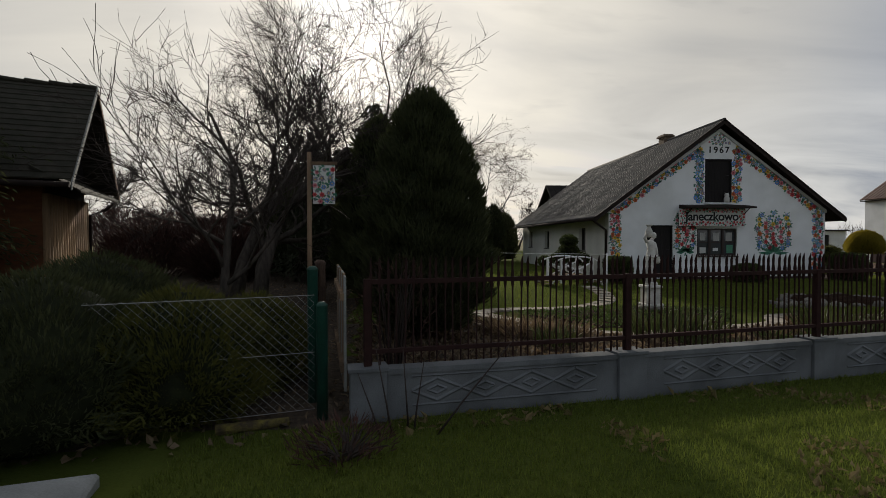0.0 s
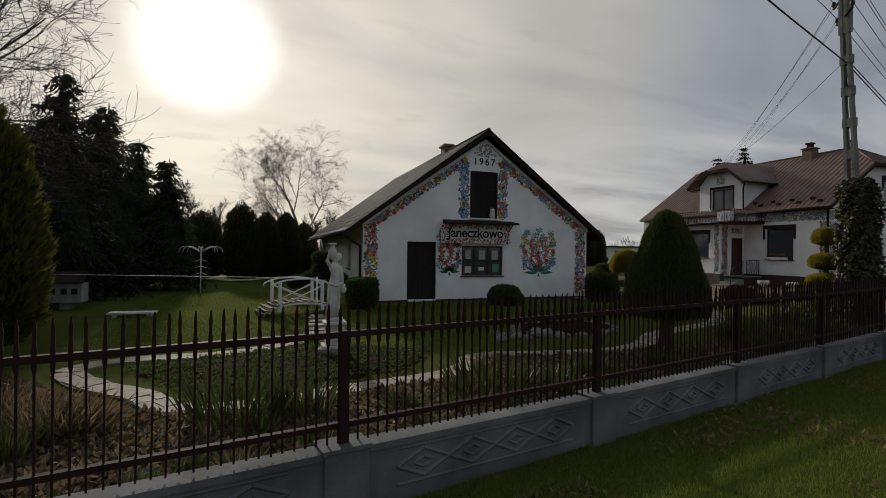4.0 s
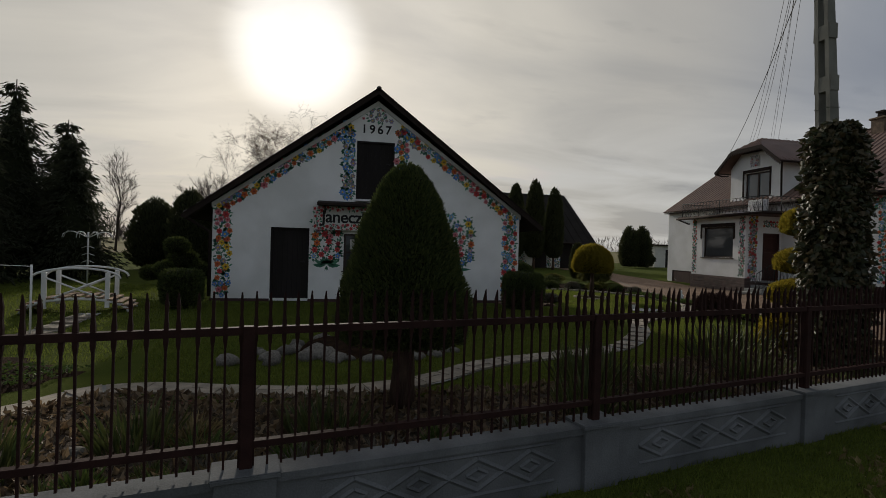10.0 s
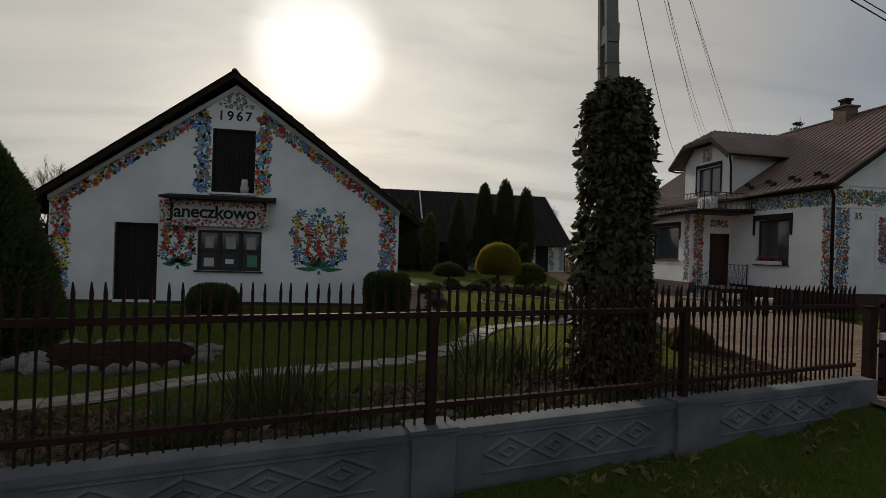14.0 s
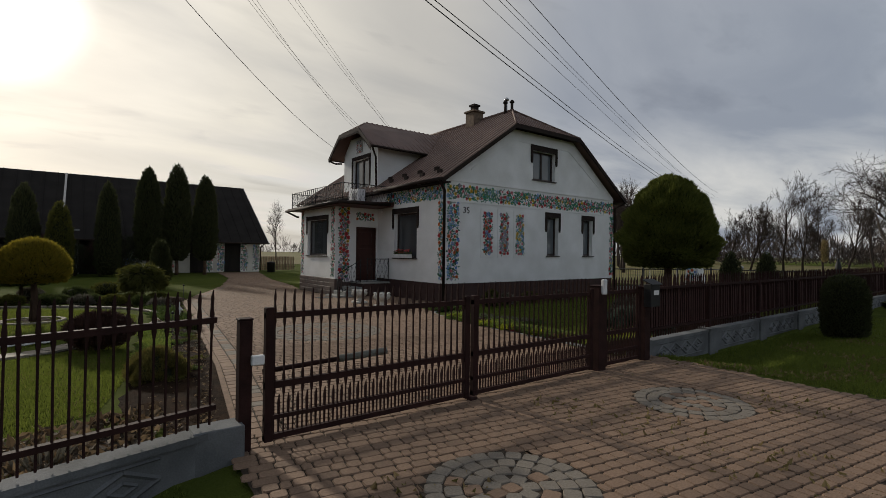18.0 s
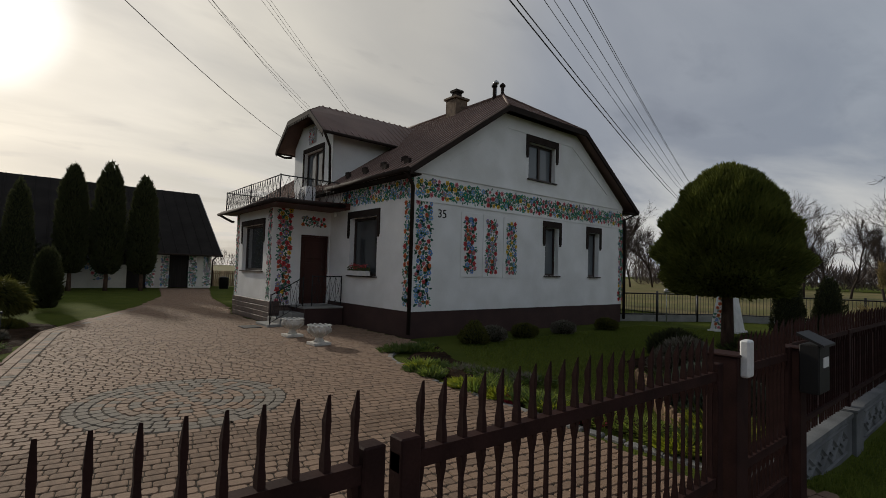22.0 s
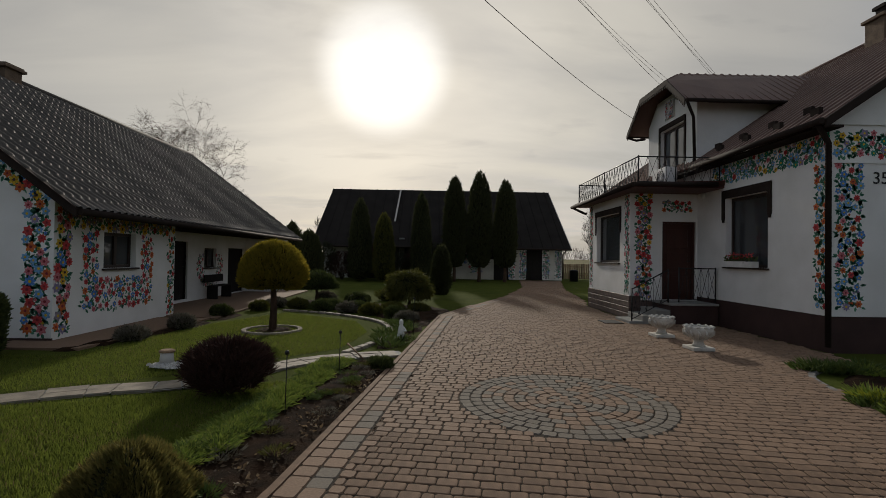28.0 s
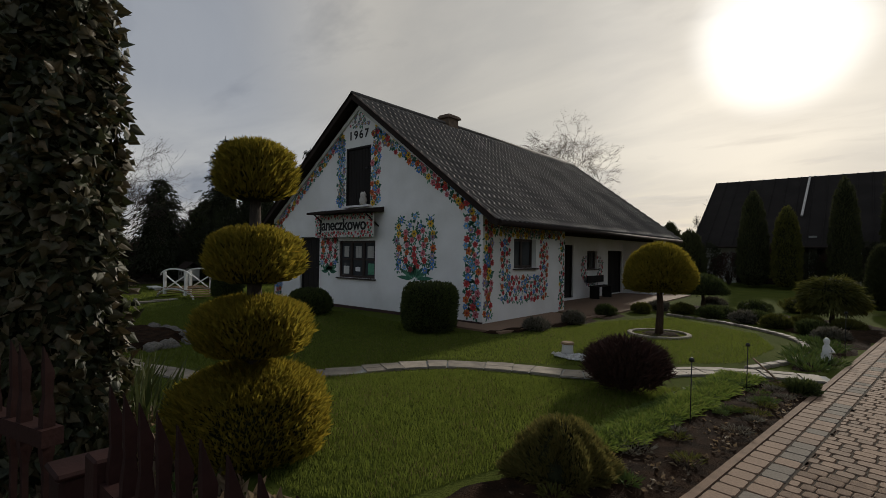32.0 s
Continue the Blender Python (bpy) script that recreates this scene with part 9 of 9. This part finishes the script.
# weathered gate leaf standing open, seen edge-on
og = thing("old_gate", (-0.35, 4.95, -0.2), "weathered grey board gate standing open inwards", "gate", rz=100)
for k in range(12):
    g = Geo()
    g.box(0.18 * k, 0.18 * k + 0.165, -0.012, 0.012, 0.1, 1.3 + 0.02 * (k % 2))
    part("board", g, PLANK if k % 3 else CONC_D, og)
for z in (0.3, 1.05):
    g = Geo()
    g.box(0, 2.16, 0.012, 0.05, z, z + 0.07)
    part("rail", g, PLANK, og)
rp = thing("rose_sign", (-0.98, 6.35, -0.1), "hanging sign panel painted with red roses on a wooden pole", "sign")
g = Geo()
g.tube([(0, 0, 0), (0, 0, 2.72)], [0.035, 0.03], 8)
part("pole", g, PLANK, rp)
g = Geo()
g.box(0.0, 0.36, -0.02, 0.02, 2.56, 2.60)
part("arm", g, PLANK, rp)
g = Geo()
g.box(0.05, 0.33, -0.015, 0.015, 2.05, 2.55)
part("panel", g, OLDWHITE, rp)
flowers("rose_painting", rp, lambda u, v, n: (u, -0.015 - n, v), lambda u, v: True, (0.07, 0.31, 2.08, 2.52), 0.075, 0.038, 99, (2, 3, 9, 6), 5)
g = Geo()
g.tube([(-1.4, 4.25, -0.20), (-0.8, 4.42, -0.20)], [0.05, 0.04], 10)
single("mossy_log", g, mat("yellow_moss_log", (0.16, 0.13, 0.03), 0.95, (0.06, 0.045, 0.025), 12, 60, 0.8), "short mossy yellow-green log on the ground", "log")
g = Geo()
g.hexa([(-4.2, 2.0), (-1.6, 2.65), (-1.8, 3.3), (-4.4, 2.65)], [-0.4] * 4, [-0.10] * 4)
single("concrete_slab", g, CONC_D, "broken grey concrete culvert slab in the grass", "slab", bevel=0.02)
draped_bed("shady_ground", [(-9, 2.9), (-4.6, 3.3), (-1.2, 4.1), (-0.1, 4.3), (-0.2, 7), (-0.6, 10), (-1, 14), (-2, 20), (-6, 27), (-16, 24), (-13, 14), (-12, 6)], LITTER, "bare leaf-strewn ground under the fruit trees", 0.03, 0.35, 13)
# whippy shoots before the wall's end
for i, (x, y, h, lx) in enumerate(((0.15, 4.2, 0.75, -0.15), (0.35, 4.25, 0.6, 0.1), (0.05, 4.15, 0.5, -0.2), (0.55, 4.1, 0.85, 0.75), (0.3, 4.3, 0.7, -0.05))):
    g = Geo()
    g.tube([(x, y, -0.25), (x + 0.3 * lx, y - 0.02, 0.3 * h - 0.2), (x + lx, y + 0.05, h - 0.2)], [0.011, 0.008, 0.003], 5)
    single("bare_shoot", g, TWIG, "thin bare sapling shoot at the end of the wall", "shoot", "shoots by the wall")
twig_bush("bramble", (-0.2, 3.6, -0.2), 0.4, 0.22, 350, REDTWIG, "low tangle of dry bramble stems", 61)
twig_bush("coppiced_shrub", (0.15, 5.6, -0.2), 0.5, 1.5, 300, REDTWIG, "leafless coppiced shrub behind the fence end", 62)
for i, (x, y, r, h) in enumerate(((-7.5, 21, 2.2, 2.4), (-11, 24, 2.6, 2.8), (-4.2, 22, 2.2, 2.3), (-6, 17.5, 1.4, 1.6), (-9.5, 19.5, 1.8, 2.0), (-14, 26, 3.0, 3.0), (-7.5, 26, 3.0, 3.0))):
    twig_bush("bare_thicket", (x, y, -0.1), r, h, 6000, REDTWIG, "dense bare thicket of shrubs", 130 + i, 0.45, 0.03)

# ---- power pole, street lamp and lines ----
pl = thing("power_pole", (18.24, 9.47, -0.2), "tall slotted concrete power pole with crossarms and street lamp", "power pole")
T0, T1 = Vector((0, 0, 0)), Vector((-0.19, 0.32, 8.6))


def on_pole(z):
    return T0 + (T1 - T0) * (z / 8.6)


g = Geo()
for s in (-1, 1):
    pth = [on_pole(z) + Vector((0, s * (0.12 - 0.008 * z), 0)) for z in (0, 2, 4, 6, 8.6)]
    for a, b in zip(pth, pth[1:]):
        g.hexa([(a.x - 0.09, a.y - 0.035), (a.x + 0.09, a.y - 0.035), (a.x + 0.09, a.y + 0.035), (a.x - 0.09, a.y + 0.035)], [a.z] * 4, [a.z + 0.01] * 4)
        n0 = len(g.v)
        wa = 0.10 - 0.006 * a.z
        wb = 0.10 - 0.006 * b.z
        g.v += [(a.x - wa, a.y - 0.03, a.z), (a.x + wa, a.y - 0.03, a.z), (a.x + wa, a.y + 0.03, a.z), (a.x - wa, a.y + 0.03, a.z), (b.x - wb, b.y - 0.03, b.z), (b.x + wb, b.y - 0.03, b.z), (b.x + wb, b.y + 0.03, b.z), (b.x - wb, b.y + 0.03, b.z)]
        g.f += [(n0, n0 + 1, n0 + 5, n0 + 4), (n0 + 1, n0 + 2, n0 + 6, n0 + 5), (n0 + 2, n0 + 3, n0 + 7, n0 + 6), (n0 + 3, n0, n0 + 4, n0 + 7), (n0 + 4, n0 + 5, n0 + 6, n0 + 7)]
        g.m += [0] * 5
        g.s += [False] * 5
z = 0.4
while z < 8.6:
    p = on_pole(z)
    w = 0.10 - 0.006 * z
    hgt = 0.22 if z < 6.6 else 1.9
    g.box(p.x - w + 0.003, p.x + w - 0.003, p.y - 0.13, p.y + 0.13, z, min(z + hgt, 8.58))
    z += hgt + 0.55
part("shaft", g, POLEC, pl)
arms = []
for zz, ln in ((8.25, 0.62), (7.75, 0.45), (8.45, 0.35)):
    p = on_pole(zz)
    a, b = p + Vector((-0.45 * ln * 1.6, -0.8 * ln, 0)), p + Vector((0.45 * ln * 1.6, 0.8 * ln, 0))
    g = Geo()
    g.tube([a, b], 0.03, 6)
    arm = part("crossarm", g, FASCIA, pl)
    for q in (a, b):
        g = Geo()
        g.lathe([(0.02, 0), (0.02, 0.05), (0.05, 0.07), (0.05, 0.13), (0.03, 0.18)], 10, q)
        part("insulator", g, BROWNPAINT, arm)
        arms.append(q + Vector((0, 0, 0.15)))
p = on_pole(8.55)
g = Geo()
g.tube([p, p + Vector((0.05, -0.1, 0.45)), p + Vector((0.35, -0.45, 0.75)), p + Vector((0.95, -1.1, 0.95))], 0.03, 8)
part("lamp_arm", g, IRON, pl)
g = Geo()
q = p + Vector((1.15, -1.3, 0.98))
g.lathe([(0.05, -0.09), (0.13, -0.06), (0.14, 0.0), (0.06, 0.06)], 12, q)
part("lamp_head", g, ZINC, pl)
p = on_pole(6.2)
g = Geo()
for k in range(3):
    g.tube([p + Vector((0.12 + 0.1 * math.cos(t * math.pi / 5), 0.03 * k, 0.18 * math.sin(t * math.pi / 5))) for t in range(11)], 0.012, 5)
part("cable_loop", g, WIRE, pl)


def cable(a, b, sag, r, label):
    a, b = Vector(a), Vector(b)
    g = Geo()
    g.tube([a.lerp(b, t / 14) - Vector((0, 0, sag * 4 * (t / 14) * (1 - t / 14))) for t in range(15)], r, 4, cap=False)
    single("overhead_cable", g, WIRE, label, "cable", "overhead cables")


base = Vector((18.24, 9.47, -0.2))
az = radians(71.0)
for i, q in enumerate(arms[:4] + arms[4:5]):
    s = base + q
    far = s + Vector((math.sin(az) * 70, math.cos(az) * 70, 1.2))
    cable(s, far, 0.9, 0.008, "thin black overhead power line along the street")
    cable(s, s - Vector((math.sin(az) * 60, math.cos(az) * 60, -1.0)), 0.9, 0.009, "thin black overhead power line along the street")
s = base + on_pole(6.6)
cable(s, s + Vector((math.sin(az) * 70, math.cos(az) * 70, 1.6)), 1.0, 0.014, "thick black bundled overhead cable")
cable(s + Vector((0, 0, 0.1)), s + Vector((math.sin(az) * 70, math.cos(az) * 70, 1.7)), 0.9, 0.012, "thick black bundled overhead cable")
cable(s, s - Vector((math.sin(az) * 60, math.cos(az) * 60, -1.2)), 1.0, 0.018, "thick black bundled overhead cable")
for k, e in enumerate(((29.25, 24.7, 6.1), (29.35, 23.2, 6.75), (29.35, 23.0, 6.8), (29.35, 22.8, 6.78))):
    cable(base + (on_pole(6.7) if k == 0 else arms[k % 4]), e, 0.45, 0.008 if k == 0 else 0.005, "thin black service line to the house dormer")
for k in range(3):
    cable(base + arms[k], (54.5 + 0.5 * k, 48.9, 8.0), 0.8, 0.005, "thin black overhead line crossing the yard")

# ---- beyond the house: back fence, ornaments, meadow, far trees ----
tw = thing("windmill_ornament", (39.3, 13.95, 0), "white wooden tower ornament painted with red and blue flowers", "ornament")
g = Geo()
g.hexa([(-0.42, -0.42), (0.42, -0.42), (0.42, 0.42), (-0.42, 0.42)], [0] * 4, [0.05] * 4)
n0 = len(g.v)
g.v += [(-0.36, -0.36, 0.05), (0.36, -0.36, 0.05), (0.36, 0.36, 0.05), (-0.36, 0.36, 0.05), (-0.20, -0.20, 1.25), (0.20, -0.20, 1.25), (0.20, 0.20, 1.25), (-0.20, 0.20, 1.25)]
g.f += [(n0 + i, n0 + (i + 1) % 4, n0 + 4 + (i + 1) % 4, n0 + 4 + i) for i in range(4)] + [(n0 + 4, n0 + 5, n0 + 6, n0 + 7)]
g.m += [0] * 5
g.s += [False] * 5
part("body", g, WHITEP, tw)
g = Geo()
g.box(-0.17, 0.17, -0.17, 0.17, 1.25, 1.5)
part("cap_room", g, WHITEP, tw)
g = Geo()
g.lathe([(0.26, 1.5), (0.02, 1.72)], 4)
part("roof", g, FASCIA, tw)
flowers("flower_painting", tw, lambda u, v, n: (-0.37 + 0.133 * (v - 0.05) - n, u, v), lambda u, v: abs(u) < 0.28 - 0.12 * v and 0.12 < v < 1.2, (-0.3, 0.3, 0.1, 1.2), 0.13, 0.06, 101, (2, 3, 6, 4), 4)
bf = thing("back_fence", (0, 0, 0), "low dark steel fence at the end of the house garden", "fence")
fl = [(39.0, 17.6), (43.5, 15.2), (46.0, 9.9)]
for a, b in zip(fl, fl[1:]):
    for z in (0.25, 1.0):
        g = Geo()
        g.tube([(*a, z), (*b, z)], 0.025, 4)
        part("rail", g, IRON, bf)
    m = int(math.hypot(b[0] - a[0], b[1] - a[1]) / 0.11)
    g = Geo()
    for k in range(m):
        x, y = a[0] + (b[0] - a[0]) * k / m, a[1] + (b[1] - a[1]) * k / m
        g.tube([(x, y, 0.22), (x, y, 1.02)], 0.008, 4, cap=False)
    part("bar", g, IRON, bf, kind="stuff")
    for k in range(0, 4):
        x, y = a[0] + (b[0] - a[0]) * k / 3, a[1] + (b[1] - a[1]) * k / 3
        g = Geo()
        g.tube([(x, y, -0.05), (x, y, 1.1)], 0.04, 6)
        part("post", g, IRON, bf)
    ex, ey = b[0] - a[0], b[1] - a[1]
    g = Geo()
    g.hexa([a, b, (b[0] + 0.1, b[1] + 0.1), (a[0] + 0.1, a[1] + 0.1)], [-0.1] * 4, [0.22] * 4)
    part("plinth", g, CONC_D, bf)
for x, y in ((40.2, 16.3), (42.0, 15.2), (43.2, 13.8)):
    g = Geo()
    g.tube([(x, y, 0), (x, y, 1.05)], 0.012, 6)
    g.lathe([(0.02, 0), (0.08, 0.04), (0.10, 0.1), (0.08, 0.16), (0.02, 0.2)], 12, (x, y, 1.02))
    single("lantern_ball", g, ZINC, "shiny round garden lantern on a thin rod", "garden lamp", "lantern balls")
pg = thing("pampas_grass", (43.6, 11.0, 0), "dry pampas grass with a pale plume", "grass")
rnp = np.random.default_rng(77)
n = 500
t = rnp.uniform(0, 6.28, n)
part("blade", leaves_mesh("blade", np.stack([0.1 * np.cos(t), 0.1 * np.sin(t), np.zeros(n)], 1), np.stack([0.35 * np.cos(t), 0.35 * np.sin(t), np.ones(n)], 1) + rnp.normal(0, 0.12, (n, 3)), 1.2, 0.03, DRYGRASS, rnp, 0.1, 0.25), None, pg)
for k in range(3):
    n = 160
    zz = rnp.uniform(1.4, 2.2, n)
    part("plume", leaves_mesh("plume", np.stack([rnp.normal(0.1 * k, 0.03, n), rnp.normal(0, 0.03, n), zz], 1), rnp.normal(0, 0.5, (n, 3)) + [0, 0, 1], 0.18, 0.03, DRYGRASS, rnp), None, pg)
g = Geo()
g.lathe([(0.03, 0.0), (0.03, 0.5), (0.16, 0.6), (0.10, 1.3), (0.02, 1.6)], 10, (43.0, 10.4, 0))
single("closed_parasol", g, BLACKP, "closed black garden parasol", "parasol")
# whitewashed foot of the cherry tree
g = Geo()
g.tube([(44.8, 8.9, -0.15), (44.8, 8.9, 0.75)], [0.235, 0.185], 12)
single("whitewash_band", g, WHITEP, "band of whitewash round the fruit tree trunk", "whitewash")
# garage behind the house
gr = thing("garage", (45.5, 50.5, 0), "small white garage with a flat roof and dark door", "garage")
g = Geo()
slab_wall(g, "x", 0, 0.2, -2.2, 3.2, 0.0, level(2.3), [(-0.9, 1.3, 0, 1.9)])
slab_wall(g, "y", -2.2, 0.2, 0.2, 5.0, 0.0, level(2.3))
part("wall", g, CREAM, gr)
g = Geo()
g.box(-2.4, 3.4, -0.3, 5.2, 2.3, 2.45)
part("roof", g, FASCIA, gr)
g = Geo()
g.box(-0.9, 1.3, 0.1, 0.15, 0, 1.9)
part("door", g, DOOR_D, gr)
for i, (x, y, h) in enumerate(((38.75, 48.0, 4.1), (40.15, 48.0, 4.15), (41.6, 49.6, 1.6))):
    lathe_bush("far_thuja", (x, y, 0), [(0.5, 0.1), (0.85, 0.8), (0.85, h * 0.55), (0.5, h * 0.85), (0.05, h)], 2500, 0.25, 0.1, THUJA, "dark upright thuja beyond the yard", "tree", 150 + i, group="far thujas")
for i, (x, y, h) in enumerate(((45.5, 37.0, 11.1), (43.0, 32.2, 11.0))):
    conifer("spruce", (x, y, 0), h, 1.5, 160 + i, "dark spruce behind the house", group="spruces behind the house")
yf = thing("yard_fence", (32.3, 45.0, 0), "yellowish wooden picket fence beside the barn", "fence")
for k in range(22):
    g = Geo()
    g.box(0.13 * k, 0.13 * k + 0.09, -0.015, 0.015, 0.05, 1.15)
    part("picket", g, PLANK, yf)
for z in (0.3, 0.9):
    g = Geo()
    g.box(0, 2.9, 0.016, 0.05, z, z + 0.07)
    part("rail", g, PLANK, yf)
g = Geo()
g.lathe([(0.28, 0.0), (0.3, 0.7), (0.32, 0.72), (0.1, 0.8)], 14, (32.3, 42.2, 0))
single("rain_barrel", g, BLACKP, "dark rain barrel at the barn corner", "barrel")

# bare trees in the distance: a few grown, the rest copies
protos = []
for k in range(5):
    protos.append(tree("bare_tree", (60 + 6 * k, 30 + 4 * k, 0), "leafless roadside tree in the distance", 200 + k, 9.0 + k, 0.16, TWIG, TWIG, "far bare trees", levels=4, spread=0.38, first=0.25, kids=(5, 7), shrink=0.62, gnarl=0.12, twig=0.012))
r4 = random.Random(44)


def plant(az_deg, dist, scale, eye=(15.0, 6.0)):
    a = radians(az_deg)
    x, y = eye[0] + dist * math.sin(a), eye[1] + dist * math.cos(a)
    m = pose(x, y, -0.05, 0, 0, r4.uniform(0, 360)) @ Matrix.Diagonal((scale, scale, scale * r4.uniform(0.85, 1.15), 1))
    src = protos[r4.randrange(5)]
    ob = copy_thing(src, m)
    ob.matrix_basis = m


for az_d, ds, sc in ((66, 75, 0.95), (67.5, 80, 0.9), (68.5, 70, 0.8), (70, 75, 0.75), (72, 70, 0.75), (73, 66, 0.7), (74.5, 72, 0.8), (76, 68, 0.75), (77.5, 66, 0.7), (79, 70, 0.75), (81, 62, 0.65), (83, 64, 0.7), (85, 60, 0.65), (60, 90, 0.9), (62, 85, 0.9), (64, 88, 0.85),
                     (-21, 58, 0.85), (-18.5, 64, 0.9), (-15.5, 56, 0.8), (-24, 60, 0.8), (-27, 62, 0.85), (-31, 58, 0.8), (-35, 52, 0.8), (-40, 48, 0.75), (-45, 44, 0.7), (-50, 46, 0.8), (-55, 44, 0.75), (-60, 40, 0.7), (1, 62, 0.85), (-2, 56, 0.7), (-5, 60, 0.75), (8, 66, 0.8), (22, 90, 0.7), (50, 110, 0.7), (54, 105, 0.7)):
    plant(az_d, ds, sc)


def far_wood(name, az0, az1, dist, height, n, seed, material=FARWOOD):
    r5 = np.random.default_rng(seed)
    a = np.radians(r5.uniform(az0, az1, n))
    dd = dist * r5.uniform(0.92, 1.1, n)
    pos = np.stack([15 + dd * np.sin(a), 6 + dd * np.cos(a), r5.uniform(0, 0.75, n) ** 1.3 * height * (0.7 + 0.3 * np.sin(a * 60 + np.sin(a * 17) * 3))], 1)
    dirs = r5.normal(0, 0.45, (n, 3)) + [0, 0, 1]
    tagged(new(name, leaves_mesh(name, pos, dirs, height * 0.35, height * 0.02, material, r5)), "hazy belt of leafless woodland on the horizon", "wood", "", "stuff")


far_wood("far_woodland", -75, -8, 150, 9, 9000, 1)
far_wood("far_woodland", -8, 62, 320, 12, 6000, 2)
far_wood("far_woodland", 62, 100, 120, 8, 8000, 3)
far_wood("far_woodland", 100, 285, 260, 12, 5000, 4)
